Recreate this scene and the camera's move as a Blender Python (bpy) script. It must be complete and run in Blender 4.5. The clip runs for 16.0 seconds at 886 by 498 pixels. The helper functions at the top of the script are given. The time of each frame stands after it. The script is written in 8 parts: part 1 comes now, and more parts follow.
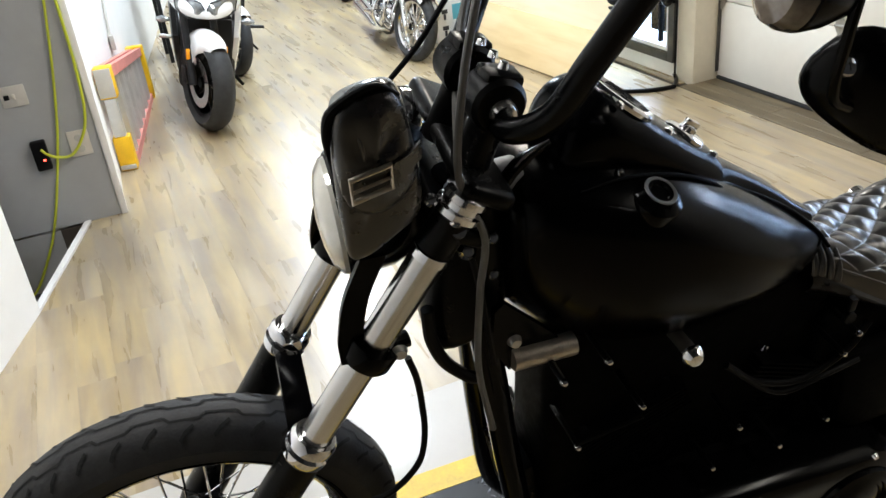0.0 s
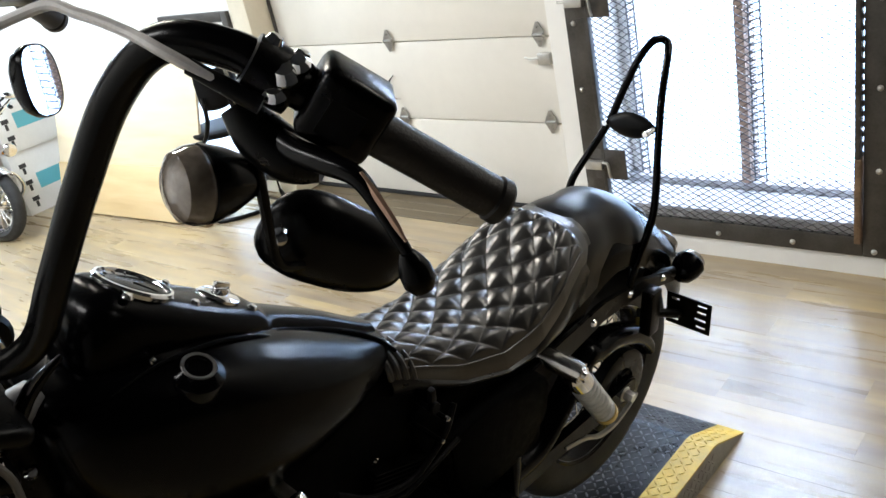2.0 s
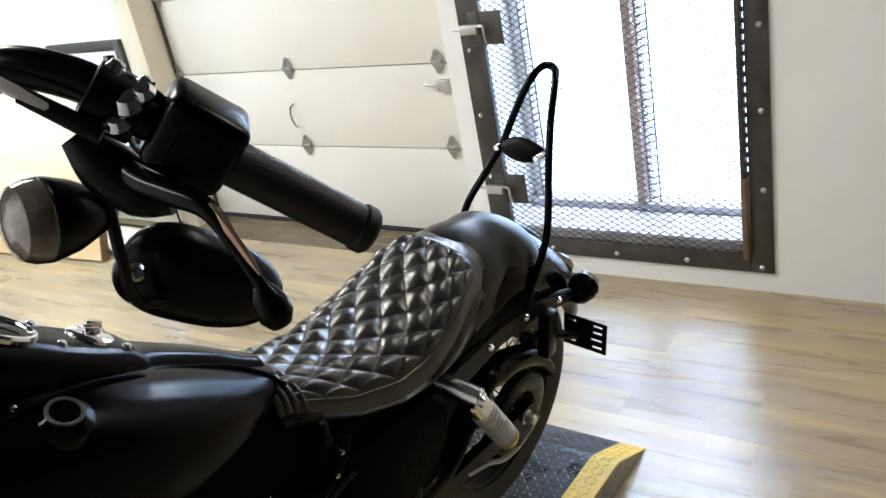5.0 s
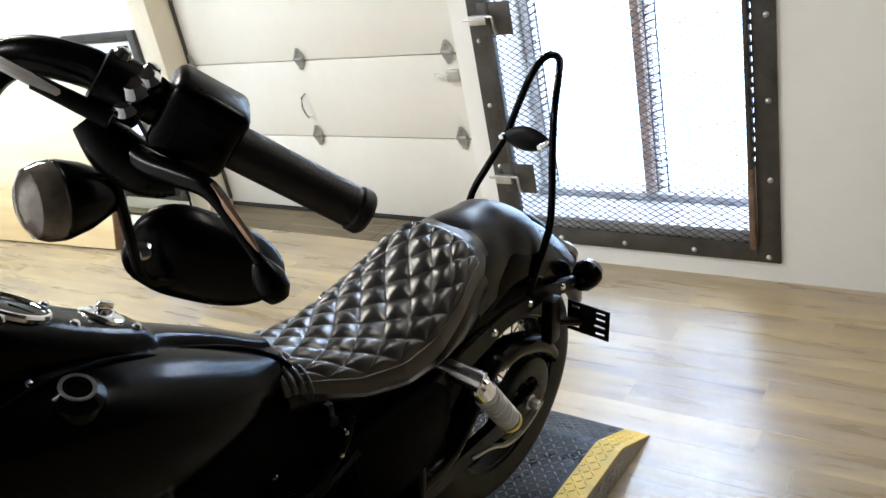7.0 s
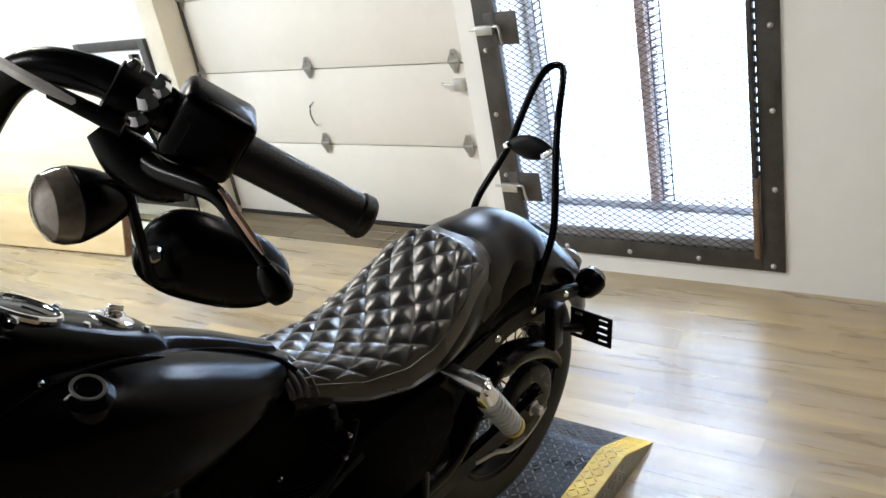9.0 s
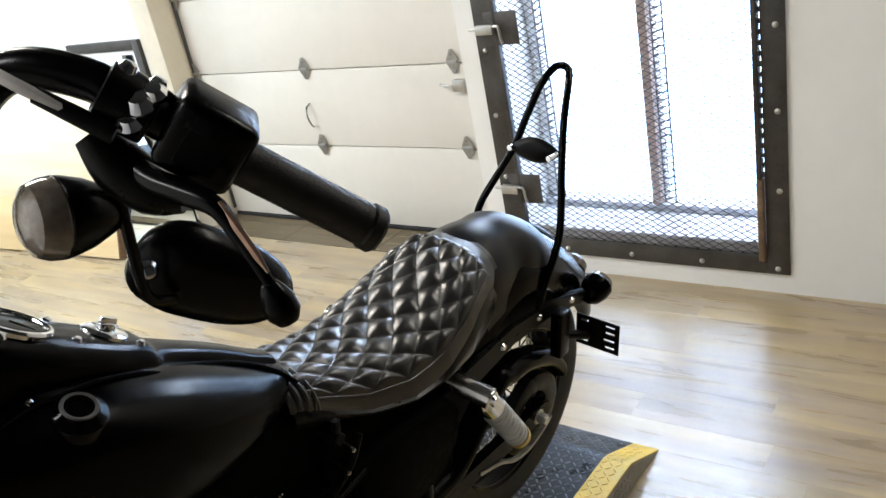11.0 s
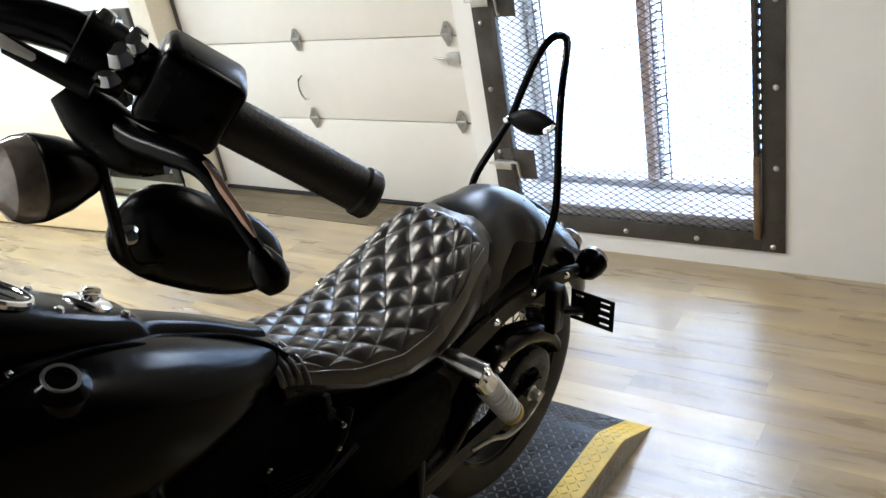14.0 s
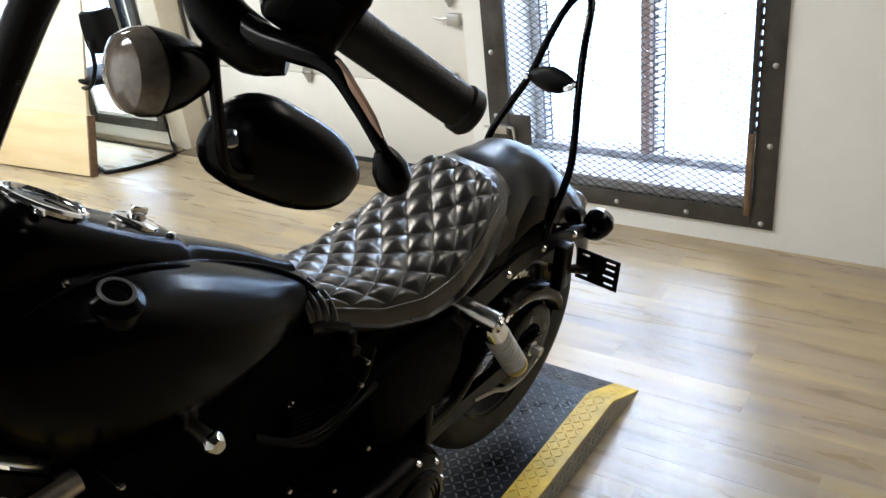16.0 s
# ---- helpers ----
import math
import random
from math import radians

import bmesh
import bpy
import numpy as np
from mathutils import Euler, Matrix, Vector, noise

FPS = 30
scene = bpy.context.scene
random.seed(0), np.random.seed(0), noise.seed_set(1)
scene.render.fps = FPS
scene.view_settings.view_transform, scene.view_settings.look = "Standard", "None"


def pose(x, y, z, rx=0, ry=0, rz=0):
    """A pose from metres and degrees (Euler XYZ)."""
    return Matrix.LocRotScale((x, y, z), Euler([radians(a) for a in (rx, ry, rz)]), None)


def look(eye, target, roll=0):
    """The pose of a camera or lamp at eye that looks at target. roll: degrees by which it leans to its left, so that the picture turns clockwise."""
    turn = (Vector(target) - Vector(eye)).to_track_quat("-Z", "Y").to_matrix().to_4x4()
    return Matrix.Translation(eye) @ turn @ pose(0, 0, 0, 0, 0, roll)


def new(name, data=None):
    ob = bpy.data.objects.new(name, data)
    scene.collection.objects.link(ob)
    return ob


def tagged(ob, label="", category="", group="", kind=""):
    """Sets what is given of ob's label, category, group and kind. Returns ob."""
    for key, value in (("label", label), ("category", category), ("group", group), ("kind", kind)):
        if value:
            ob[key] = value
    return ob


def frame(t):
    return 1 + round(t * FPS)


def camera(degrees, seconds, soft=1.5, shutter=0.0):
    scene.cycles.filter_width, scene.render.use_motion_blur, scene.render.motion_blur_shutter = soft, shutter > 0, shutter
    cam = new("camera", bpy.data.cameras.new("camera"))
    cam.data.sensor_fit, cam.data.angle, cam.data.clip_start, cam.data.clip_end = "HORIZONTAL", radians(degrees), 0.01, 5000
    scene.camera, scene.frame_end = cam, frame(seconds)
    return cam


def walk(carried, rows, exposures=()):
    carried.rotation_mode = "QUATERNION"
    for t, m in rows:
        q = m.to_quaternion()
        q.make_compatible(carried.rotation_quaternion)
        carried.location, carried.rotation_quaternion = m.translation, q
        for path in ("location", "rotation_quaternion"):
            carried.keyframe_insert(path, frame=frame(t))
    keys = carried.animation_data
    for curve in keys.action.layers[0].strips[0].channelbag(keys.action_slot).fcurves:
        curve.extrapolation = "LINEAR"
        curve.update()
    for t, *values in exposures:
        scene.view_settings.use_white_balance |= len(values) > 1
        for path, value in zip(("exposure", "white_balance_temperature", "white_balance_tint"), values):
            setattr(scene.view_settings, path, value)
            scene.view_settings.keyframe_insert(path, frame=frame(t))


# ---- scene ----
cam = camera(55.2, 16.0)
PATH = [
    (0, (0.605, 0.856, 1.613), (-1.045, 1.487, 0.674), -6.3),
    (0.4, (0.614, 0.892, 1.649), (-1.0, 1.689, 0.777), -9.2),
    (0.5, (0.618, 0.897, 1.65), (-0.984, 1.724, 0.785), -9.3),
    (0.8, (0.63, 0.922, 1.654), (-0.926, 1.855, 0.812), -10.6),
    (1, (0.639, 0.94, 1.659), (-0.864, 1.959, 0.821), -11.6),
    (1.2, (0.649, 0.96, 1.662), (-0.792, 2.072, 0.833), -12.3),
    (1.5, (0.659, 0.988, 1.654), (-0.683, 2.211, 0.817), -12.3),
    (2, (0.68, 1.014, 1.651), (-0.582, 2.329, 0.827), -12.4),
    (2.5, (0.682, 1.037, 1.646), (-0.511, 2.412, 0.818), -12.2),
    (3, (0.682, 1.053, 1.645), (-0.463, 2.467, 0.815), -12.0),
    (3.5, (0.683, 1.061, 1.645), (-0.427, 2.505, 0.818), -11.9),
    (3.7, (0.684, 1.061, 1.644), (-0.424, 2.512, 0.829), -12.0),
    (5.8, (0.714, 1.039, 1.639), (-0.39, 2.498, 0.83), -11.1),
    (6, (0.717, 1.038, 1.641), (-0.391, 2.491, 0.828), -11.3),
    (6.5, (0.725, 1.034, 1.641), (-0.405, 2.471, 0.831), -11.4),
    (7, (0.734, 1.03, 1.641), (-0.395, 2.463, 0.821), -11.6),
    (7.5, (0.75, 1.023, 1.648), (-0.392, 2.457, 0.849), -12.3),
    (8, (0.756, 1.017, 1.649), (-0.385, 2.453, 0.852), -12.1),
    (8.5, (0.753, 1.012, 1.649), (-0.401, 2.44, 0.856), -11.7),
    (9, (0.755, 1.015, 1.647), (-0.391, 2.446, 0.848), -11.5),
    (11.5, (0.696, 1.054, 1.637), (-0.439, 2.493, 0.836), -11.5),
    (12, (0.687, 1.058, 1.634), (-0.45, 2.494, 0.829), -11.2),
    (12.5, (0.687, 1.058, 1.635), (-0.448, 2.492, 0.826), -11.0),
    (13, (0.692, 1.057, 1.635), (-0.44, 2.491, 0.819), -10.9),
    (13.5, (0.691, 1.056, 1.633), (-0.438, 2.489, 0.814), -10.6),
    (14, (0.69, 1.064, 1.621), (-0.425, 2.488, 0.769), -10.9),
    (14.5, (0.681, 1.053, 1.615), (-0.433, 2.47, 0.749), -9.5),
    (15, (0.671, 1.049, 1.606), (-0.407, 2.477, 0.712), -8.6),
    (15.5, (0.646, 1.027, 1.602), (-0.428, 2.454, 0.7), -7.2),
    (16, (0.621, 0.977, 1.605), (-0.418, 2.415, 0.681), -6.9),
]
walk(cam, [(t, look(eye, target, roll)) for t, eye, target, roll in PATH])
WINDOW_W, LAMP_W, SKY_E, TUBE_E = 140.0, 63.0, 5.0, 8.0
scene.view_settings.exposure = 0.34

# ---------------------------------------------------------------- light
world = bpy.data.worlds.new("world")
scene.world = world
world.use_nodes = True
wn = world.node_tree
sky = wn.nodes.new("ShaderNodeTexSky")
sky.sky_type, sky.sun_disc = "NISHITA", False
sky.sun_elevation, sky.sun_rotation = radians(35), radians(30)
wn.nodes["Background"].inputs["Strength"].default_value = 0.12
wn.links.new(sky.outputs["Color"], wn.nodes["Background"].inputs["Color"])


def area_lamp(name, x, y, z, sx, sy, watts, colour, target):
    lamp = bpy.data.lights.new(name, "AREA")
    lamp.shape, lamp.size, lamp.size_y, lamp.energy, lamp.color = "RECTANGLE", sx, sy, watts, colour
    ob = new(name, lamp)
    ob.matrix_world = look((x, y, z), target)
    return ob


# skylight falling in through the two windows from above, outside
area_lamp("gate_window_daylight", -0.55, 5.0, 2.3, 1.6, 0.9, WINDOW_W, (0.7, 0.82, 1.0), (-0.5, 3.2, 0.1))
area_lamp("side_window_daylight", -3.75, 4.9, 1.7, 1.0, 0.6, WINDOW_W * 1.3, (0.5, 0.7, 1.0), (-3.55, 3.6, 0.0))

# ---------------------------------------------------------------- materials


def material(name, base, rough=0.5, metal=0.0, var=0.0, scale=8.0, bump=0.0, bump_scale=60.0, coat=0.0, rough_var=0.0, spec=0.5, stretch=None):
    """A principled surface whose colour and gloss vary at two scales, with fine relief."""
    m = bpy.data.materials.new(name)
    m.use_nodes = True
    nt = m.node_tree
    b = nt.nodes["Principled BSDF"]
    b.inputs["Base Color"].default_value = (*base, 1)
    b.inputs["Roughness"].default_value = rough
    b.inputs["Metallic"].default_value = metal
    b.inputs["Coat Weight"].default_value = coat
    b.inputs["Specular IOR Level"].default_value = spec
    tex = nt.nodes.new("ShaderNodeTexCoord")
    mp = nt.nodes.new("ShaderNodeMapping")
    nt.links.new(tex.outputs["Object"], mp.inputs["Vector"])
    if stretch:
        mp.inputs["Scale"].default_value = stretch
    if var or rough_var:
        big = nt.nodes.new("ShaderNodeTexNoise")
        big.inputs["Scale"].default_value, big.inputs["Detail"].default_value = scale, 6
        nt.links.new(mp.outputs["Vector"], big.inputs["Vector"])
        fine = nt.nodes.new("ShaderNodeTexNoise")
        fine.inputs["Scale"].default_value, fine.inputs["Detail"].default_value = scale * 9, 3
        nt.links.new(mp.outputs["Vector"], fine.inputs["Vector"])
        mix = nt.nodes.new("ShaderNodeMath")
        mix.operation = "MULTIPLY_ADD"
        nt.links.new(fine.outputs["Fac"], mix.inputs[0])
        mix.inputs[1].default_value = 0.4
        nt.links.new(big.outputs["Fac"], mix.inputs[2])
        if var:
            ramp = nt.nodes.new("ShaderNodeMapRange")
            ramp.inputs["From Min"].default_value, ramp.inputs["From Max"].default_value = 0.45, 0.95
            ramp.inputs["To Min"].default_value, ramp.inputs["To Max"].default_value = 1 - var, 1 + var
            nt.links.new(mix.outputs[0], ramp.inputs["Value"])
            mul = nt.nodes.new("ShaderNodeMix")
            mul.data_type, mul.blend_type = "RGBA", "MULTIPLY"
            mul.inputs["Factor"].default_value = 1
            mul.inputs["A"].default_value = (*base, 1)
            nt.links.new(ramp.outputs["Result"], mul.inputs["B"])
            nt.links.new(mul.outputs["Result"], b.inputs["Base Color"])
        if rough_var:
            rr = nt.nodes.new("ShaderNodeMapRange")
            rr.inputs["From Min"].default_value, rr.inputs["From Max"].default_value = 0.45, 0.95
            rr.inputs["To Min"].default_value, rr.inputs["To Max"].default_value = max(0.02, rough - rough_var), rough + rough_var
            nt.links.new(mix.outputs[0], rr.inputs["Value"])
            nt.links.new(rr.outputs["Result"], b.inputs["Roughness"])
    if bump:
        bn = nt.nodes.new("ShaderNodeTexNoise")
        bn.inputs["Scale"].default_value, bn.inputs["Detail"].default_value = bump_scale, 4
        nt.links.new(mp.outputs["Vector"], bn.inputs["Vector"])
        bu = nt.nodes.new("ShaderNodeBump")
        bu.inputs["Strength"].default_value, bu.inputs["Distance"].default_value = bump, 0.004
        nt.links.new(bn.outputs["Fac"], bu.inputs["Height"])
        nt.links.new(bu.outputs["Normal"], b.inputs["Normal"])
    return m


def glow(name, colour, strength):
    m = bpy.data.materials.new(name)
    m.use_nodes = True
    b = m.node_tree.nodes["Principled BSDF"]
    b.inputs["Base Color"].default_value = (0.8, 0.8, 0.8, 1)
    b.inputs["Emission Color"].default_value = (*colour, 1)
    b.inputs["Emission Strength"].default_value = strength
    return m


def glass(name, tint=(1, 1, 1), rough=0.0):
    m = bpy.data.materials.new(name)
    m.use_nodes = True
    b = m.node_tree.nodes["Principled BSDF"]
    b.inputs["Base Color"].default_value = (*tint, 1)
    b.inputs["Transmission Weight"].default_value = 1
    b.inputs["Roughness"].default_value = rough
    b.inputs["IOR"].default_value = 1.45
    return m


def wood_planks(name, colours, rough, grain=(0.9, 13.0, 13.0), per="Object Info", tone_var=0.17, axes="XY", mottle=0.0, streak=0.66, gloss=0.5):
    """Printed plank boards: each board its own shade, long grain, darker knots and worn patches."""
    m = bpy.data.materials.new(name)
    m.use_nodes = True
    nt = m.node_tree
    b = nt.nodes["Principled BSDF"]
    b.inputs["Specular IOR Level"].default_value = gloss
    geo = nt.nodes.new("ShaderNodeNewGeometry")
    if per == "Object Info":
        info = nt.nodes.new("ShaderNodeObjectInfo")
        rnd = info.outputs["Random"]
    else:
        rnd = geo.outputs["Random Per Island"]
    sep = nt.nodes.new("ShaderNodeSeparateXYZ")
    nt.links.new(geo.outputs["Position"], sep.inputs[0])
    shift = nt.nodes.new("ShaderNodeMath")
    shift.operation = "MULTIPLY"
    nt.links.new(rnd, shift.inputs[0])
    shift.inputs[1].default_value = 37.0
    comb = nt.nodes.new("ShaderNodeCombineXYZ")
    for i, axis in enumerate(axes):
        mm = nt.nodes.new("ShaderNodeMath")
        mm.operation = "MULTIPLY_ADD"
        nt.links.new(sep.outputs[axis], mm.inputs[0])
        mm.inputs[1].default_value = grain[i]
        nt.links.new(shift.outputs[0], mm.inputs[2])
        nt.links.new(mm.outputs[0], comb.inputs["XY"[i]])
    g = nt.nodes.new("ShaderNodeTexNoise")
    g.inputs["Scale"].default_value, g.inputs["Detail"].default_value, g.inputs["Distortion"].default_value = 2.2, 6, 0.5
    nt.links.new(comb.outputs[0], g.inputs["Vector"])
    blot = nt.nodes.new("ShaderNodeTexNoise")
    blot.inputs["Scale"].default_value, blot.inputs["Detail"].default_value = 0.8, 5
    nt.links.new(comb.outputs[0], blot.inputs["Vector"])
    ramp = nt.nodes.new("ShaderNodeValToRGB")
    cr = ramp.color_ramp
    cr.elements[0].position, cr.elements[0].color = 0.06, (*colours[0], 1)
    cr.elements[1].position, cr.elements[1].color = 0.8, (*colours[2], 1)
    e = cr.elements.new(0.5)
    e.color = (*colours[1], 1)
    mixer = nt.nodes.new("ShaderNodeMath")
    mixer.operation = "MULTIPLY_ADD"
    nt.links.new(blot.outputs["Fac"], mixer.inputs[0])
    mixer.inputs[1].default_value = 0.8
    half = nt.nodes.new("ShaderNodeMath")
    half.operation = "MULTIPLY_ADD"
    nt.links.new(g.outputs["Fac"], half.inputs[0])
    half.inputs[1].default_value, half.inputs[2].default_value = streak, 0.11 - 0.5 * streak
    nt.links.new(half.outputs[0], mixer.inputs[2])
    tone = nt.nodes.new("ShaderNodeMath")
    tone.operation = "MULTIPLY_ADD"
    nt.links.new(rnd, tone.inputs[0])
    tone.inputs[1].default_value = tone_var
    nt.links.new(mixer.outputs[0], tone.inputs[2])
    off = nt.nodes.new("ShaderNodeMath")
    off.operation = "SUBTRACT"
    nt.links.new(tone.outputs[0], off.inputs[0])
    off.inputs[1].default_value = tone_var * 0.36
    nt.links.new(off.outputs[0], ramp.inputs["Fac"])
    if mottle:
        # honey and grey patches printed into the boards
        hue = nt.nodes.new("ShaderNodeTexNoise")
        hue.inputs["Scale"].default_value, hue.inputs["Detail"].default_value, hue.inputs["Roughness"].default_value = 1.3, 7, 0.55
        nt.links.new(comb.outputs[0], hue.inputs["Vector"])
        hr = nt.nodes.new("ShaderNodeValToRGB")
        hr.color_ramp.elements[0].position, hr.color_ramp.elements[0].color = 0.30, (0.80, 0.80, 0.86, 1)
        hr.color_ramp.elements[1].position, hr.color_ramp.elements[1].color = 0.68, (1.12, 1.05, 0.78, 1)
        nt.links.new(hue.outputs["Fac"], hr.inputs["Fac"])
        tint = nt.nodes.new("ShaderNodeMix")
        tint.data_type, tint.blend_type = "RGBA", "MULTIPLY"
        tint.inputs["Factor"].default_value = mottle
        nt.links.new(ramp.outputs["Color"], tint.inputs["A"])
        nt.links.new(hr.outputs["Color"], tint.inputs["B"])
        # scuffs and foot traffic, across the joints
        worn = nt.nodes.new("ShaderNodeTexNoise")
        worn.inputs["Scale"].default_value, worn.inputs["Detail"].default_value, worn.inputs["Roughness"].default_value = 0.9, 9, 0.68
        nt.links.new(geo.outputs["Position"], worn.inputs["Vector"])
        wr = nt.nodes.new("ShaderNodeMapRange")
        wr.inputs["From Min"].default_value, wr.inputs["From Max"].default_value = 0.3, 0.7
        wr.inputs["To Min"].default_value, wr.inputs["To Max"].default_value = 0.76, 1.12
        nt.links.new(worn.outputs["Fac"], wr.inputs["Value"])
        scuff = nt.nodes.new("ShaderNodeMix")
        scuff.data_type, scuff.blend_type = "RGBA", "MULTIPLY"
        scuff.inputs["Factor"].default_value = 1
        nt.links.new(tint.outputs["Result"], scuff.inputs["A"])
        nt.links.new(wr.outputs["Result"], scuff.inputs["B"])
        # small dark knots and dents
        spot = nt.nodes.new("ShaderNodeTexVoronoi")
        spot.inputs["Scale"].default_value = 2.0
        flat = nt.nodes.new("ShaderNodeMapping")
        flat.inputs["Scale"].default_value = (0.9, 1.3, 0.0)
        nt.links.new(geo.outputs["Position"], flat.inputs["Vector"])
        nt.links.new(flat.outputs["Vector"], spot.inputs["Vector"])
        sr = nt.nodes.new("ShaderNodeMapRange")
        sr.inputs["From Min"].default_value, sr.inputs["From Max"].default_value = 0.008, 0.032
        sr.inputs["To Min"].default_value, sr.inputs["To Max"].default_value = 0.6, 1.0
        nt.links.new(spot.outputs["Distance"], sr.inputs["Value"])
        knot = nt.nodes.new("ShaderNodeMix")
        knot.data_type, knot.blend_type = "RGBA", "MULTIPLY"
        knot.inputs["Factor"].default_value = 1
        nt.links.new(scuff.outputs["Result"], knot.inputs["A"])
        nt.links.new(sr.outputs["Result"], knot.inputs["B"])
        nt.links.new(knot.outputs["Result"], b.inputs["Base Color"])
    else:
        nt.links.new(ramp.outputs["Color"], b.inputs["Base Color"])
    rr = nt.nodes.new("ShaderNodeMapRange")
    rr.inputs["To Min"].default_value, rr.inputs["To Max"].default_value = rough - 0.04, rough + 0.07
    nt.links.new(g.outputs["Fac"], rr.inputs["Value"])
    nt.links.new(rr.outputs["Result"], b.inputs["Roughness"])
    bu = nt.nodes.new("ShaderNodeBump")
    bu.inputs["Strength"].default_value, bu.inputs["Distance"].default_value = 0.12, 0.002
    nt.links.new(g.outputs["Fac"], bu.inputs["Height"])
    nt.links.new(bu.outputs["Normal"], b.inputs["Normal"])
    return m


PLANK_TONES = [(0.18, 0.137, 0.094), (0.365, 0.295, 0.208), (0.50, 0.418, 0.29)]
PLANK = wood_planks("vinyl_plank", PLANK_TONES, 0.27, (1.0, 8.5), tone_var=0.13, mottle=1.0, streak=0.66, gloss=0.9)
PLANK_FAR = wood_planks("vinyl_plank_rest", PLANK_TONES, 0.27, (1.0, 8.5), per="island", tone_var=0.13, mottle=1.0, streak=0.66, gloss=0.9)
THRESH = wood_planks("threshold_board", [(0.055, 0.04, 0.022), (0.125, 0.095, 0.054), (0.20, 0.155, 0.092)], 0.5, (1.2, 22.0))
PLY = wood_planks("pine_plywood", [(0.60, 0.43, 0.22), (0.78, 0.66, 0.46), (0.83, 0.74, 0.56)], 0.5, grain=(0.8, 7.0), axes="XZ")
PLY_GOLD = wood_planks("golden_plywood", [(0.46, 0.28, 0.11), (0.70, 0.52, 0.28), (0.78, 0.63, 0.39)], 0.5, grain=(0.9, 6.0), axes="XZ")
WALL = material("white_wall_paint", (0.80, 0.79, 0.765), 0.62, var=0.04, scale=1.6, bump=0.08, bump_scale=90)
# the alcove's shade over pale paint, put into one even grey
WALL_SHADED = material("shaded_alcove_wall", (0.34, 0.34, 0.335), 0.6, var=0.06, scale=2.0, bump=0.08)
CREAM = material("cream_post_paint", (0.66, 0.60, 0.48), 0.55, var=0.07, scale=4.0, bump=0.06)
DOORW = material("door_panel_white", (0.74, 0.71, 0.65), 0.45, var=0.04, scale=2.0, bump=0.12, bump_scale=140)
TRIM = material("white_trim", (0.78, 0.76, 0.74), 0.4, var=0.05, scale=6.0)
STEEL_DK = material("dark_mill_steel", (0.085, 0.080, 0.075), 0.48, 0.75, var=0.35, scale=9.0, rough_var=0.12, bump=0.1)
STEEL_RUST = material("rusty_angle_steel", (0.19, 0.125, 0.075), 0.65, 0.4, var=0.45, scale=14.0, bump=0.2)
GALV_DK = material("dull_zinc_plate", (0.36, 0.35, 0.33), 0.36, 0.8, var=0.3, scale=40.0, rough_var=0.1)
GALV = material("galvanised_steel", (0.52, 0.51, 0.49), 0.38, 0.9, var=0.15, scale=25.0, rough_var=0.1)
WINFRAME = material("window_mullion_brown", (0.42, 0.30, 0.24), 0.6, var=0.2, scale=10.0, bump=0.1)
SILL = material("window_ledge_grey", (0.42, 0.42, 0.44), 0.8, var=0.3, scale=9.0, bump=0.3)
SKYCARD = glow("overcast_daylight", (0.40, 0.62, 1.0), SKY_E)
TUBE = glow("fluorescent_tube", (1.0, 0.97, 0.9), TUBE_E)
BLACKSATIN = material("satin_black_paint", (0.0012, 0.0012, 0.0014), 0.24, 0.0, rough_var=0.04, scale=30.0, spec=0.12)
BLACKGLOSS = material("gloss_black_paint", (0.0012, 0.0012, 0.0014), 0.17, 0.0, rough_var=0.05, scale=12.0, spec=0.1)
BLACKMETAL = material("black_powdercoat", (0.0015, 0.0015, 0.0015), 0.32, 0.0, rough_var=0.08, scale=40.0, bump=0.05, bump_scale=400, spec=0.12)
WRINKLE = material("wrinkle_black_engine", (0.001, 0.001, 0.001), 0.6, 0.0, bump=0.4, bump_scale=500, rough_var=0.1, scale=60, spec=0.03)
LEATHER = material("black_seat_leather", (0.012, 0.0117, 0.0115), 0.33, 0.0, var=0.25, scale=20.0, bump=0.06, bump_scale=420, rough_var=0.05, spec=1.0)
TAIL_SKIN = material("smooth_black_vinyl", (0.005, 0.005, 0.0052), 0.32, 0.0, var=0.2, scale=15.0, rough_var=0.05, spec=0.3)
LEATHER_BAG = material("worn_black_bag_leather", (0.005, 0.0045, 0.0042), 0.3, 0.0, var=0.5, scale=9.0, bump=0.35, bump_scale=22, rough_var=0.1, spec=1.0)
RUBBER = material("tyre_rubber", (0.03, 0.03, 0.031), 0.62, 0.0, var=0.3, scale=25.0, bump=0.15, bump_scale=250, spec=0.28)
GRIPRUB = material("grip_rubber", (0.018, 0.0155, 0.0135), 0.5, 0.0, var=0.2, scale=40.0, bump=0.15, bump_scale=500, spec=0.3)
CHROME = material("chrome", (0.82, 0.82, 0.83), 0.09, 1.0, rough_var=0.05, scale=30.0)
POLISHED = material("polished_fork_steel", (0.72, 0.71, 0.69), 0.2, 1.0, rough_var=0.06, scale=20.0)
BUCKLE = material("worn_nickel_buckle", (0.62, 0.55, 0.46), 0.32, 0.85, var=0.25, scale=60.0)
SPRING = material("silver_spring_paint", (0.62, 0.62, 0.60), 0.38, 0.35, var=0.1, scale=40.0)
ALLOY = material("satin_alloy", (0.50, 0.49, 0.47), 0.34, 1.0, var=0.1, scale=30.0)
BRASSY = material("yellowed_zinc", (0.55, 0.42, 0.16), 0.35, 0.9, var=0.2, scale=30.0)
LENS_SMOKE = material("grey_signal_lens", (0.15, 0.125, 0.10), 0.12, 0.0, var=0.6, scale=17.0, coat=0.9)
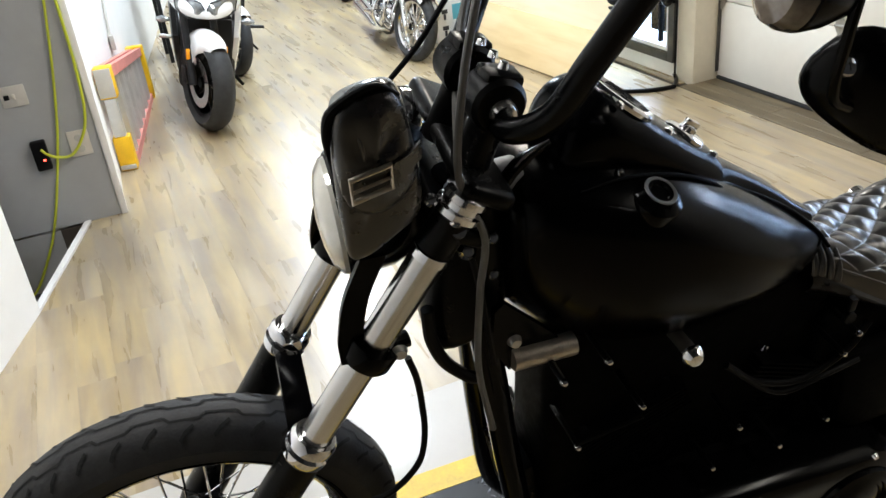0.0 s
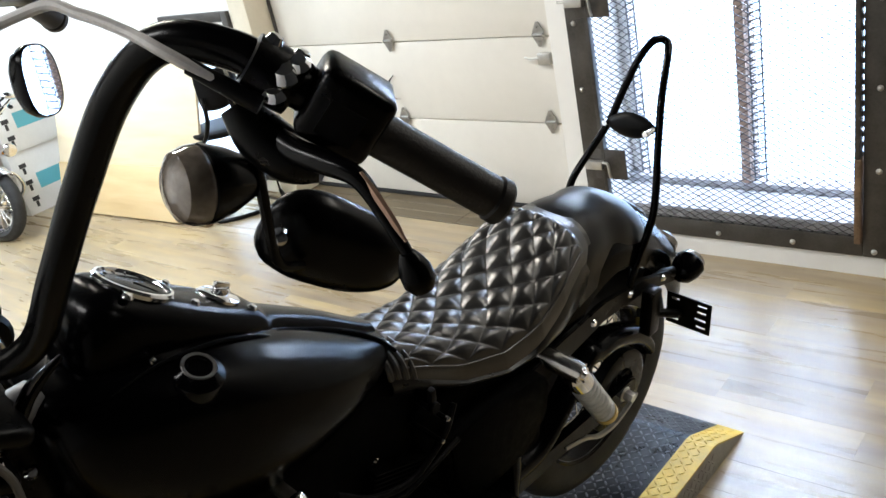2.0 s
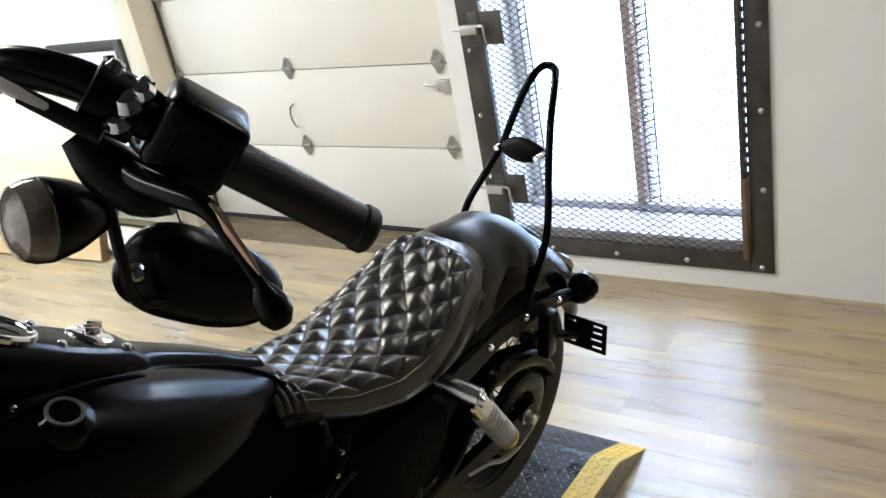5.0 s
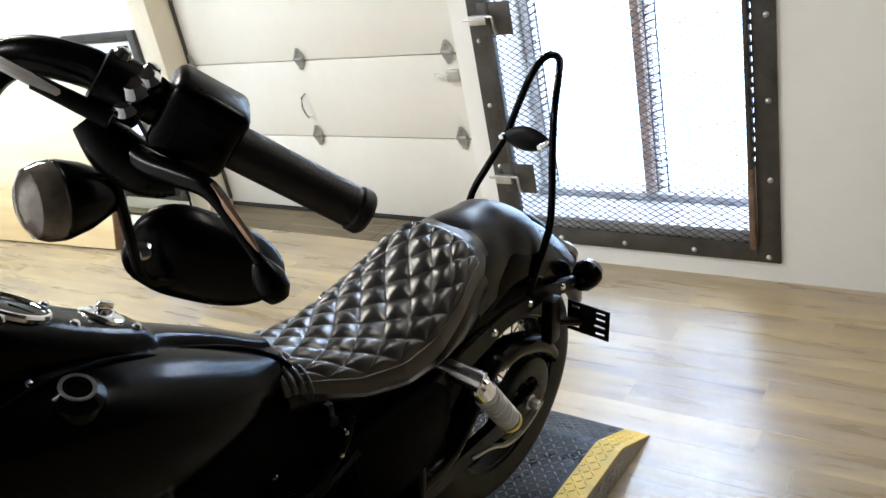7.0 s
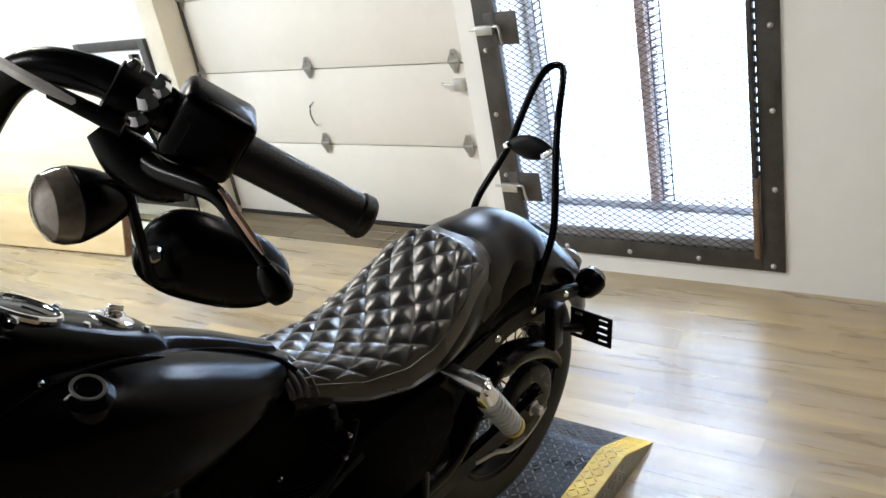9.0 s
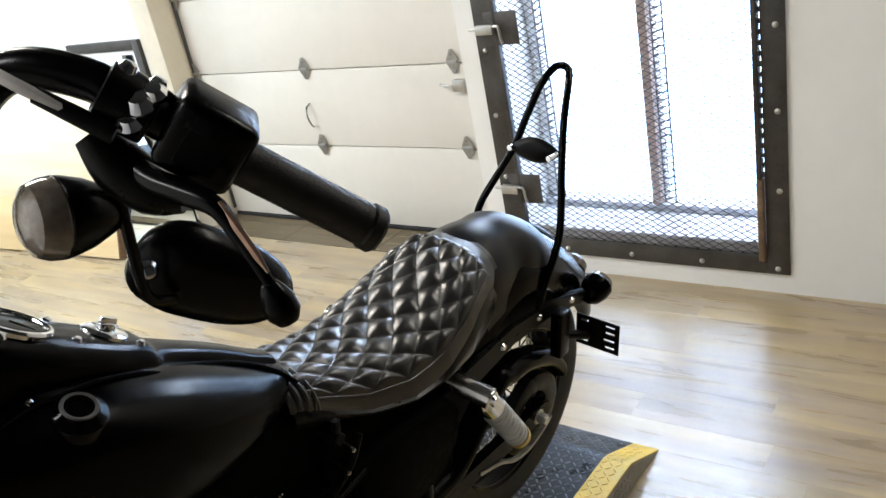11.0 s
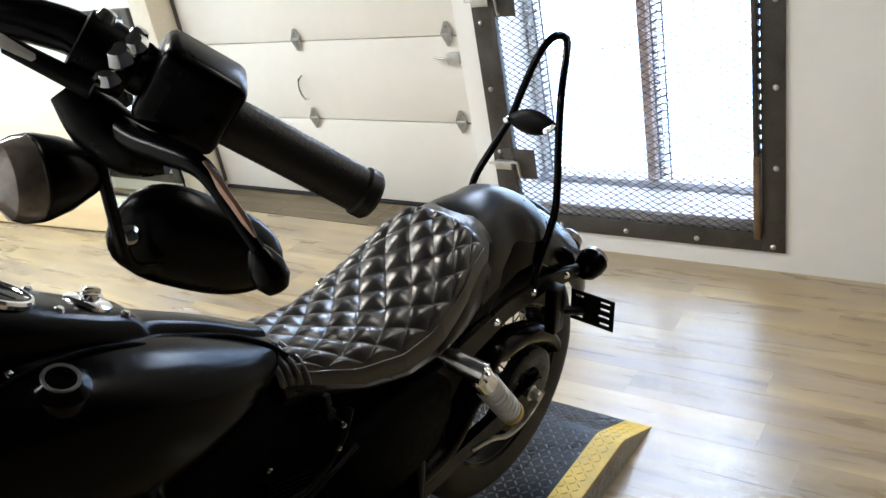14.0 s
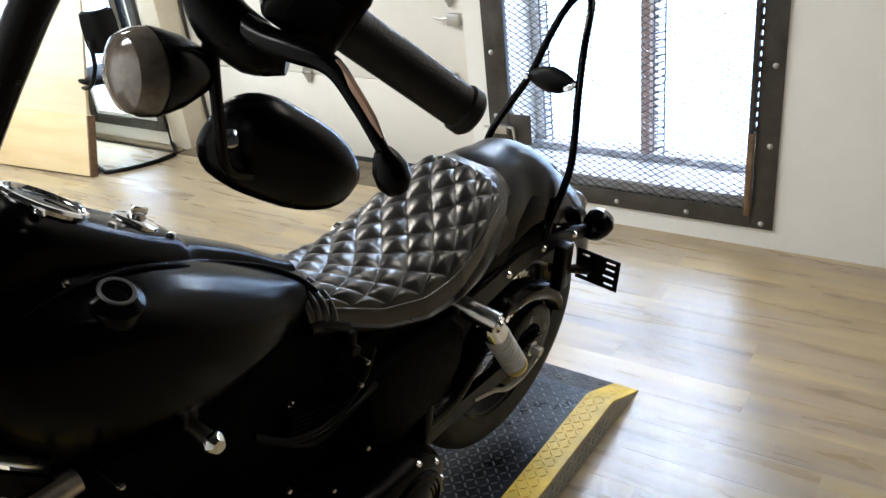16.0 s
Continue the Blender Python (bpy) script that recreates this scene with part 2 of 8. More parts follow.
GLASS = glass("window_glass", (0.97, 0.99, 1.0), 0.0)
MIRROR = material("mirror_glass", (0.9, 0.92, 0.95), 0.02, 1.0)
GAUGE = material("gauge_face", (0.6, 0.6, 0.55), 0.3, 0.0, var=0.1, scale=60.0, coat=0.8)
DIAMOND = material("black_tread_plate", (0.006, 0.007, 0.009), 0.34, 0.0, var=0.4, scale=14.0, rough_var=0.12, spec=0.22)
YELLOW = material("yellow_safety_paint", (0.62, 0.42, 0.045), 0.5, 0.0, var=0.22, scale=12.0, bump=0.12, rough_var=0.1)
PLATESIDE = material("bare_tread_plate", (0.34, 0.33, 0.31), 0.42, 0.8, var=0.25, scale=16.0)
BLACKPL = material("black_plastic", (0.003, 0.003, 0.0034), 0.45, 0.0, var=0.2, scale=30.0, spec=0.1)
COPPER = material("worn_copper_lever_edge", (0.42, 0.27, 0.2), 0.3, 0.8, var=0.2, scale=30.0)

CABLE_DK = material("dark_cable_sheath", (0.10, 0.097, 0.09), 0.42, 0.0, var=0.15, scale=60.0)
CABLE = material("grey_braided_cable", (0.46, 0.44, 0.42), 0.36, 0.0, var=0.15, scale=60.0)
MESHSTEEL = material("grey_expanded_steel", (0.10, 0.10, 0.105), 0.5, 0.5, var=0.2, scale=20.0)
# dark colour stands in for the unlit side of the room, out of view
SHADE = material("unlit_room_dark", (0.022, 0.022, 0.024), 0.8, var=0.1, scale=2.0)
SOCKET_TAN = material("tan_button", (0.52, 0.40, 0.31), 0.4, var=0.1, scale=40)
TANKPAINT = material("satin_black_tank_paint", (0.0008, 0.0008, 0.001), 0.2, 0.0, rough_var=0.03, scale=14.0, spec=0.085)
# bars lighter than their plate: the glints on them put into the colour
TREADBAR = material("glint_tread_bar", (0.10, 0.10, 0.11), 0.3, 0.7, var=0.4, scale=30.0)
GREYCAST = material("grey_cast_bracket", (0.16, 0.16, 0.17), 0.5, 0.3, var=0.3, scale=30.0)

# ---------------------------------------------------------------- mesh helpers


def mesh_of(name, bm, mat, smooth=None):
    me = bpy.data.meshes.new(name)
    bmesh.ops.recalc_face_normals(bm, faces=bm.faces)
    bm.to_mesh(me)
    bm.free()
    for m in mat if isinstance(mat, (list, tuple)) else [mat]:
        me.materials.append(m)
    if smooth is not None:
        me.shade_smooth()
        me.set_sharp_from_angle(angle=radians(smooth))
    return me


def part(name, bm, mat, parent=None, label="", smooth=35):
    """Links a bmesh as one mesh object under a thing or a part."""
    ob = new(name, mesh_of(name, bm, mat, smooth))
    ob.parent = parent
    return tagged(ob, label)


def thing(name, m=None, label="", category="", group="", kind=""):
    ob = new(name)
    ob.empty_display_size = 0.1
    if m is not None:
        ob.matrix_world = m
    return tagged(ob, label, category, group, kind)


def solid(name, bm, mat, label, category, kind="", group="", smooth=35):
    return tagged(part(name, bm, mat, None, "", smooth), label, category, group, kind)


def box(bm, x0, x1, y0, y1, z0, z1, bevel=0.0, m=None, seg=2):
    vs = [bm.verts.new((x, y, z)) for x in (x0, x1) for y in (y0, y1) for z in (z0, z1)]
    fs = [(0, 1, 3, 2), (4, 6, 7, 5), (0, 4, 5, 1), (2, 3, 7, 6), (0, 2, 6, 4), (1, 5, 7, 3)]
    faces = [bm.faces.new([vs[i] for i in f]) for f in fs]
    if bevel:
        edges = list({e for f in faces for e in f.edges})
        out = bmesh.ops.bevel(bm, geom=edges, offset=bevel, segments=seg, affect="EDGES", profile=0.5)
        vs = list({v for f in out["faces"] for v in f.verts} | {v for v in vs if v.is_valid})
    if m is not None:
        bmesh.ops.transform(bm, matrix=m, verts=vs)
    return vs


def bbox(x0, x1, y0, y1, z0, z1, bevel=0.0, m=None, seg=2):
    bm = bmesh.new()
    box(bm, x0, x1, y0, y1, z0, z1, bevel, m, seg)
    return bm


def spline(points, steps):
    """Catmull-Rom through the points."""
    ps = [Vector(p) for p in points]
    ps = [2 * ps[0] - ps[1], *ps, 2 * ps[-1] - ps[-2]]
    out = []
    for a, b, c, d in zip(ps, ps[1:], ps[2:], ps[3:]):
        for i in range(steps):
            t = i / steps
            out.append(0.5 * (2 * b + (c - a) * t + (2 * a - 5 * b + 4 * c - d) * t * t + (3 * b - a - 3 * c + d) * t ** 3))
    out.append(ps[-2])
    return out


def tube(bm, points, r, seg=12, steps=0, caps=True, closed=False):
    """Sweeps a circle along the points; r is a number or one radius a point."""
    ps = spline(points, steps) if steps else [Vector(p) for p in points]
    n = len(ps)
    rs = list(r) if isinstance(r, (list, tuple)) else [r, r]
    rs = [float(np.interp(i / max(1, n - 1), np.linspace(0, 1, len(rs)), rs)) for i in range(n)]
    rings, side = [], None
    for i, p in enumerate(ps):
        a = ps[i - 1] if i or closed else p
        b = ps[(i + 1) % n] if i < n - 1 or closed else p
        d = (b - a).normalized()
        if side is None:
            side = d.orthogonal().normalized()
        side = (side - d * side.dot(d)).normalized()
        up = d.cross(side)
        rings.append([bm.verts.new(p + rs[i] * (math.cos(k * math.tau / seg) * side + math.sin(k * math.tau / seg) * up)) for k in range(seg)])
    pairs = list(zip(rings, rings[1:])) + ([(rings[-1], rings[0])] if closed else [])
    for a, b in pairs:
        for k in range(seg):
            bm.faces.new((a[k], a[(k + 1) % seg], b[(k + 1) % seg], b[k]))
    if caps and not closed:
        bm.faces.new(list(reversed(rings[0])))
        bm.faces.new(rings[-1])
    return bm


def btube(points, r, seg=12, steps=0, **k):
    return tube(bmesh.new(), points, r, seg, steps, **k)


def axis_frame(p, d, hint=(0, 0, 1)):
    """A matrix at p whose z looks along d."""
    z = Vector(d).normalized()
    h = Vector(hint)
    if abs(z.dot(h)) > 0.98:
        h = Vector((1, 0, 0))
    x = h.cross(z).normalized()
    y = z.cross(x)
    return Matrix(((x.x, y.x, z.x, p[0]), (x.y, y.y, z.y, p[1]), (x.z, y.z, z.z, p[2]), (0, 0, 0, 1)))


def lathe(bm, profile, m=None, seg=32, closed=False):
    """Turns (radius, height) pairs round z."""
    rings = []
    for r, z in profile:
        if r < 1e-6:
            rings.append([bm.verts.new((0, 0, z))])
        else:
            rings.append([bm.verts.new((r * math.cos(k * math.tau / seg), r * math.sin(k * math.tau / seg), z)) for k in range(seg)])
    made = [v for ring in rings for v in ring]
    pairs = list(zip(rings, rings[1:])) + ([(rings[-1], rings[0])] if closed else [])
    for a, b in pairs:
        for k in range(seg):
            j = (k + 1) % seg
            if len(a) == 1 and len(b) > 1:
                bm.faces.new((a[0], b[j], b[k]))
            elif len(b) == 1 and len(a) > 1:
                bm.faces.new((a[k], a[j], b[0]))
            elif len(a) > 1:
                bm.faces.new((a[k], a[j], b[j], b[k]))
    if m is not None:
        bmesh.ops.transform(bm, matrix=m, verts=made)
    return bm


def blathe(profile, m=None, seg=32, closed=False):
    return lathe(bmesh.new(), profile, m, seg, closed)


def disc(bm, p, d, r, h, seg=24, round_=0.0):
    """A short cylinder from p along d, its far edge eased."""
    e = round_ or min(r, h) * 0.15
    lathe(bm, [(0, 0), (r - e, 0), (r, e), (r, h - e), (r - e, h), (0, h)], axis_frame(p, d), seg)
    return bm


def loft(bm, rings, cap=True):
    vs = [[bm.verts.new(p) for p in ring] for ring in rings]
    n = len(vs[0])
    for a, b in zip(vs, vs[1:]):
        for k in range(n):
            bm.faces.new((a[k], a[(k + 1) % n], b[(k + 1) % n], b[k]))
    if cap:
        bm.faces.new(list(reversed(vs[0])))
        bm.faces.new(vs[-1])
    return bm


def smooth_rings(rings, steps):
    """Catmull-Rom between rings."""
    out = []
    for cols in zip(*[spline(c, steps) for c in zip(*rings)]):
        out.append(list(cols))
    return out


def prism(bm, outline, d, m=None):
    """A flat outline in x, y given the depth d along z."""
    low = [bm.verts.new((x, y, 0)) for x, y in outline]
    top = [bm.verts.new((x, y, d)) for x, y in outline]
    n = len(low)
    bm.faces.new(list(reversed(low)))
    bm.faces.new(top)
    for k in range(n):
        bm.faces.new((low[k], low[(k + 1) % n], top[(k + 1) % n], top[k]))
    if m is not None:
        bmesh.ops.transform(bm, matrix=m, verts=low + top)
    return bm


def wall_with_holes(x0, x1, z0, z1, holes, y, depth):
    """A wall in the xz plane from y to y + depth, cut through by (x0, x1, z0, z1) holes."""
    bm = bmesh.new()
    xs = sorted({x0, x1, *[v for h in holes for v in h[:2]]})
    zs = sorted({z0, z1, *[v for h in holes for v in h[2:]]})
    grid = {}
    inside = lambda cx, cz: any(h[0] < cx < h[1] and h[2] < cz < h[3] for h in holes)
    for i, (a, b) in enumerate(zip(xs, xs[1:])):
        for j, (c, d) in enumerate(zip(zs, zs[1:])):
            grid[i, j] = not inside((a + b) / 2, (c + d) / 2)
    vert = {}

    def v(i, j, k):
        if (i, j, k) not in vert:
            vert[i, j, k] = bm.verts.new((xs[i], y + depth * k, zs[j]))
        return vert[i, j, k]

    for (i, j), full in grid.items():
        if not full:
            continue
        bm.faces.new((v(i, j, 0), v(i + 1, j, 0), v(i + 1, j + 1, 0), v(i, j + 1, 0)))
        bm.faces.new((v(i, j, 1), v(i, j + 1, 1), v(i + 1, j + 1, 1), v(i + 1, j, 1)))
        for di, dj, e in ((-1, 0, ((i, j), (i, j + 1))), (1, 0, ((i + 1, j), (i + 1, j + 1))), (0, -1, ((i, j), (i + 1, j))), (0, 1, ((i, j + 1), (i + 1, j + 1)))):
            if not grid.get((i + di, j + dj), False):
                (a, b), (c, d) = e
                bm.faces.new((v(a, b, 0), v(c, d, 0), v(c, d, 1), v(a, b, 1)))
    return bm

# ---------------------------------------------------------------- the room
NORTH, DOOR_Y, NORTH_W = 3.93, 4.16, 4.0
CEIL_Z, EAST, WEST = 2.75, 3.0, -10.8


def trim_line(x):
    """The floor's edge at the step in the south wall."""
    return 0.642 - 0.304 * (x + 3.43)


# north wall with the gated window, the lintel over the roller door, and the wall west of it
solid("wall_north_east", wall_with_holes(-1.275, EAST + 0.2, -0.3, CEIL_Z, [(-1.105, -0.075, 0.15, 2.0)], NORTH, 0.34), WALL,
      "white painted wall with a gated window opening", "wall", "structure")
solid("wall_north_lintel", bbox(-3.27, -1.275, 3.98, 4.3, 2.1, CEIL_Z), WALL, "white painted wall over the sectional door", "wall", "structure")
solid("wall_north_west", wall_with_holes(WEST - 0.2, -3.40, -0.3, CEIL_Z, [(-4.08, -3.45, 0.12, 1.09)], NORTH_W, 0.3), WALL,
      "white painted wall with a low framed window", "wall", "structure")
post = bbox(-3.40, -3.25, 3.985, 4.3, -0.3, CEIL_Z, 0.006)
solid("door_jamb", post, CREAM, "cream painted door post", "door post", "structure")
solid("wall_west", bbox(WEST - 0.2, WEST, 0.5, 4.3, -0.3, CEIL_Z), WALL, "white painted end wall", "wall", "structure")
# east wall and ceiling are unseen; darkness of an unlit room is their colour
solid("wall_east", bbox(EAST, EAST + 0.2, -1.9, NORTH, -0.3, CEIL_Z), SHADE, "unseen east wall, coloured dark as if unlit", "wall", "structure")
solid("ceiling", bbox(WEST - 0.2, EAST + 0.2, -2.2, 4.3, CEIL_Z, CEIL_Z + 0.2), SHADE, "unseen ceiling, coloured dark to keep reflections black", "ceiling", "structure")


def slab(name, a, b, z0, z1, thick, mat, label):
    """An upright slab from a to b on plan, its thickness to the right of that way."""
    d = (Vector(b) - Vector(a)).normalized()
    n = Vector((d.y, -d.x)) * thick
    ring = [a, b, (b[0] + n.x, b[1] + n.y), (a[0] + n.x, a[1] + n.y)]
    bm = loft(bmesh.new(), [[(x, y, z0) for x, y in ring], [(x, y, z1) for x, y in ring]])
    return solid(name, bm, mat, label, "wall", "structure")


slab("wall_south_west", (WEST, 2.08), (-4.3, 0.84), -0.5, CEIL_Z, 0.16, WALL, "long white painted side wall")
slab("wall_south_return", (-4.3, 0.84), (-3.45, 0.797), -0.5, CEIL_Z, 0.16, WALL, "short white wall by the alcove")
slab("wall_south_east", (-2.65, 0.405), (-1.6, 0.029), -0.5, CEIL_Z, 0.16, WALL, "white painted side wall")
slab("wall_south_far", (-1.6, 0.029), (EAST + 0.2, -1.44), -0.5, CEIL_Z, 0.16, WALL, "white painted side wall")
slab("wall_alcove", (-3.45, 0.782), (-3.45, -1.2), -0.5, CEIL_Z, 0.14, WALL_SHADED, "alcove wall with sockets, coloured grey for its shade")
slab("wall_alcove_back", (-3.6, -1.1), (-0.4, -1.1), -0.5, CEIL_Z, 0.14, WALL_SHADED, "alcove end wall, coloured grey for its shade")
solid("trim_corner", bbox(-3.462, -3.436, 0.784, 0.814, 0.0, CEIL_Z, 0.004), TRIM, "white corner trim of the alcove wall", "trim", "structure")
solid("alcove_floor", bbox(-3.5, -0.3, -1.2, 0.6, -0.36, -0.3), material("dark_alcove_floor", (0.05, 0.05, 0.05), 0.7, var=0.3),
      "dark sunken alcove floor", "floor", "structure")
nose = bmesh.new()
a_, b_ = (-3.448, trim_line(-3.448) - 0.004), (-2.652, trim_line(-2.652) - 0.004)
loft(nose, [[(x, y - w, z) for w, z in ((0, 0.008), (0.03, 0.008), (0.03, -0.3), (0.0, -0.3))] for x, y in (a_, b_)])
solid("trim_step_edge", nose, TRIM, "white painted edge of the floor step", "trim", "structure")

# subfloor: one sheet under the planks
sub = bmesh.new()
edge = [(-3.448, trim_line(-3.448)), (-2.652, trim_line(-2.652)), (-2.652, -1.9), (EAST + 0.2, -1.9), (EAST + 0.2, 4.3), (WEST - 0.2, 4.3), (WEST - 0.2, 0.5), (-3.448, 0.5)]
prism(sub, edge, 0.1, pose(0, 0, -0.108))
FLOOR = solid("floor", sub, material("subfloor", (0.05, 0.04, 0.03), 0.9, var=0.2), "wood-look vinyl plank floor, weathered oak", "floor", "structure")

# sectional garage door -----------------------------------------------------
PANELS = [0.02, 0.452, 0.859, 1.266, 1.673, 2.08]
door = thing("door_1", pose(-2.3, DOOR_Y, 0), "white insulated sectional garage door, closed", "garage door", kind="structure")
for z0, z1 in zip(PANELS, PANELS[1:]):
    bm = bmesh.new()
    box(bm, -0.965, 0.965, 0.0, 0.05, z0 + 0.002, z1 - 0.002, 0.006)
    part("door_panel", bm, DOORW, door)
seal = bbox(-0.96, 0.96, -0.004, 0.045, 0.0, 0.018, 0.004)
part("bottom_seal", seal, RUBBER, door, "black rubber bottom seal")


def door_hinge():
    bm = bmesh.new()
    prism(bm, [(-0.006, -0.055), (0.006, -0.055), (0.03, -0.012), (0.03, 0.012), (0.008, 0.055), (-0.008, 0.055), (-0.03, 0.012), (-0.03, -0.012)], 0.004, pose(0, -0.004, 0, 90))
    tube(bm, [(-0.028, -0.011, 0), (0.028, -0.011, 0)], 0.008, 10)
    for z in (-0.032, 0.032):
        disc(bm, (0, -0.004, z), (0, -1, 0), 0.006, 0.006, 8)
    return bm


for z in PANELS[1:-1]:
    for x in (-0.09, 0.825, -0.93):
        h = part("door_hinge", door_hinge(), GALV_DK, door, "galvanised hinge plate")
        h.location = (x, -0.007, z + 0.012)
hb = bmesh.new()
tube(hb, [(-0.105, -0.004, 0.56), (-0.112, -0.03, 0.575), (-0.125, -0.036, 0.62), (-0.125, -0.03, 0.665), (-0.12, -0.004, 0.685)], 0.0065, 8, 4)
part("door_handle", hb, CHROME, door, "bent chrome pull handle")
lk = bmesh.new()
box(lk, 0.81, 0.875, -0.03, -0.001, 0.735, 0.79, 0.005)
tube(lk, [(0.86, -0.02, 0.775), (0.78, -0.028, 0.765), (0.745, -0.028, 0.772)], 0.006, 8, 3)
part("door_latch", lk, GALV, door, "galvanised slide latch")
for sx in (-0.955, 0.935):
    rail = bmesh.new()
    prism(rail, [(0, 0), (0.018, 0), (0.018, -0.02), (0.012, -0.02), (0.012, -0.006), (0, -0.006)], 2.3, pose(sx if sx > 0 else sx, -0.004, 0.05))
    part("door_track", rail, STEEL_DK if sx < 0 else GALV, door, "steel roller track")
solid("garage_door_back", bbox(-3.3, -1.3, 4.28, 4.33, -0.3, 2.2), DOORW, "outer face of the sectional door", "door", "structure")

# threshold boards in front of the door
for i, (y0, y1) in enumerate(((3.905, 3.985), (3.987, 4.068), (4.07, 4.152))):
    for j in range(3):
        x0 = -3.265 + 0.645 * j
        ob = part("threshold_board", bbox(x0, x0 + 0.643, y0, y1, -0.008, 0.0035, 0.002, seg=1), THRESH, FLOOR, "darker worn threshold board")

# gated window ---------------------------------------------------------------
gate = thing("window_1", pose(-0.591, NORTH, 0), "dark steel security gate of expanded mesh over a bright window", "window gate", kind="structure")
GX, GZ0, GZ1 = 0.59, 0.082, 2.06


def flat_bar(x0, x1, z0, z1):
    return bbox(x0, x1, -0.012, -0.002, z0, z1, 0.0025)


part("gate_frame_left", flat_bar(-GX, -GX + 0.085, GZ0, GZ1), STEEL_DK, gate)
part("gate_frame_right", flat_bar(GX - 0.08, GX, GZ0, GZ1), STEEL_DK, gate)
part("gate_frame_bottom", flat_bar(-GX + 0.086, GX - 0.081, GZ0, GZ0 + 0.075), STEEL_DK, gate)
part("gate_frame_top", flat_bar(-GX + 0.086, GX - 0.081, GZ1 - 0.08, GZ1), STEEL_DK, gate)
part("gate_angle", bbox(GX - 0.104, GX - 0.082, -0.035, 0.01, 0.14, 0.46, 0.003), STEEL_RUST, gate, "rusty angle iron foot")
part("gate_angle", bbox(GX - 0.104, GX - 0.086, -0.03, 0.01, 0.4605, 1.97, 0.003), STEEL_DK, gate)
for i in range(42):
    part("gate_rung", bbox(GX - 0.0855, GX - 0.0805, -0.012, 0.0, 0.465 + 0.036 * i, 0.481 + 0.036 * i), STEEL_DK, gate, "", None)
part("gate_angle", bbox(-GX + 0.087, -GX + 0.105, -0.02, 0.01, 0.14, 1.97, 0.003), STEEL_DK, gate)
bolt = bmesh.new()
lathe(bolt, [(0, 0.009), (0.006, 0.008), (0.0105, 0.003), (0.011, 0)], pose(0, -0.012, 0, 90), 10)
bolt_me = mesh_of("bolt", bolt, GALV, 40)
spots = [(GX - 0.042, 0.105)] + [(GX - 0.03, 0.414 + 0.292 * i) for i in range(6)] + [(-GX + 0.035, 0.155 + 0.27 * i) for i in range(7)] + [(0.267 - 0.286 * i, 0.11) for i in range(3)]
for x, z in spots:
    b = new("bolt", bolt_me)
    b.parent, b.location = gate, (x, 0, z)
for z in (0.375, 1.05, 1.72):
    latch = part("latch_plate", bbox(-GX + 0.05, -GX + 0.2, -0.018, -0.0125, z - 0.065, z + 0.065, 0.002), STEEL_DK, gate, "dark steel latch plate")
    lb = bmesh.new()
    box(lb, -GX + 0.02, -GX + 0.10, -0.045, -0.019, z - 0.018, z + 0.02, 0.004)
    tube(lb, [(-GX + 0.1, -0.035, z + 0.012), (-GX + 0.125, -0.037, z + 0.01), (-GX + 0.13, -0.037, z - 0.03), (-GX + 0.135, -0.037, z - 0.055)], 0.006, 8, 3)
    part("slide_bolt", lb, GALV, latch, "galvanised slide bolt")
    tube_ = btube([(-GX - 0.015, -0.03, z + 0.004), (-GX + 0.03, -0.03, z + 0.004)], 0.006, 8)
    part("bolt_rod", tube_, GALV, latch)

# expanded metal: zigzag strands, row over row
mesh_bm = bmesh.new()
cw, ch = 0.043, 0.0128
nx, nz = int(1.01 / cw * 2), int(1.84 / ch)
for r in range(nz):
    z = 0.15 + r * ch
    prev = None
    for i in range(nx + 1):
        x = -0.505 + i * cw / 2
        zz = z + (ch * 0.5 if (i + r) % 2 else -ch * 0.5) * 0.92
        yy = 0.004 if i % 2 else -0.002
        ring = [mesh_bm.verts.new((x, yy - 0.003, zz - 0.0017)), mesh_bm.verts.new((x, yy + 0.003, zz)), mesh_bm.verts.new((x, yy - 0.003, zz + 0.0017))]
        if prev:
            for k in range(3):
                mesh_bm.faces.new((prev[k], prev[(k + 1) % 3], ring[(k + 1) % 3], ring[k]))
        prev = ring
tagged(part("expanded_mesh", mesh_bm, MESHSTEEL, gate, "dark expanded metal mesh", None), kind="stuff")

win = thing("window_2", pose(-0.578, 4.2, 0), "tall window with a brown mullion behind the gate", "window", kind="structure")
part("window_sill", bbox(-0.525, 0.502, -0.262, 0.06, 0.152, 0.2, 0.006), SILL, win, "grey weathered window ledge")
part("window_frame_bottom", bbox(-0.525, 0.502, -0.05, 0.05, 0.2005, 0.232, 0.005), SILL, win)
part("window_frame_side", bbox(-0.525, -0.476, -0.01, 0.05, 0.2325, 1.999, 0.005), TRIM, win, "white window frame")
part("window_frame_side", bbox(0.486, 0.502, -0.01, 0.05, 0.2325, 1.999, 0.005), TRIM, win, "white window frame")
part("mullion", bbox(-0.018, 0.021, -0.06, 0.05, 0.2325, 1.999, 0.004), WINFRAME, win, "brown mullion")


def lattice_strip(x0, x1, name):
    """A narrow metal strip punched with a row of slanting slots."""
    bm = bmesh.new()
    for a in (x0, x1 - 0.006):
        box(bm, a, a + 0.006, -0.03, -0.024, 0.2325, 1.999)
    n = int((1.999 - 0.24) / 0.03)
    for i in range(n):
        z = 0.245 + i * 0.03
        vs = [bm.verts.new(p) for p in ((x0 + 0.006, -0.029, z), (x1 - 0.006, -0.029, z + 0.012), (x1 - 0.006, -0.029, z + 0.019), (x0 + 0.006, -0.029, z + 0.007))]
        bm.faces.new(vs)
    return part(name, bm, GREYCAST, win, "grey punched metal strip", None)


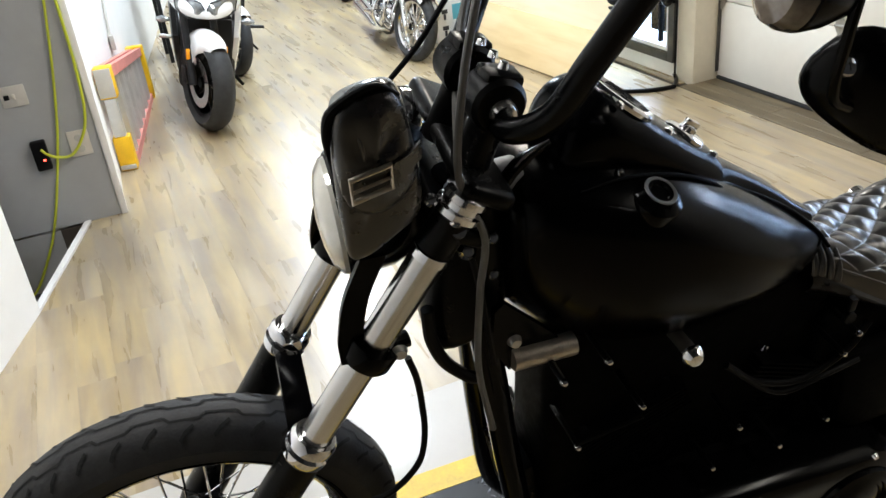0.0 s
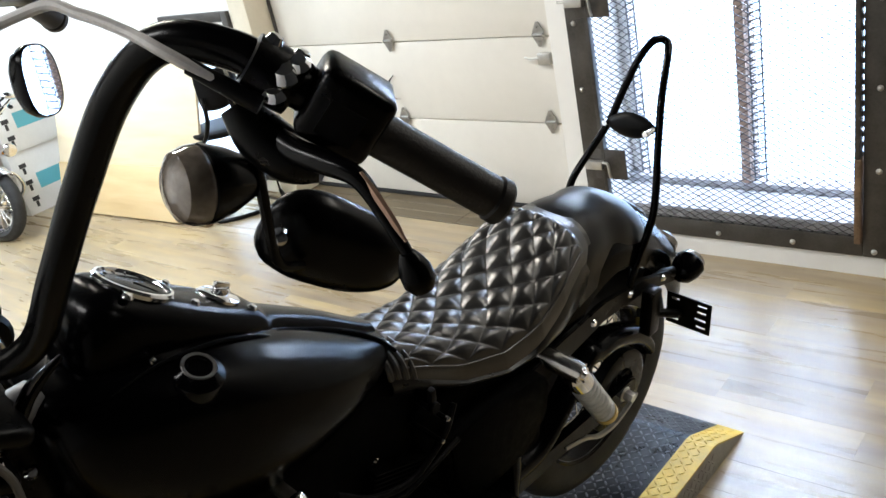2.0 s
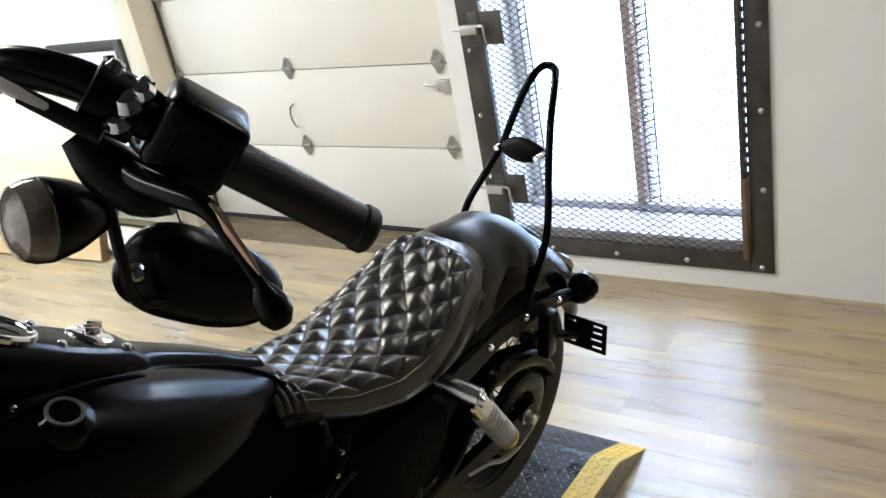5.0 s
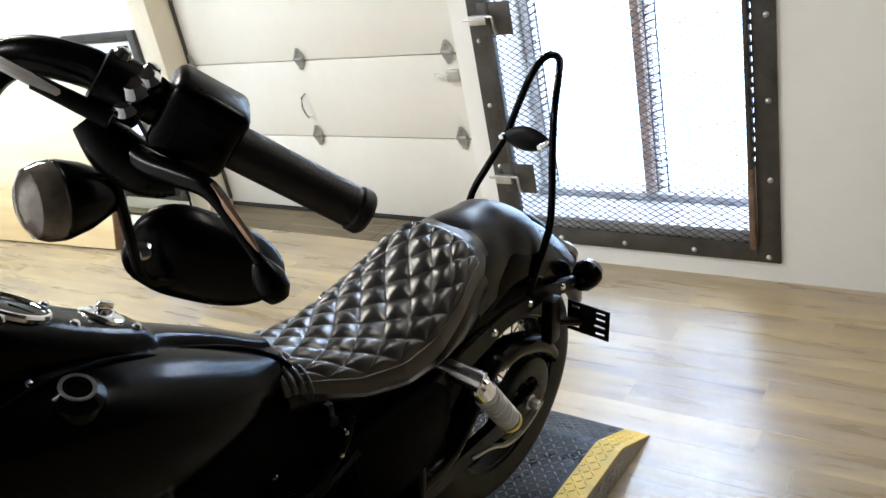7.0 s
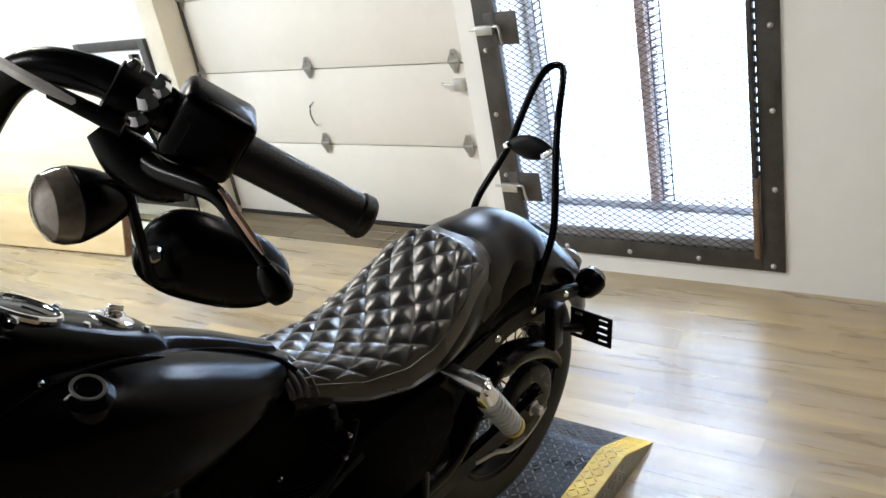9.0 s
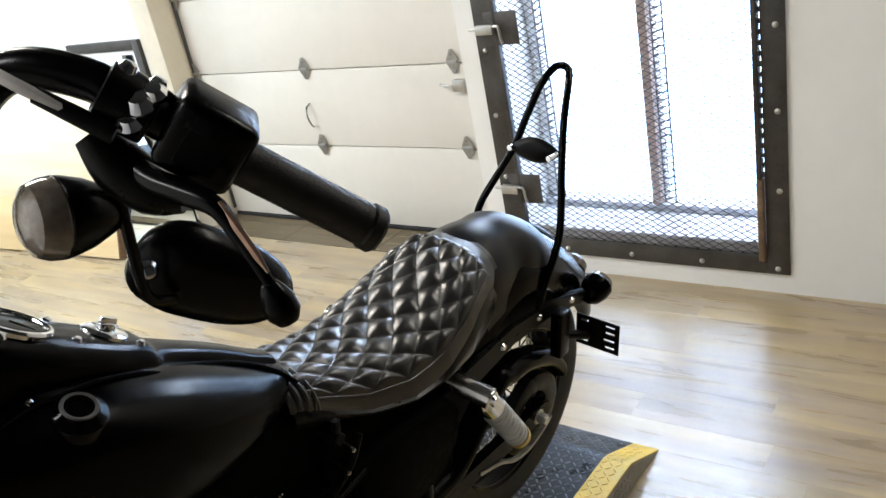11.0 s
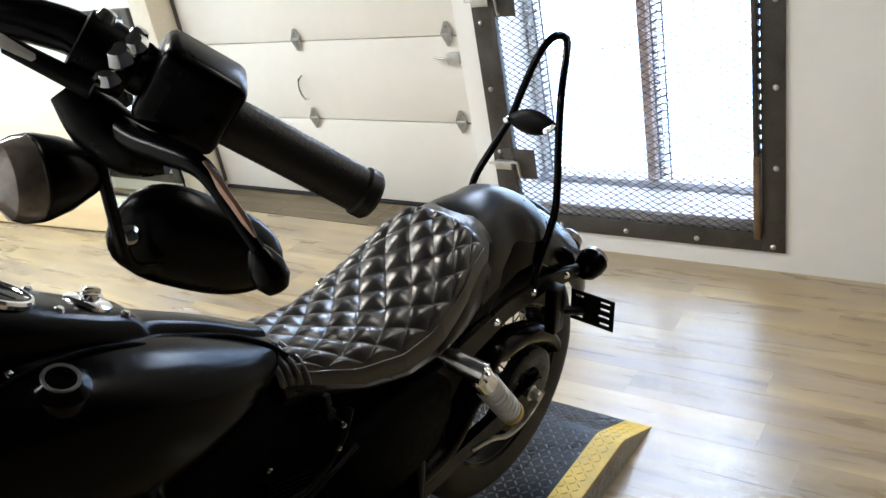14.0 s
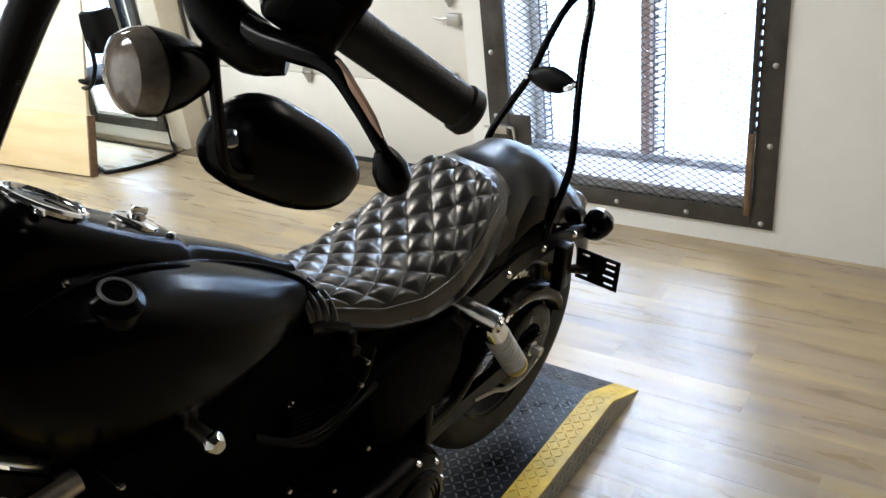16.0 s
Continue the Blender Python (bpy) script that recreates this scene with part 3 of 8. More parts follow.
lattice_strip(0.024, 0.075, "mullion_strip")
lattice_strip(-0.474, -0.434, "side_strip")
for x0, x1 in ((-0.475, -0.019), (0.022, 0.485)):
    pane = part("pane", bbox(x0, x1, 0.02, 0.026, 0.233, 1.998), GLASS, win, "clear window pane")
    pane.visible_shadow = False

win2 = thing("window_3", pose(-3.765, NORTH_W, 0), "low window with a dark metal frame in the white wall", "window", kind="structure")
for x0, x1, z0, z1 in ((-0.345, -0.29, 0.09, 1.118), (0.29, 0.345, 0.09, 1.118), (-0.289, 0.289, 0.09, 0.145), (-0.289, 0.289, 1.063, 1.118)):
    part("window_frame", bbox(x0, x1, -0.03, -0.002, z0, z1, 0.003), STEEL_DK, win2)
for x0, x1, z0, z1 in ((-0.287, -0.262, 0.147, 1.061), (0.262, 0.287, 0.147, 1.061), (-0.26, 0.26, 0.147, 0.172), (-0.26, 0.26, 1.036, 1.061)):
    part("window_bead", bbox(x0, x1, -0.02, 0.03, z0, z1, 0.003), TRIM, win2)
part("window_sash", bbox(0.13, 0.155, 0.02, 0.05, 0.173, 1.035, 0.003), BLACKPL, win2)
pane = part("pane", bbox(-0.259, 0.259, 0.034, 0.04, 0.173, 1.035), GLASS, win2, "clear window pane")
pane.visible_shadow = False

# the bright overcast outside
for x0, x1, y in ((-1.9, 0.9, 5.6), (-5.6, -2.5, 5.6)):
    bk = bmesh.new()
    bk.faces.new([bk.verts.new(p) for p in ((x0, y, -0.6), (x1, y, -0.6), (x1, y, 2.6), (x0, y, 2.6))])
    solid("backdrop", bk, SKYCARD, "bright overcast daylight outside the window", "backdrop", "structure", smooth=None)

# ceiling tube lights ----------------------------------------------------------
WARM, COOL, NEUTRAL = (1.0, 0.94, 0.84), (0.77, 0.89, 1.0), (0.95, 0.95, 0.95)
for x, y, share, tone in ((-0.95, 0.55, 0.31, NEUTRAL), (1.25, 3.25, 0.26, WARM), (-1.85, 2.2, 0.52, WARM), (-3.9, 2.0, 1.1, COOL), (-6.0, 2.5, 1.2, COOL), (-8.4, 2.8, 1.1, COOL)):
    lamp = thing("ceiling_light", pose(x, y, CEIL_Z), "white strip light with two fluorescent tubes", "ceiling light", "strip lights along the ceiling")
    part("housing", bbox(-0.62, 0.62, -0.09, 0.09, -0.06, -0.001, 0.008), TRIM, lamp)
    for dy in (-0.045, 0.045):
        part("tube", btube([(-0.6, dy, -0.08), (0.6, dy, -0.08)], 0.014, 8), TUBE, lamp, "glowing fluorescent tube")
    area_lamp("strip_light_glow", x, y, CEIL_Z - 0.11, 1.2, 0.16, LAMP_W * share, tone, (x, y + 0.001, 0))

# ---------------------------------------------------------------- lift platform under the bike
LIFT = pose(-0.133, 2.925, 0, 0, 0, -2.5)
lift = thing("motorcycle_lift", LIFT, "black tread plate motorcycle platform with yellow painted borders", "lift platform")
LW, LL, LH, RAMP = 0.79, 2.75, 0.082, 0.175


def lift_z(y):
    return LH * min(1.0, -y / RAMP)


def lift_sheet(x0, x1, y_from, y_to, dz=0.0):
    """A piece of the bent top sheet."""
    ys = [y for y in (0.0, -RAMP + 0.012, -RAMP - 0.012, -LL) if y_to < y < y_from]
    ys = [y_from, *ys, y_to]
    bm = bmesh.new()
    loft(bm, [[(x0, y, lift_z(y) + dz), (x1, y, lift_z(y) + dz), (x1, y, lift_z(y) - 0.004), (x0, y, lift_z(y) - 0.004)] for y in ys])
    return bm


part("top_plate", lift_sheet(-LW + 0.08, -0.08, -0.001, -LL), DIAMOND, lift, "black tread plate top", None)
part("border", lift_sheet(-0.0795, 0.0, -0.001, -LL, 0.001), YELLOW, lift, "yellow painted border", None)
part("border", lift_sheet(-LW, -LW + 0.0795, -0.001, -LL, 0.001), YELLOW, lift, "yellow painted border", None)
for x in (-0.006, -LW):
    sd = bmesh.new()
    prism(sd, [(0.0, 0.0), (-RAMP, LH - 0.005), (-LL, LH - 0.005), (-LL, 0.0)], 0.006, Matrix(((0, 0, 1, x), (1, 0, 0, 0), (0, 1, 0, 0), (0, 0, 0, 1))))
    part("side_plate", sd, PLATESIDE, lift, "bare tread plate side", None)


def lozenges(x0, x1, y0, y1, step, place):
    """Raised tread bars, each a small tapered bar, turned this way and that."""
    bm = bmesh.new()
    ni, nj = int((x1 - x0) / step), int((y1 - y0) / step)
    for i in range(ni):
        for j in range(nj):
            cx, cy = x0 + (i + 0.5) * step, y0 + (j + 0.5) * step
            a = radians(45) if (i + j) % 2 else radians(-45)
            c, s_ = math.cos(a), math.sin(a)
            lo, hi = [], []
            for px, py in ((-0.0105, 0), (-0.005, -0.0027), (0.005, -0.0027), (0.0105, 0), (0.005, 0.0027), (-0.005, 0.0027)):
                x, y = cx + c * px - s_ * py, cy + s_ * px + c * py
                lo.append(bm.verts.new(place(x, y, 0.0)))
                x, y = cx + 0.6 * (c * px - s_ * py), cy + 0.6 * (s_ * px + c * py)
                hi.append(bm.verts.new(place(x, y, 0.0016)))
            bm.faces.new(hi)
            for k in range(6):
                bm.faces.new((lo[k], lo[(k + 1) % 6], hi[(k + 1) % 6], hi[k]))
    return bm


top = lambda x, y, d: (x, y, lift_z(y) + d + 0.0002)
tagged(part("tread_relief", lozenges(-LW + 0.085, -0.083, -1.5, -0.008, 0.0205, top), TREADBAR, lift, "raised tread bars", None), kind="stuff")
tagged(part("tread_relief", lozenges(-0.078, -0.002, -1.5, -0.008, 0.0205, lambda x, y, d: top(x, y, d + 0.001)), YELLOW, lift, "yellow raised tread bars", None), kind="stuff")
tagged(part("tread_relief", lozenges(0.006, LH - 0.006, -1.5, -RAMP, 0.0205, lambda x, y, d: (0.0002 + d, y, x)), PLATESIDE, lift, "raised tread bars on the side", None), kind="stuff")
solid("side_extension", bbox(-1.38, -0.99, 0.6, 2.05, 0.0, 0.02, 0.004), material("pale_sheet", (0.46, 0.44, 0.41), 0.35, var=0.03), "pale flat sheet beside the lift", "sheet")

# ---------------------------------------------------------------- the black motorcycle
# bike axes: s ahead of the rear axle, u to the rider's left, h up, leaning on its stand
BIKE = Matrix(((-0.08716, 0.97789, 0.19008, -0.3869), (-0.99619, -0.08555, -0.01663, 2.4680), (0, -0.19081, 0.98163, 0.1301), (0, 0, 0, 1)))
bike = thing("motorcycle", BIKE, "satin black cruiser motorcycle with tall bars and quilted seat", "motorcycle")
FA, FUP = Vector((0.998, -0.062, 0.012)).normalized(), Vector((-0.008, 0.063, 0.998)).normalized()
FL = FUP.cross(FA).normalized()
FORK = Matrix(((FA.x, FL.x, FUP.x, 1.662), (FA.y, FL.y, FUP.y, -0.095), (FA.z, FL.z, FUP.z, 0.416), (0, 0, 0, 1)))


def ff(f, l, h):
    """A place in the steered front end, from the front axle."""
    return FORK @ Vector((f, l, h))


def wheel(parent, name, m, radius, width, rim_r, spokes, groove_seed):
    """Tyre, laced rim, hub and single spokes, turned round the axle m (z along the axle)."""
    hub_ob = part(name, blathe([(0.0, -0.055), (0.02, -0.055), (0.05, -0.05), (0.05, -0.04), (0.026, -0.03), (0.024, 0.03), (0.05, 0.04), (0.05, 0.05), (0.02, 0.055), (0.0, 0.055)], m, 24), BLACKMETAL, parent, "black wheel hub")
    w = width / 2
    prof = [(rim_r - 0.004, -w * 0.72), (rim_r + 0.02, -w * 0.86), (rim_r + 0.045, -w), (radius - 0.035, -w * 0.93), (radius - 0.014, -w * 0.72), (radius - 0.003, -w * 0.36),
            (radius, 0), (radius - 0.003, w * 0.36), (radius - 0.014, w * 0.72), (radius - 0.035, w * 0.93), (rim_r + 0.045, w), (rim_r + 0.02, w * 0.86), (rim_r - 0.004, w * 0.72), (rim_r - 0.012, 0)]
    tyre = part("tyre", blathe(prof, m, 72, True), RUBBER, hub_ob, "black rubber tyre with a worn tread")
    rw = w * 0.74
    part("rim", blathe([(rim_r - 0.002, -rw), (rim_r + 0.006, -rw - 0.004), (rim_r + 0.008, -rw + 0.004), (rim_r - 0.012, -rw * 0.6), (rim_r - 0.02, 0), (rim_r - 0.012, rw * 0.6), (rim_r + 0.008, rw - 0.004), (rim_r + 0.006, rw + 0.004),
                        (rim_r - 0.002, rw), (rim_r - 0.02, rw * 0.55), (rim_r - 0.03, 0), (rim_r - 0.02, -rw * 0.55)], m, 64, True), BLACKGLOSS, hub_ob, "black laced rim")
    for i in range(spokes):
        side = 1 if i % 2 else -1
        a = math.tau * i / spokes
        b = a + (0.42 if (i // 2) % 2 else -0.42)
        p = m @ Vector((0.047 * math.cos(b), 0.047 * math.sin(b), 0.044 * side))
        q = m @ Vector(((rim_r - 0.016) * math.cos(a), (rim_r - 0.016) * math.sin(a), 0.008 * side))
        part("spoke", btube([p, q], 0.0021, 6), CHROME, hub_ob, "", None)
    return hub_ob, tyre


# grooves as thin strips just off the tread's crown, coloured dark for their shade
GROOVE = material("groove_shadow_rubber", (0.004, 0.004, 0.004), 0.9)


def grooves(parent, m, radius, width, count):
    w = width / 2
    surf = lambda a, z: m @ Vector(((radius - 0.016 * (abs(z) / (w * 0.78)) ** 2.3 + 0.0006) * math.cos(a), (radius - 0.016 * (abs(z) / (w * 0.78)) ** 2.3 + 0.0006) * math.sin(a), z))
    bm = bmesh.new()

    def strip(pts, half):
        prev = None
        for (a, z), (a2, z2) in zip(pts, pts[1:] + [(2 * pts[-1][0] - pts[-2][0], 2 * pts[-1][1] - pts[-2][1])]):
            d = Vector(((a2 - a) * radius, z2 - z)).normalized()
            nrm = Vector((-d.y, d.x)) * half
            ring = [bm.verts.new(surf(a + nrm.x / radius, z + nrm.y)), bm.verts.new(surf(a - nrm.x / radius, z - nrm.y))]
            if prev:
                bm.faces.new((prev[0], prev[1], ring[1], ring[0]))
            prev = ring

    for i in range(count):
        a = math.tau * i / count
        st = math.tau / count
        for sgn, ph in ((1, 0.0), (-1, 0.5)):
            base = a + ph * st
            strip([(base, 0.008 * sgn), (base + st * 0.42, 0.008 * sgn), (base + st * 0.52, 0.016 * sgn), (base + st * 0.92, 0.016 * sgn), (base + st, 0.008 * sgn)], 0.0022)
            strip([(base + st * 0.1, 0.021 * sgn), (base + st * 0.22, 0.030 * sgn), (base + st * 0.32, 0.040 * sgn)], 0.0026)
            strip([(base + st * 0.6, 0.025 * sgn), (base + st * 0.72, 0.033 * sgn), (base + st * 0.8, 0.042 * sgn)], 0.0026)
    tagged(part("groove_shade", bm, GROOVE, parent, "", None), kind="stuff")


FW = FORK @ Matrix.Rotation(radians(-90), 4, "X")
hubf, tyref = wheel(bike, "front_wheel", FW, 0.33, 0.10, 0.243, 40, 1)
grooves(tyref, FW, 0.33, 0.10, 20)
RW = Matrix.Translation((0.012, 0, 0.325)) @ Matrix.Rotation(radians(-90), 4, "X")
hubr, tyrer = wheel(bike, "rear_wheel", RW, 0.308, 0.13, 0.205, 40, 2)
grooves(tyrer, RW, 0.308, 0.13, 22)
# belt pulley, axle and swingarm
pul = bmesh.new()
lathe(pul, [(0.06, 0.0), (0.098, 0.0), (0.108, 0.004), (0.108, 0.03), (0.098, 0.034), (0.06, 0.03)], Matrix.Translation((0, 0.062, 0.325)) @ Matrix.Rotation(radians(-90), 4, "X"), 48, True)
for i in range(5):
    a = math.tau * i / 5
    tube(pul, [(0.03 * math.cos(a), 0.078, 0.325 + 0.03 * math.sin(a)), (0.09 * math.cos(a + 0.3), 0.078, 0.325 + 0.09 * math.sin(a + 0.3))], 0.011, 8)
part("belt_pulley", pul, BLACKMETAL, hubr, "black drive pulley")
axle = bmesh.new()
disc(axle, (0, 0.10, 0.325), (0, 1, 0), 0.02, 0.012, 20)
lathe(axle, [(0, 0.034), (0.012, 0.034), (0.0145, 0.03), (0.0145, 0.012), (0, 0.012)], axis_frame((0, 0.1, 0.325), (0, 1, 0)), 6)
part("axle_nut", axle, ALLOY, hubr, "steel axle nut")
for sd in (1, -1):
    arm = bmesh.new()
    u = 0.098 * sd
    loft(arm, [[(s, u + w, h + z) for w, z in ((-0.012, -a), (0.012, -a), (0.012, a), (-0.012, a))] for s, h, a in ((-0.05, 0.325, 0.018), (-0.03, 0.325, 0.03), (0.05, 0.327, 0.03), (0.25, 0.345, 0.026), (0.5, 0.36, 0.03))])
    bmesh.ops.bevel(arm, geom=list(arm.edges), offset=0.004, segments=2, affect="EDGES")
    part("swingarm", arm, BLACKGLOSS, bike, "gloss black swingarm")
# belt guard curling over the pulley
gd = bmesh.new()
guard_line = spline([(a, b, 0) for a, b in ((-0.119, 0.385), (-0.112, 0.417), (-0.075, 0.462), (-0.024, 0.498), (0.049, 0.528), (0.106, 0.533), (0.158, 0.535), (0.30, 0.41), (0.42, 0.40))], 5)
rings = []
for k, p in enumerate(guard_line):
    f = min(1.0, 0.35 + k * 0.16)
    rings.append([(p.x, 0.083 + 0.034 * math.cos(a) * f, p.y - 0.016 + 0.029 * math.copysign(abs(math.sin(a)) ** 0.8, math.sin(a)) * f) for a in np.linspace(0, math.tau, 17)[:-1]])
loft(gd, rings)
part("belt_guard", gd, BLACKSATIN, bike, "satin black belt guard with a rounded end", smooth=60)
lowg = bmesh.new()
pts = spline([(0.24, 0.335, 0), (0.163, 0.306, 0), (0.104, 0.268, 0), (0.041, 0.256, 0), (-0.012, 0.268, 0), (-0.055, 0.29, 0)], 5)
loft(lowg, [[(p.x, 0.104, p.y + 0.005), (p.x, 0.113, p.y + 0.004), (p.x, 0.114, p.y - 0.004), (p.x, 0.104, p.y - 0.005)] for p in pts])
part("debris_guard", lowg, GALV_DK, bike, "dull metal debris guard under the pulley")

# shocks ----------------------------------------------------------------------
for sd in (1, -1):
    u = 0.155 * sd
    a, b = Vector((0.298, u, 0.628)), Vector((0.155, u, 0.405))
    d = (b - a).normalized()
    sh = part("shock_absorber", btube([a + d * 0.02, a + d * 0.17], 0.017, 14), ALLOY, bike, "chrome coil-over rear shock", )
    top_cup = bmesh.new()
    tube(top_cup, [a + d * 0.015, a + d * 0.03, a + d * 0.075, a + d * 0.08], [0.016, 0.027, 0.027, 0.02], 20)
    part("upper_cover", top_cup, CHROME, sh, "chrome upper cover")
    eye = bmesh.new()
    tube(eye, [(0.318, u - 0.07 * sd, 0.648), (0.3, u + 0.028 * sd, 0.63)], 0.0225, 18)
    part("upper_mount", eye, POLISHED, sh, "polished mounting sleeve")
    nutb = bmesh.new()
    lathe(nutb, [(0, 0.013), (0.009, 0.012), (0.012, 0.005), (0.017, 0.004), (0.017, 0), (0, 0)], axis_frame((0.3, u + 0.028 * sd, 0.63), (0, sd, -0.15)), 16)
    part("mount_bolt", nutb, CHROME, sh, "domed bolt")
    coil = []
    side = d.orthogonal().normalized()
    upv = d.cross(side)
    for i in range(8 * 14 + 1):
        k = i / (8 * 14)
        an = k * 8 * math.tau
        coil.append(a + d * (0.085 + k * 0.165) + 0.0235 * (math.cos(an) * side + math.sin(an) * upv))
    part("spring", btube(coil, 0.005, 8), SPRING, sh, "silver coil spring")
    foot = bmesh.new()
    tube(foot, [a + d * 0.25, a + d * 0.262, b - d * 0.005, b + d * 0.012], [0.027, 0.028, 0.022, 0.016], 18)
    part("lower_cup", foot, BRASSY, sh, "yellowed zinc lower cup")

# fender, struts, taillight ------------------------------------------------------
def arc_ring(s, h, ns, nh, half, drop, n=13):
    """A cross-section of a fender: over the top and down both sides, with thickness."""
    out = []
    for k in range(n):
        a = math.pi * k / (n - 1)
        u = half * math.cos(a)
        dpt = -drop * (1 - math.sin(a) ** 0.75)
        out.append((s + ns * dpt, u, h + nh * dpt))
    inner = []
    for k in range(n):
        a = math.pi * (n - 1 - k) / (n - 1)
        u = (half - 0.004) * math.cos(a)
        dpt = -drop * (1 - math.sin(a) ** 0.75) - 0.004
        inner.append((s + ns * dpt, u, h + nh * dpt))
    return out + inner


fend = bmesh.new()
path_f = [(0.30, 0.70, 60), (0.22, 0.765, 75), (0.14, 0.808, 90), (0.04, 0.824, 98), (-0.06, 0.790, 114), (-0.15, 0.728, 125), (-0.235, 0.650, 136), (-0.30, 0.578, 146), (-0.335, 0.515, 158), (-0.35, 0.455, 165)]
rings = []
for s, h, ang in path_f:
    n = Vector((math.cos(radians(ang)), math.sin(radians(ang))))
    half = float(np.interp(s, [-0.35, -0.2, 0.0, 0.3], [0.082, 0.1, 0.108, 0.104]))
    rings.append(arc_ring(s, h, n.x, n.y, half, 0.115))
loft(fend, smooth_rings(rings, 5))
fender = part("rear_fender", fend, BLACKGLOSS, bike, "gloss black bobbed rear fender", smooth=50)
ridge = bmesh.new()
pts = spline([(-0.02, 0, 0.806), (-0.06, 0, 0.792), (-0.15, 0, 0.730), (-0.235, 0, 0.652), (-0.30, 0, 0.580), (-0.33, 0, 0.525)], 6)
tube(ridge, pts, [0.002, 0.008, 0.010, 0.010, 0.008, 0.002], 10)
part("fender_ridge", ridge, BLACKGLOSS, fender)
for sd in (1, -1):
    st = bmesh.new()
    loft(st, [[(s, sd * (0.103 + w), h + z) for w, z in ((0, -t), (0.012, -t), (0.012, t), (0, t))] for s, h, t in ((0.42, 0.60, 0.035), (0.28, 0.625, 0.032), (0.12, 0.64, 0.026), (-0.04, 0.62, 0.02), (-0.17, 0.575, 0.016), (-0.2, 0.56, 0.012))])
    bmesh.ops.bevel(st, geom=list(st.edges), offset=0.003, segments=2, affect="EDGES")
    strut = part("fender_strut", st, BLACKMETAL, bike, "black fender strut")
    for s, h in ((0.16, 0.636), (0.02, 0.63), (-0.12, 0.598)):
        bl = bmesh.new()
        lathe(bl, [(0, 0.006), (0.006, 0.005), (0.009, 0), (0, 0)], axis_frame((s, sd * 0.115, h), (0, sd, 0)), 12)
        part("strut_bolt", bl, CHROME, strut, "chrome bolt")
tl = bmesh.new()
lathe(tl, [(0, 0.03), (0.02, 0.028), (0.034, 0.018), (0.038, 0.0), (0, 0)], axis_frame((-0.322, 0, 0.545), (-0.85, 0, 0.45)), 24)
part("taillight", tl, LENS_SMOKE, bike, "small smoked taillight")

# sissy bar ---------------------------------------------------------------------
sis = bmesh.new()
left = [(0.02, 0.108, 0.63), (0.0, 0.11, 0.688), (-0.046, 0.108, 0.752), (-0.07, 0.105, 0.797), (-0.097, 0.09, 0.865), (-0.111, 0.08, 0.897), (-0.144, 0.06, 0.96), (-0.172, 0.045, 1.012), (-0.22, 0.024, 1.07), (-0.244, 0.01, 1.092)]
right = [(-0.243, -0.004, 1.101), (-0.222, -0.016, 1.098), (-0.19, -0.028, 1.066), (-0.16, -0.045, 0.997), (-0.14, -0.06, 0.935), (-0.106, -0.085, 0.868), (-0.07, -0.1, 0.818), (-0.052, -0.106, 0.776), (-0.01, -0.108, 0.69), (0.02, -0.108, 0.63)]
tube(sis, left + right, 0.0085, 12, 6)
sissy = part("sissy_bar", sis, BLACKGLOSS, bike, "tall narrow black sissy bar")
padm = Matrix.Translation((-0.122, -0.002, 0.941)) @ Matrix.Rotation(radians(6), 4, "X")
pd = bmesh.new()
lathe(pd, [(0, 0.017), (0.6, 0.014), (0.9, 0.006), (1.0, 0), (0.9, -0.006), (0.6, -0.012), (0, -0.014)], None, 32)
for v in pd.verts:
    x, y, z = v.co
    r = (x * x + y * y) ** 0.5
    v.co = padm @ Vector((z - 0.012, x * 0.062, y * 0.03 * (1 - 0.35 * min(1, abs(x)) ** 2)))
part("pad", pd, BLACKPL, sissy, "small pointed black back pad")
for u in (0.055, -0.06):
    bl = bmesh.new()
    disc(bl, (-0.128 + u * 0.2, u, 0.941 + u * 0.1), (-1, 0, 0.1), 0.007, 0.012, 12)
    disc(bl, (-0.128 + u * 0.2, u, 0.941 + u * 0.1), (1, 0, 0.1), 0.007, 0.022, 12)
    part("pad_bolt", bl, CHROME, sissy, "bright pad bolt")

# rear signals and plate bracket ---------------------------------------------------
for sd in (1, -1):
    sg = btube([(-0.10, 0.09 * sd, 0.6), (-0.165, 0.105 * sd, 0.585), (-0.205, 0.118 * sd, 0.575)], [0.016, 0.012, 0.014], 12, 4)
    stalk = part("rear_signal", sg, BLACKMETAL, bike, "black bullet turn signal")
    bd = bmesh.new()
    ax = axis_frame((-0.2, 0.125 * sd, 0.577), (-1, 0.0, 0.28)) @ Matrix.Scale(1.1, 4)
    lathe(bd, [(0, -0.024), (0.012, -0.022), (0.025, -0.01), (0.032, 0.01), (0.033, 0.028), (0.03, 0.032)], ax, 24)
    part("signal_body", bd, BLACKGLOSS, stalk)
    ln = bmesh.new()
    lathe(ln, [(0.03, 0.031), (0.027, 0.042), (0.014, 0.05), (0, 0.052)], ax, 24)
    part("signal_lens", ln, LENS_SMOKE, stalk, "smoky signal lens")
PM = Matrix.Translation((-0.075, 0.155, 0.59)) @ Matrix(((-1, 0, 0, 0), (0, 0, 1, 0), (0, 1, 0, 0), (0, 0, 0, 1)))
brk = bmesh.new()
box(brk, -0.06, -0.02, 0.118, 0.15, 0.5, 0.62, 0.006)
tube(brk, [(-0.03, 0.11, 0.55), (-0.07, 0.14, 0.54), (-0.118, 0.165, 0.52)], 0.011, 10, 3)
bracket = part("plate_bracket", brk, BLACKMETAL, bike, "black side-mounted plate bracket")


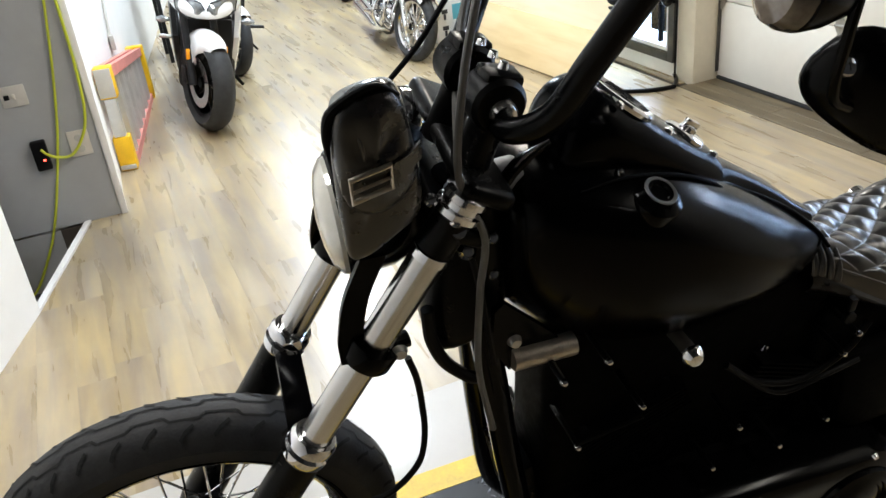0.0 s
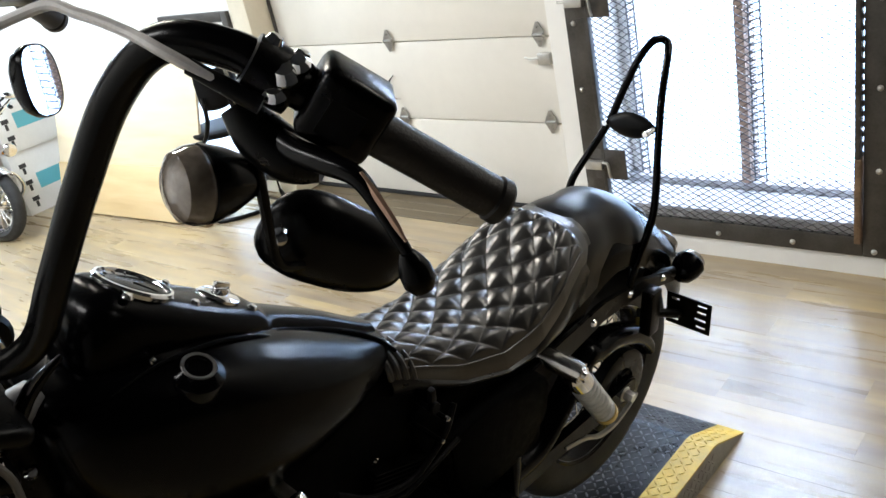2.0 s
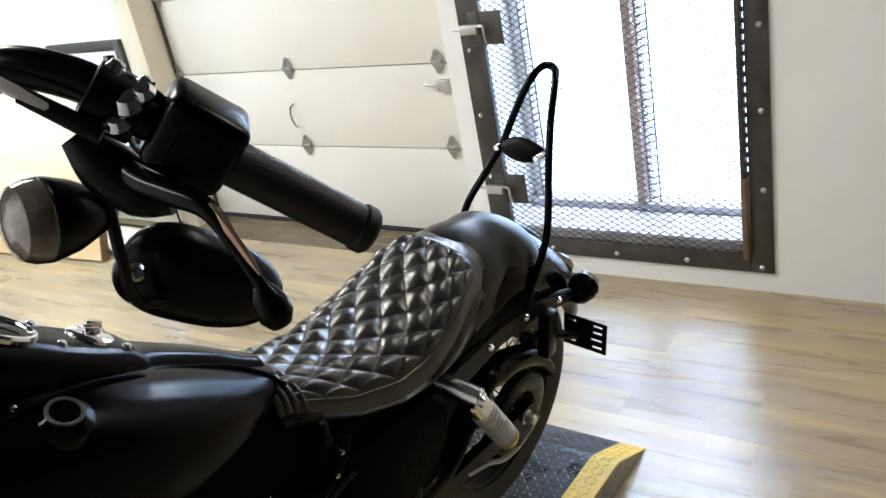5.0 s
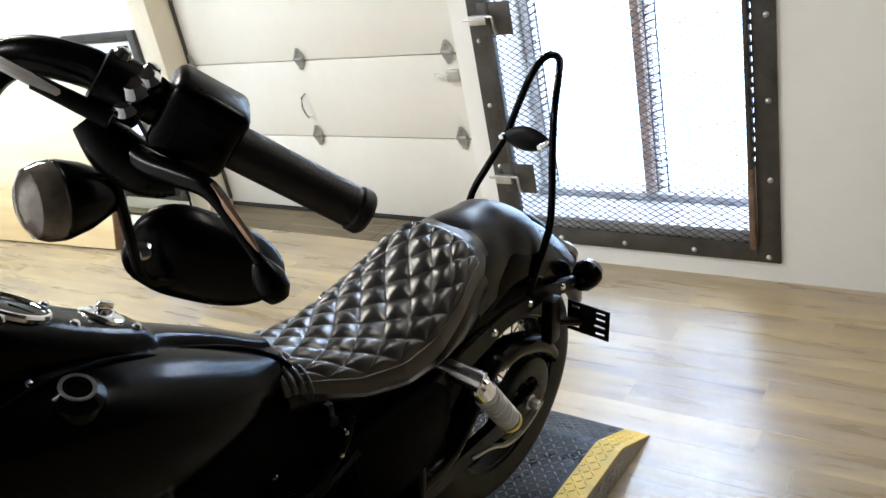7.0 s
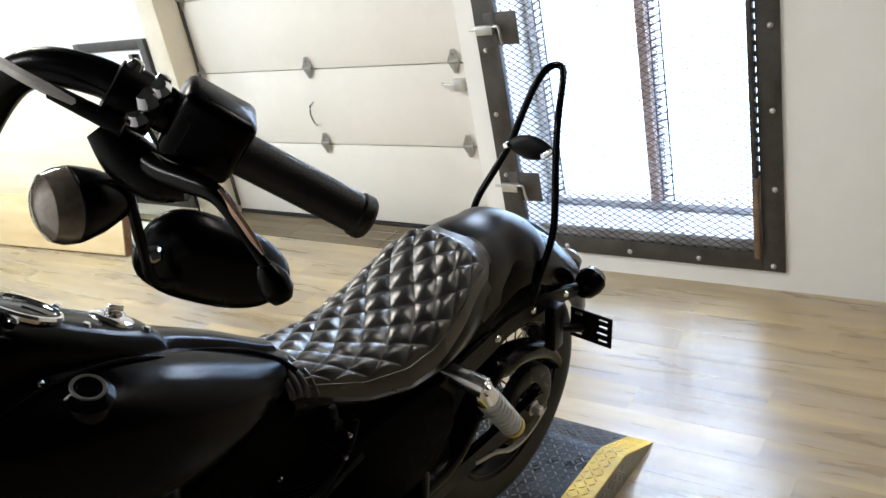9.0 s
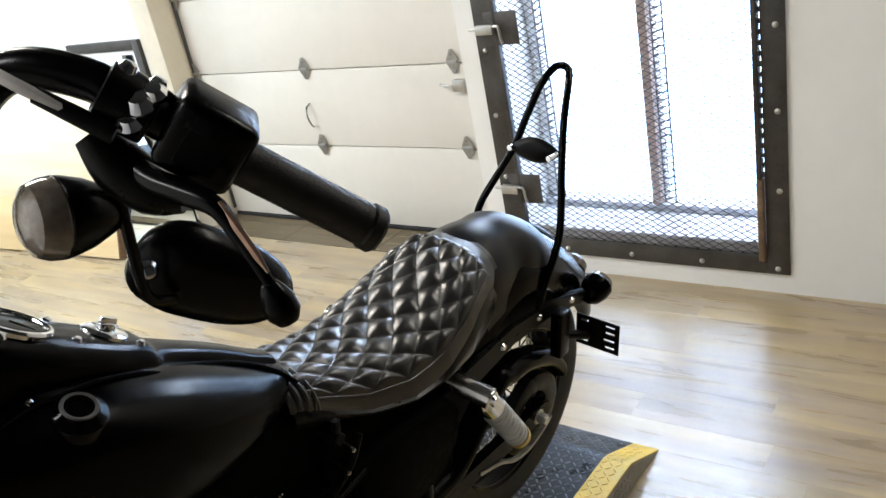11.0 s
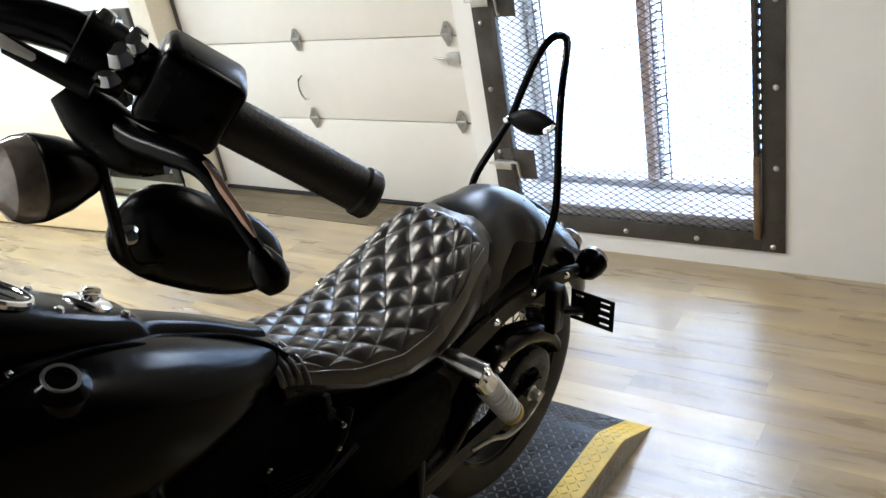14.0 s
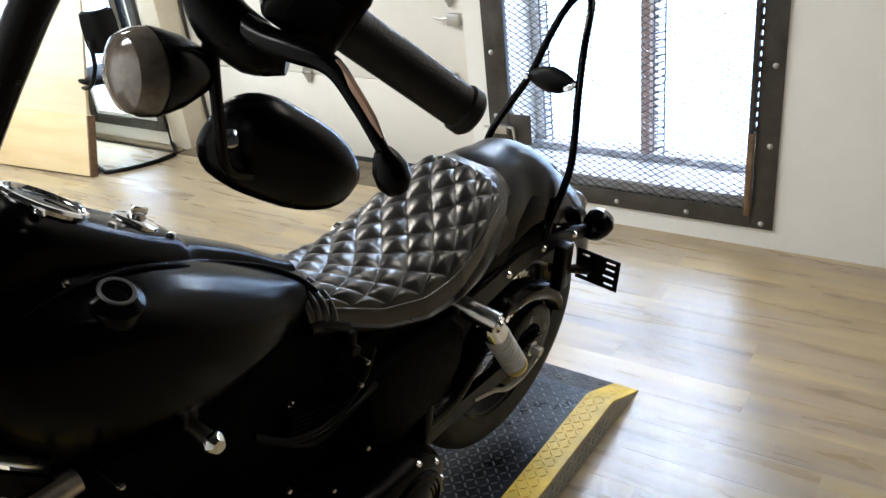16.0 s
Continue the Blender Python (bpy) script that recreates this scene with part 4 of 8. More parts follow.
def slotted_plate(w, h, t, slots):
    """A rounded plate with slots cut through."""
    xs = sorted({0.0, w, *[v for q in slots for v in q[:2]]})
    zs = sorted({0.0, h, *[v for q in slots for v in q[2:]]})
    bm = bmesh.new()
    vs = {}

    def v(i, j, k):
        if (i, j, k) not in vs:
            vs[i, j, k] = bm.verts.new((xs[i], zs[j], k * t))
        return vs[i, j, k]

    full = lambda i, j: 0 <= i < len(xs) - 1 and 0 <= j < len(zs) - 1 and not any(q[0] <= xs[i] < q[1] and q[2] <= zs[j] < q[3] for q in slots)
    for i in range(len(xs) - 1):
        for j in range(len(zs) - 1):
            if not full(i, j):
                continue
            bm.faces.new((v(i, j, 0), v(i, j + 1, 0), v(i + 1, j + 1, 0), v(i + 1, j, 0)))
            bm.faces.new((v(i, j, 1), v(i + 1, j, 1), v(i + 1, j + 1, 1), v(i, j + 1, 1)))
            for di, dj, e in ((-1, 0, ((i, j), (i, j + 1))), (1, 0, ((i + 1, j), (i + 1, j + 1))), (0, -1, ((i, j), (i + 1, j))), (0, 1, ((i, j + 1), (i + 1, j + 1)))):
                if not full(i + di, j + dj):
                    (a, b), (c, d) = e
                    bm.faces.new((v(a, b, 0), v(c, d, 0), v(c, d, 1), v(a, b, 1)))
    return bm


pl = slotted_plate(0.105, 0.083, 0.003, [(0.012, 0.03, 0.01, 0.017), (0.012, 0.03, 0.066, 0.073), (0.068, 0.094, 0.03, 0.037), (0.072, 0.094, 0.01, 0.017), (0.072, 0.094, 0.05, 0.057), (0.072, 0.094, 0.068, 0.074)])
bmesh.ops.transform(pl, matrix=Matrix(((-0.15, 0.0, 1.0, -0.12), (0.98, -0.03, 0.1, 0.134), (-0.07, 1.0, 0.0, 0.488), (0, 0, 0, 1))), verts=pl.verts)
part("plate_carrier", pl, BLACKMETAL, bracket, "slotted black plate carrier", None)

# tank ---------------------------------------------------------------------------
def tank_ring(s, top, half, bot, wide, n=28):
    """A teardrop section: round shoulders, widest at the height 'wide', tucked in below."""
    out = []
    p = float(np.interp(s, [0.7, 0.85, 1.0], [0.74, 0.66, 0.57]))
    for k in range(n):
        a = math.tau * k / n
        c, d = math.cos(a), math.sin(a)
        u = half * math.copysign(abs(c) ** p, c)
        h = wide + (top - wide) * abs(d) ** p if d >= 0 else wide - (wide - bot) * abs(d) ** 1.1
        if d < 0:
            u *= 1 - 0.30 * abs(d) ** 1.5
        out.append((s, u, h))
    return out


SECT = [(1.19, 1.085, 0.03, 0.96, 1.035), (1.18, 1.10, 0.075, 0.90, 1.02), (1.15, 1.108, 0.108, 0.86, 1.0), (1.09, 1.105, 0.132, 0.805, 0.975), (1.02, 1.09, 0.146, 0.775, 0.945),
        (0.94, 1.06, 0.15, 0.758, 0.915), (0.86, 1.015, 0.142, 0.765, 0.89), (0.78, 0.962, 0.12, 0.785, 0.872), (0.71, 0.91, 0.088, 0.812, 0.862), (0.665, 0.88, 0.055, 0.835, 0.858), (0.65, 0.868, 0.03, 0.848, 0.858)]
tk = loft(bmesh.new(), smooth_rings([tank_ring(*q) for q in SECT], 5))
tank = part("fuel_tank", tk, TANKPAINT, bike, "satin black teardrop fuel tank", smooth=60)
cap = bmesh.new()
cm = axis_frame((1.010, 0.107, 1.068), (-0.2, 0.34, 0.92)) @ Matrix.Scale(0.78, 4)
lathe(cap, [(0, 0.013), (0.015, 0.013), (0.017, 0.017), (0.027, 0.018), (0.031, 0.015), (0.037, 0.010), (0.043, 0.004), (0.044, 0.0), (0.044, -0.03)], Matrix.Identity(4), 48)
for v in cap.verts:
    # finger scallops round the rim
    if 0.005 < v.co.z < 0.016 and v.co.xy.length > 0.028:
        f = 1 - 0.10 * (0.5 + 0.5 * math.cos(6 * math.atan2(v.co.y, v.co.x)))
        v.co.x, v.co.y = v.co.x * f, v.co.y * f
    v.co = cm @ v.co
fc = part("fuel_cap", cap, BLACKGLOSS, tank, "gloss black scalloped fuel cap with a grey ring")
part("cap_ring", blathe([(0.0215, 0.0172), (0.022, 0.0187), (0.0265, 0.0192), (0.0282, 0.0175)], cm, 36), STEEL_DK, fc, "thin grey ring")
screw = bmesh.new()
lathe(screw, [(0, 0.006), (0.004, 0.005), (0.006, 0), (0, 0)], axis_frame((1.045, 0.075, 1.094), (0.1, 0.2, 1)), 12)
part("tank_screw", screw, CHROME, tank, "bright round screw")
# black tube drawn where the gap under the console lies in shadow
trim_ = bmesh.new()
tube(trim_, [(1.11, 0.1, 1.098), (1.04, 0.086, 1.092), (0.96, 0.074, 1.068), (0.9, 0.066, 1.036), (0.872, 0.06, 1.014), (0.85, 0.046, 1.004), (0.78, 0.038, 0.962), (0.72, 0.038, 0.92), (0.68, 0.052, 0.885), (0.66, 0.066, 0.858)], [0.001, 0.003, 0.0035, 0.0035, 0.0035, 0.003], 8, 5)
part("console_gap_shade", trim_, WRINKLE, tank, "black strip drawn for the shadow gap under the console")
# console with the speedometer
def cons_ring(s, top, half, base, n=16):
    out = []
    for k in range(n + 1):
        a = math.pi * k / n
        c, d = math.cos(a), math.sin(a)
        out.append((s, half * math.copysign(abs(c) ** 0.55, c), base + (top - base) * d ** 0.45))
    return out


cr_ = [(1.125, 1.10, 0.03, 1.05), (1.118, 1.135, 0.05, 1.05), (1.10, 1.166, 0.062, 1.055), (1.075, 1.182, 0.066, 1.05), (1.045, 1.178, 0.067, 1.04), (1.0, 1.148, 0.066, 1.02), (0.955, 1.112, 0.064, 1.0), (0.91, 1.078, 0.059, 0.98), (0.865, 1.046, 0.048, 0.96), (0.855, 1.03, 0.043, 0.95),
       (0.82, 1.006, 0.036, 0.93), (0.75, 0.958, 0.032, 0.88), (0.69, 0.91, 0.028, 0.86), (0.66, 0.888, 0.022, 0.85)]
cons = loft(bmesh.new(), smooth_rings([cons_ring(*q) for q in cr_], 4))
console = part("console", cons, TANKPAINT, tank, "satin black tank console", smooth=50)
gm = axis_frame((1.012, 0.0, 1.149), (-0.60, 0.0, 0.80))
part("speedometer_bezel", blathe([(0.043, 0.0), (0.05, 0.0), (0.051, 0.005), (0.049, 0.0085), (0.0455, 0.009), (0.044, 0.006)], gm, 40, True), CHROME, tank, "chrome speedometer bezel")
part("speedometer_face", blathe([(0, 0.004), (0.0435, 0.004), (0.0435, 0.0), (0, 0.0)], gm, 40), GAUGE, tank, "pale speedometer face under glass")
gd_ = bmesh.new()
for i in range(11):
    a = radians(-130 + 26 * i)
    p = gm @ Vector((0.040 * math.sin(a), 0.040 * math.cos(a), 0.0048))
    q = gm @ Vector((0.034 * math.sin(a), 0.034 * math.cos(a), 0.0048))
    tube(gd_, [p, q], 0.0008, 4)
tube(gd_, [gm @ Vector((0, 0, 0.006)), gm @ Vector((-0.024, -0.02, 0.006))], [0.0018, 0.0006], 6)
box(gd_, -0.012, 0.012, -0.026, -0.014, 0.0042, 0.0052, 0, gm)
part("speedometer_marks", gd_, BLACKPL, tank, "dark marks and needle", None)
ig = bmesh.new()
im = axis_frame((0.905, 0.0, 1.074), (-0.55, 0, 0.83))
lathe(ig, [(0.03, -0.004), (0.03, 0.003), (0.026, 0.006), (0.012, 0.007), (0.012, 0.012), (0.0, 0.012)], im, 28)
box(ig, -0.004, 0.004, -0.012, 0.012, 0.012, 0.022, 0.002, im)
part("ignition_switch", ig, CHROME, tank, "chrome ignition switch")
for u, s, h in ((0.035, 0.955, 1.108), (-0.035, 0.955, 1.108), (0.03, 0.875, 1.052), (-0.03, 0.875, 1.052), (0.05, 1.04, 1.172)):
    bl = bmesh.new()
    lathe(bl, [(0, 0.005), (0.004, 0.0045), (0.0065, 0.001), (0.007, 0), (0, 0)], axis_frame((s, u, h), (-0.5, 0.2, 0.8)), 12)
    part("console_screw", bl, CHROME, console, "chrome screw")

# seat ------------------------------------------------------------------------------
# the quilted top: a relief of diamonds over the saddle, in a smooth leather border
def seat_top(s, k):
    """Height and side of the saddle at s, for k from -1 (right) to 1 (left)."""
    base = float(np.interp(s, [0.16, 0.20, 0.25, 0.31, 0.38, 0.46, 0.55, 0.62, 0.68], [0.852, 0.858, 0.848, 0.823, 0.806, 0.797, 0.810, 0.836, 0.858]))
    half = float(np.interp(s, [0.16, 0.2, 0.28, 0.36, 0.46, 0.56, 0.64, 0.69], [0.098, 0.108, 0.128, 0.138, 0.133, 0.112, 0.090, 0.080]))
    drop = float(np.interp(s, [0.16, 0.25, 0.4, 0.55, 0.68], [0.075, 0.085, 0.095, 0.075, 0.05]))
    return base + 0.012 - drop * abs(k) ** 2.4, half * math.sin(k * math.pi / 2 * 0.98)


def quilt(s, k):
    """Diamond cushions: creases along two slanting families of seams."""
    if abs(k) > 0.8 or not 0.185 < s < 0.66:
        return 0.0
    wide = 0.0415
    arc = k * 0.135
    a = ((s * 0.58 + arc) / wide) % 1.0
    b = ((s * 0.58 - arc) / wide) % 1.0
    tri = min(1 - abs(2 * a - 1), 1 - abs(2 * b - 1))
    puff = abs(math.sin(math.pi * a) * math.sin(math.pi * b)) ** 0.5
    edge_ = min(1.0, (0.8 - abs(k)) / 0.05, (s - 0.185) / 0.015)
    return 0.0105 * (0.78 * puff + 0.22 * tri) * max(0.0, edge_)


seat_bm = bmesh.new()
NS, NK = 270, 156
grid = []
for i in range(NS + 1):
    s = 0.15 + (0.69 - 0.15) * i / NS
    row = []
    for j in range(NK + 1):
        k = -1 + 2 * j / NK
        h, u = seat_top(s, k)
        row.append(seat_bm.verts.new((s, u, h + quilt(s, k) * 1.0)))
    grid.append(row)
for a, b in zip(grid, grid[1:]):
    for j in range(NK):
        seat_bm.faces.new((a[j], a[j + 1], b[j + 1], b[j]))
seat = part("seat", seat_bm, LEATHER, bike, "black leather solo seat quilted in diamonds", smooth=80)
skirt = bmesh.new()
for sd in (1, -1):
    rows = []
    for i in range(91):
        s = 0.15 + (0.69 - 0.15) * i / 90
        h, u = seat_top(s, sd)
        low = sum(float(np.interp(s + o, [0.15, 0.25, 0.35, 0.5, 0.6, 0.69], [0.70, 0.69, 0.695, 0.715, 0.75, 0.79])) for o in (-0.06, -0.03, 0.0, 0.03, 0.06)) / 5
        rows.append([skirt.verts.new((s, u + sd * o, h + (low - h) * f)) for f, o in ((0, 0), (0.25, 0.006), (0.6, 0.004), (1, -0.006), (1, -0.03))])
    for a, b in zip(rows, rows[1:]):
        for j in range(4):
            skirt.faces.new((a[j], a[j + 1], b[j + 1], b[j]))
part("seat_skirt", skirt, TAIL_SKIN, seat, "smooth leather seat side", smooth=60)
hump = bmesh.new()
rings = []
for s, h, half in ((0.20, 0.855, 0.106), (0.16, 0.866, 0.107), (0.12, 0.868, 0.103), (0.07, 0.860, 0.097), (0.02, 0.853, 0.102), (-0.03, 0.828, 0.1), (-0.075, 0.795, 0.09), (-0.11, 0.755, 0.06)):
    rings.append([(s, half * math.cos(math.pi * k / 22), h - 0.16 + 0.16 * math.sin(math.pi * k / 22) ** 0.5) for k in range(23)])
loft(hump, smooth_rings(rings, 4))
part("seat_tail", hump, TAIL_SKIN, seat, "smooth leather tail of the seat", smooth=60)
piping = bmesh.new()
for sd in (1, -1):
    tube(piping, [(s, seat_top(s, sd * 0.82)[1], seat_top(s, sd * 0.82)[0] + 0.0015) for s in np.linspace(0.19, 0.655, 40)], 0.0022, 6)
part("seam", piping, LEATHER, seat, "stitched seam")
strap = bmesh.new()
for s0 in (0.646, 0.660, 0.675, 0.688):
    tube(strap, [(s0, seat_top(s0, k)[1], seat_top(s0, k)[0] + 0.001) for k in np.linspace(-0.99, 0.99, 25)], 0.0055, 8)
part("seat_nose", strap, LEATHER, seat, "ribbed leather seat nose")

# frame ----------------------------------------------------------------------------
frame_bm = bmesh.new()
for sd in (1, -1):
    tube(frame_bm, [(1.235, 0.028 * sd, 0.99), (1.203, 0.04 * sd, 0.80), (1.175, 0.07 * sd, 0.55), (1.13, 0.105 * sd, 0.30), (1.02, 0.115 * sd, 0.215), (0.75, 0.12 * sd, 0.2), (0.5, 0.12 * sd, 0.235), (0.44, 0.115 * sd, 0.4), (0.42, 0.105 * sd, 0.6)], 0.021, 12, 5)
tube(frame_bm, [(1.23, 0, 1.04), (1.0, 0, 0.95), (0.7, 0, 0.82), (0.42, 0, 0.66)], 0.03, 12, 4)
tube(frame_bm, [(1.255, 0, 0.94), (1.225, 0, 1.09)], 0.036, 16)
part("frame", frame_bm, BLACKGLOSS, bike, "gloss black tubular frame")
neck = bmesh.new()
loft(neck, smooth_rings([[(c + a * math.cos(t), 0.055 * f * math.copysign(abs(math.sin(t)) ** 0.6, math.sin(t)), h + k * math.cos(t)) for t in np.linspace(0, math.tau, 21)[:-1]] for h, c, a, f, k in ((0.845, 1.225, 0.03, 0.7, -0.02), (0.86, 1.228, 0.055, 0.95, -0.02), (0.93, 1.225, 0.06, 1.0, -0.015), (1.0, 1.215, 0.055, 0.95, 0.0), (1.06, 1.205, 0.04, 0.8, 0.0))], 3))
part("neck_cover", neck, BLACKMETAL, bike, "black steering neck cover", smooth=50)
reg = bmesh.new()
rm = Matrix.Translation((1.130, 0.0, 0.463)) @ Matrix.Rotation(radians(10), 4, "Y")
box(reg, -0.012, 0.02, -0.055, 0.055, -0.07, 0.07, 0.006, rm)
regulator = part("regulator", reg, BLACKMETAL, bike, "finned black regulator")
for i in range(9):
    part("fin", bbox(0.0201, 0.034, -0.052 + i * 0.0125, -0.047 + i * 0.0125, -0.067, 0.067, 0.0, rm), BLACKMETAL, regulator, "", None)

# engine: V-twin, primary cover, air cleaner, pipes --------------------------------------
eng = bmesh.new()
box(eng, 0.60, 1.05, -0.13, 0.13, 0.24, 0.46, 0.05, None, 4)
engine = part("engine", eng, WRINKLE, bike, "wrinkle black V-twin engine")
for ang, s0 in ((22, 0.90), (-23, 0.76)):
    cyl = bmesh.new()
    cm2 = Matrix.Translation((s0, 0.0, 0.43)) @ Matrix.Rotation(radians(ang), 4, "Y")
    lathe(cyl, [(0.0, 0.0), (0.055, 0.0), (0.055, 0.02)] + [p for i in range(9) for p in ((0.055, 0.024 + i * 0.016), (0.083, 0.026 + i * 0.016), (0.083, 0.030 + i * 0.016), (0.055, 0.032 + i * 0.016))] + [(0.055, 0.175), (0.0, 0.175)], cm2, 28)
    cy = part("cylinder", cyl, WRINKLE, engine, "finned black cylinder")
    hd = bmesh.new()
    box(hd, -0.085, 0.085, -0.09, 0.09, 0.176, 0.225, 0.02, cm2, 3)
    head_ob = part("cylinder_head", hd, WRINKLE, engine, "finned black cylinder head")
    for i in range(6):
        part("fin", bbox(-0.095, 0.095, -0.1, 0.1, 0.18 + i * 0.009, 0.1835 + i * 0.009, 0.0, cm2), WRINKLE, engine, "", None)
    rk = bmesh.new()
    box(rk, -0.08, 0.08, -0.07, 0.07, 0.23, 0.29, 0.022, cm2, 4)
    rb = part("rocker_box", rk, BLACKGLOSS, engine, "gloss black rocker box")
    for x in (-0.06, 0.06):
        for y in (-0.06, 0.06):
            bl = bmesh.new()
            lathe(bl, [(0, 0.012), (0.006, 0.011), (0.0075, 0), (0, 0)], cm2 @ Matrix.Translation((x * 1.25, y * 1.2, 0.232)), 10)
            part("cover_bolt", bl, CHROME, engine, "bright bolt")
prim = bmesh.new()
outline = []
for k in range(40):
    a = math.tau * k / 40
    c, d = math.cos(a), math.sin(a)
    ctr, r = ((0.95, 0.36), 0.125) if c > 0 else ((0.56, 0.345), 0.115)
    outline.append((ctr[0] + r * c, ctr[1] + r * d))
loft(prim, [[(x, u, z) for x, z in [(0.755 + (x - 0.755) * f, 0.35 + (z - 0.35) * f) for x, z in outline]] for u, f in ((0.10, 1.0), (0.165, 1.0), (0.185, 0.97), (0.195, 0.88), (0.197, 0.6))])
primary = part("primary_cover", prim, BLACKGLOSS, engine, "gloss black primary cover", smooth=40)
for k in range(0, 40, 4):
    x, z = outline[k]
    bl = bmesh.new()
    lathe(bl, [(0, 0.007), (0.005, 0.006), (0.007, 0), (0, 0)], axis_frame((0.755 + (x - 0.755) * 0.93, 0.188, 0.35 + (z - 0.35) * 0.93), (0, 1, 0)), 10)
    part("cover_bolt", bl, CHROME, primary, "bright cover bolt")
derby = bmesh.new()
dm = axis_frame((0.56, 0.196, 0.345), (0, 1, 0))
lathe(derby, [(0.082, 0.0), (0.08, 0.008), (0.07, 0.011), (0.068, 0.008), (0.06, 0.011), (0.058, 0.008), (0.05, 0.011), (0.048, 0.008), (0.04, 0.012), (0, 0.014)], dm, 40)
part("derby_cover", derby, BLACKGLOSS, primary, "ribbed round derby cover")
hornb = bmesh.new()
hm = axis_frame((0.935, 0.138, 0.80), (0.1, 1, 0.05)) @ Matrix.Scale(0.62, 4)
lathe(hornb, [(0, 0.03), (0.016, 0.028), (0.026, 0.018), (0.029, 0.004), (0.024, 0), (0, 0)], hm, 24)
part("petcock", hornb, CHROME, bike, "chrome fuel petcock knob")
tube_b = btube([(0.935, 0.05, 0.80), (0.935, 0.143, 0.802)], 0.011, 12)
part("petcock_body", tube_b, ALLOY, bike, "petcock body")
hose = bmesh.new()
tube(hose, [(0.86, 0.13, 0.74), (0.8, 0.14, 0.69), (0.72, 0.145, 0.67), (0.64, 0.14, 0.70), (0.6, 0.13, 0.74)], 0.006, 8, 5)
tube(hose, [(0.84, 0.135, 0.72), (0.76, 0.145, 0.655), (0.68, 0.145, 0.66), (0.6, 0.135, 0.66)], 0.005, 8, 5)
part("fuel_hose", hose, BLACKPL, bike, "black rubber hose")
side = bmesh.new()
rings = []
for u, f in ((0.10, 1.0), (0.125, 0.98), (0.135, 0.85)):
    rings.append([(0.47 + f * (x - 0.47), u, 0.56 + f * (z - 0.56)) for x, z in ((0.62, 0.66), (0.60, 0.50), (0.55, 0.455), (0.40, 0.46), (0.33, 0.52), (0.32, 0.60), (0.36, 0.645), (0.5, 0.67))])
loft(side, rings)
bmesh.ops.bevel(side, geom=list(side.edges), offset=0.006, segments=2, affect="EDGES")
part("side_cover", side, WRINKLE, bike, "gloss black battery side cover", smooth=50)
seatlock = bmesh.new()
disc(seatlock, (0.645, 0.12, 0.76), (0, 1, 0.1), 0.011, 0.014, 14)
box(seatlock, 0.64, 0.652, 0.12, 0.132, 0.775, 0.8, 0.002)
part("seat_latch", seatlock, BLACKPL, bike, "small black latch")
for sd in (1, -1):
    peg = bmesh.new()
    tube(peg, [(1.0, 0.14 * sd, 0.27), (1.02, 0.22 * sd, 0.275)], 0.011, 10)
    tube(peg, [(1.02, 0.21 * sd, 0.275), (1.02, 0.32 * sd, 0.28)], 0.018, 14)
    part("footpeg", peg, BLACKMETAL, bike, "black ribbed footpeg")
stand = btube([(0.82, 0.12, 0.24), (0.80, 0.2, 0.14), (0.76, 0.30, 0.035)], [0.014, 0.012, 0.011], 10, 4)
part("sidestand", stand, BLACKMETAL, bike, "black sidestand, down")
shift = btube([(0.72, 0.21, 0.28), (0.88, 0.215, 0.262), (1.08, 0.22, 0.25)], 0.006, 8)
part("shift_rod", shift, BLACKMETAL, bike, "thin shift rod")
rp = btube([(0.34, -0.20, 0.70), (0.34, -0.12, 0.69)], 0.02, 14)
part("far_shock_sleeve", rp, POLISHED, bike, "polished sleeve end")
ex = bmesh.new()
for o, hh in ((0, 0.36), (0.0, 0.25)):
    tube(ex, [(0.95, -0.13, 0.5), (0.98, -0.19, 0.40), (0.8, -0.2, hh - 0.04), (0.4, -0.2, hh), (-0.2, -0.2, hh + 0.02)], [0.022, 0.024, 0.03, 0.04, 0.04], 16, 5)
part("exhaust", ex, BLACKMETAL, bike, "black exhaust pipes")

# black filler blocks added to darken the gap under the tank; brackets, bright bolt heads
filler_bm = bmesh.new()
box(filler_bm, 0.62, 1.12, -0.075, 0.075, 0.42, 0.83, 0.03, None, 3)
air = part("engine_filler", filler_bm, WRINKLE, bike, "matt black filler block added behind the cylinders")
part("seat_filler", bbox(0.30, 0.655, -0.095, 0.095, 0.36, 0.73, 0.02, None, 3), WRINKLE, bike, "matt black filler block added under the seat")
cpl = bmesh.new()
prism(cpl, [(1.214, 0.931), (1.201, 0.943), (1.121, 0.856), (1.119, 0.831), (1.193, 0.819), (1.217, 0.865)], 0.012, Matrix(((1, 0, 0, 0), (0, 0, 1, 0.078), (0, 1, 0, 0), (0, 0, 0, 1))))
coil_ob = part("coil_bracket", cpl, BLACKSATIN, bike, "black coil bracket")
bent = bmesh.new()
tube(bent, [(1.292, 0.05, 0.93), (1.291, 0.05, 0.9), (1.288, 0.05, 0.872), (1.273, 0.05, 0.829), (1.249, 0.05, 0.796), (1.228, 0.05, 0.778), (1.2, 0.045, 0.77)], 0.0095, 10, 5)
part("breather_hose", bent, BLACKPL, bike, "thick black bent hose")
part("coil_tube", btube([(1.19, 0.092, 0.840), (1.098, 0.092, 0.838)], 0.017, 16), BUCKLE, coil_ob, "bright coil tube")
part("bracket_bolt", blathe([(0, 0.009), (0.007, 0.008), (0.0105, 0), (0, 0)], axis_frame((1.186, 0.09, 0.872), (0, 1, 0)), 14), ALLOY, coil_ob, "round bolt head")
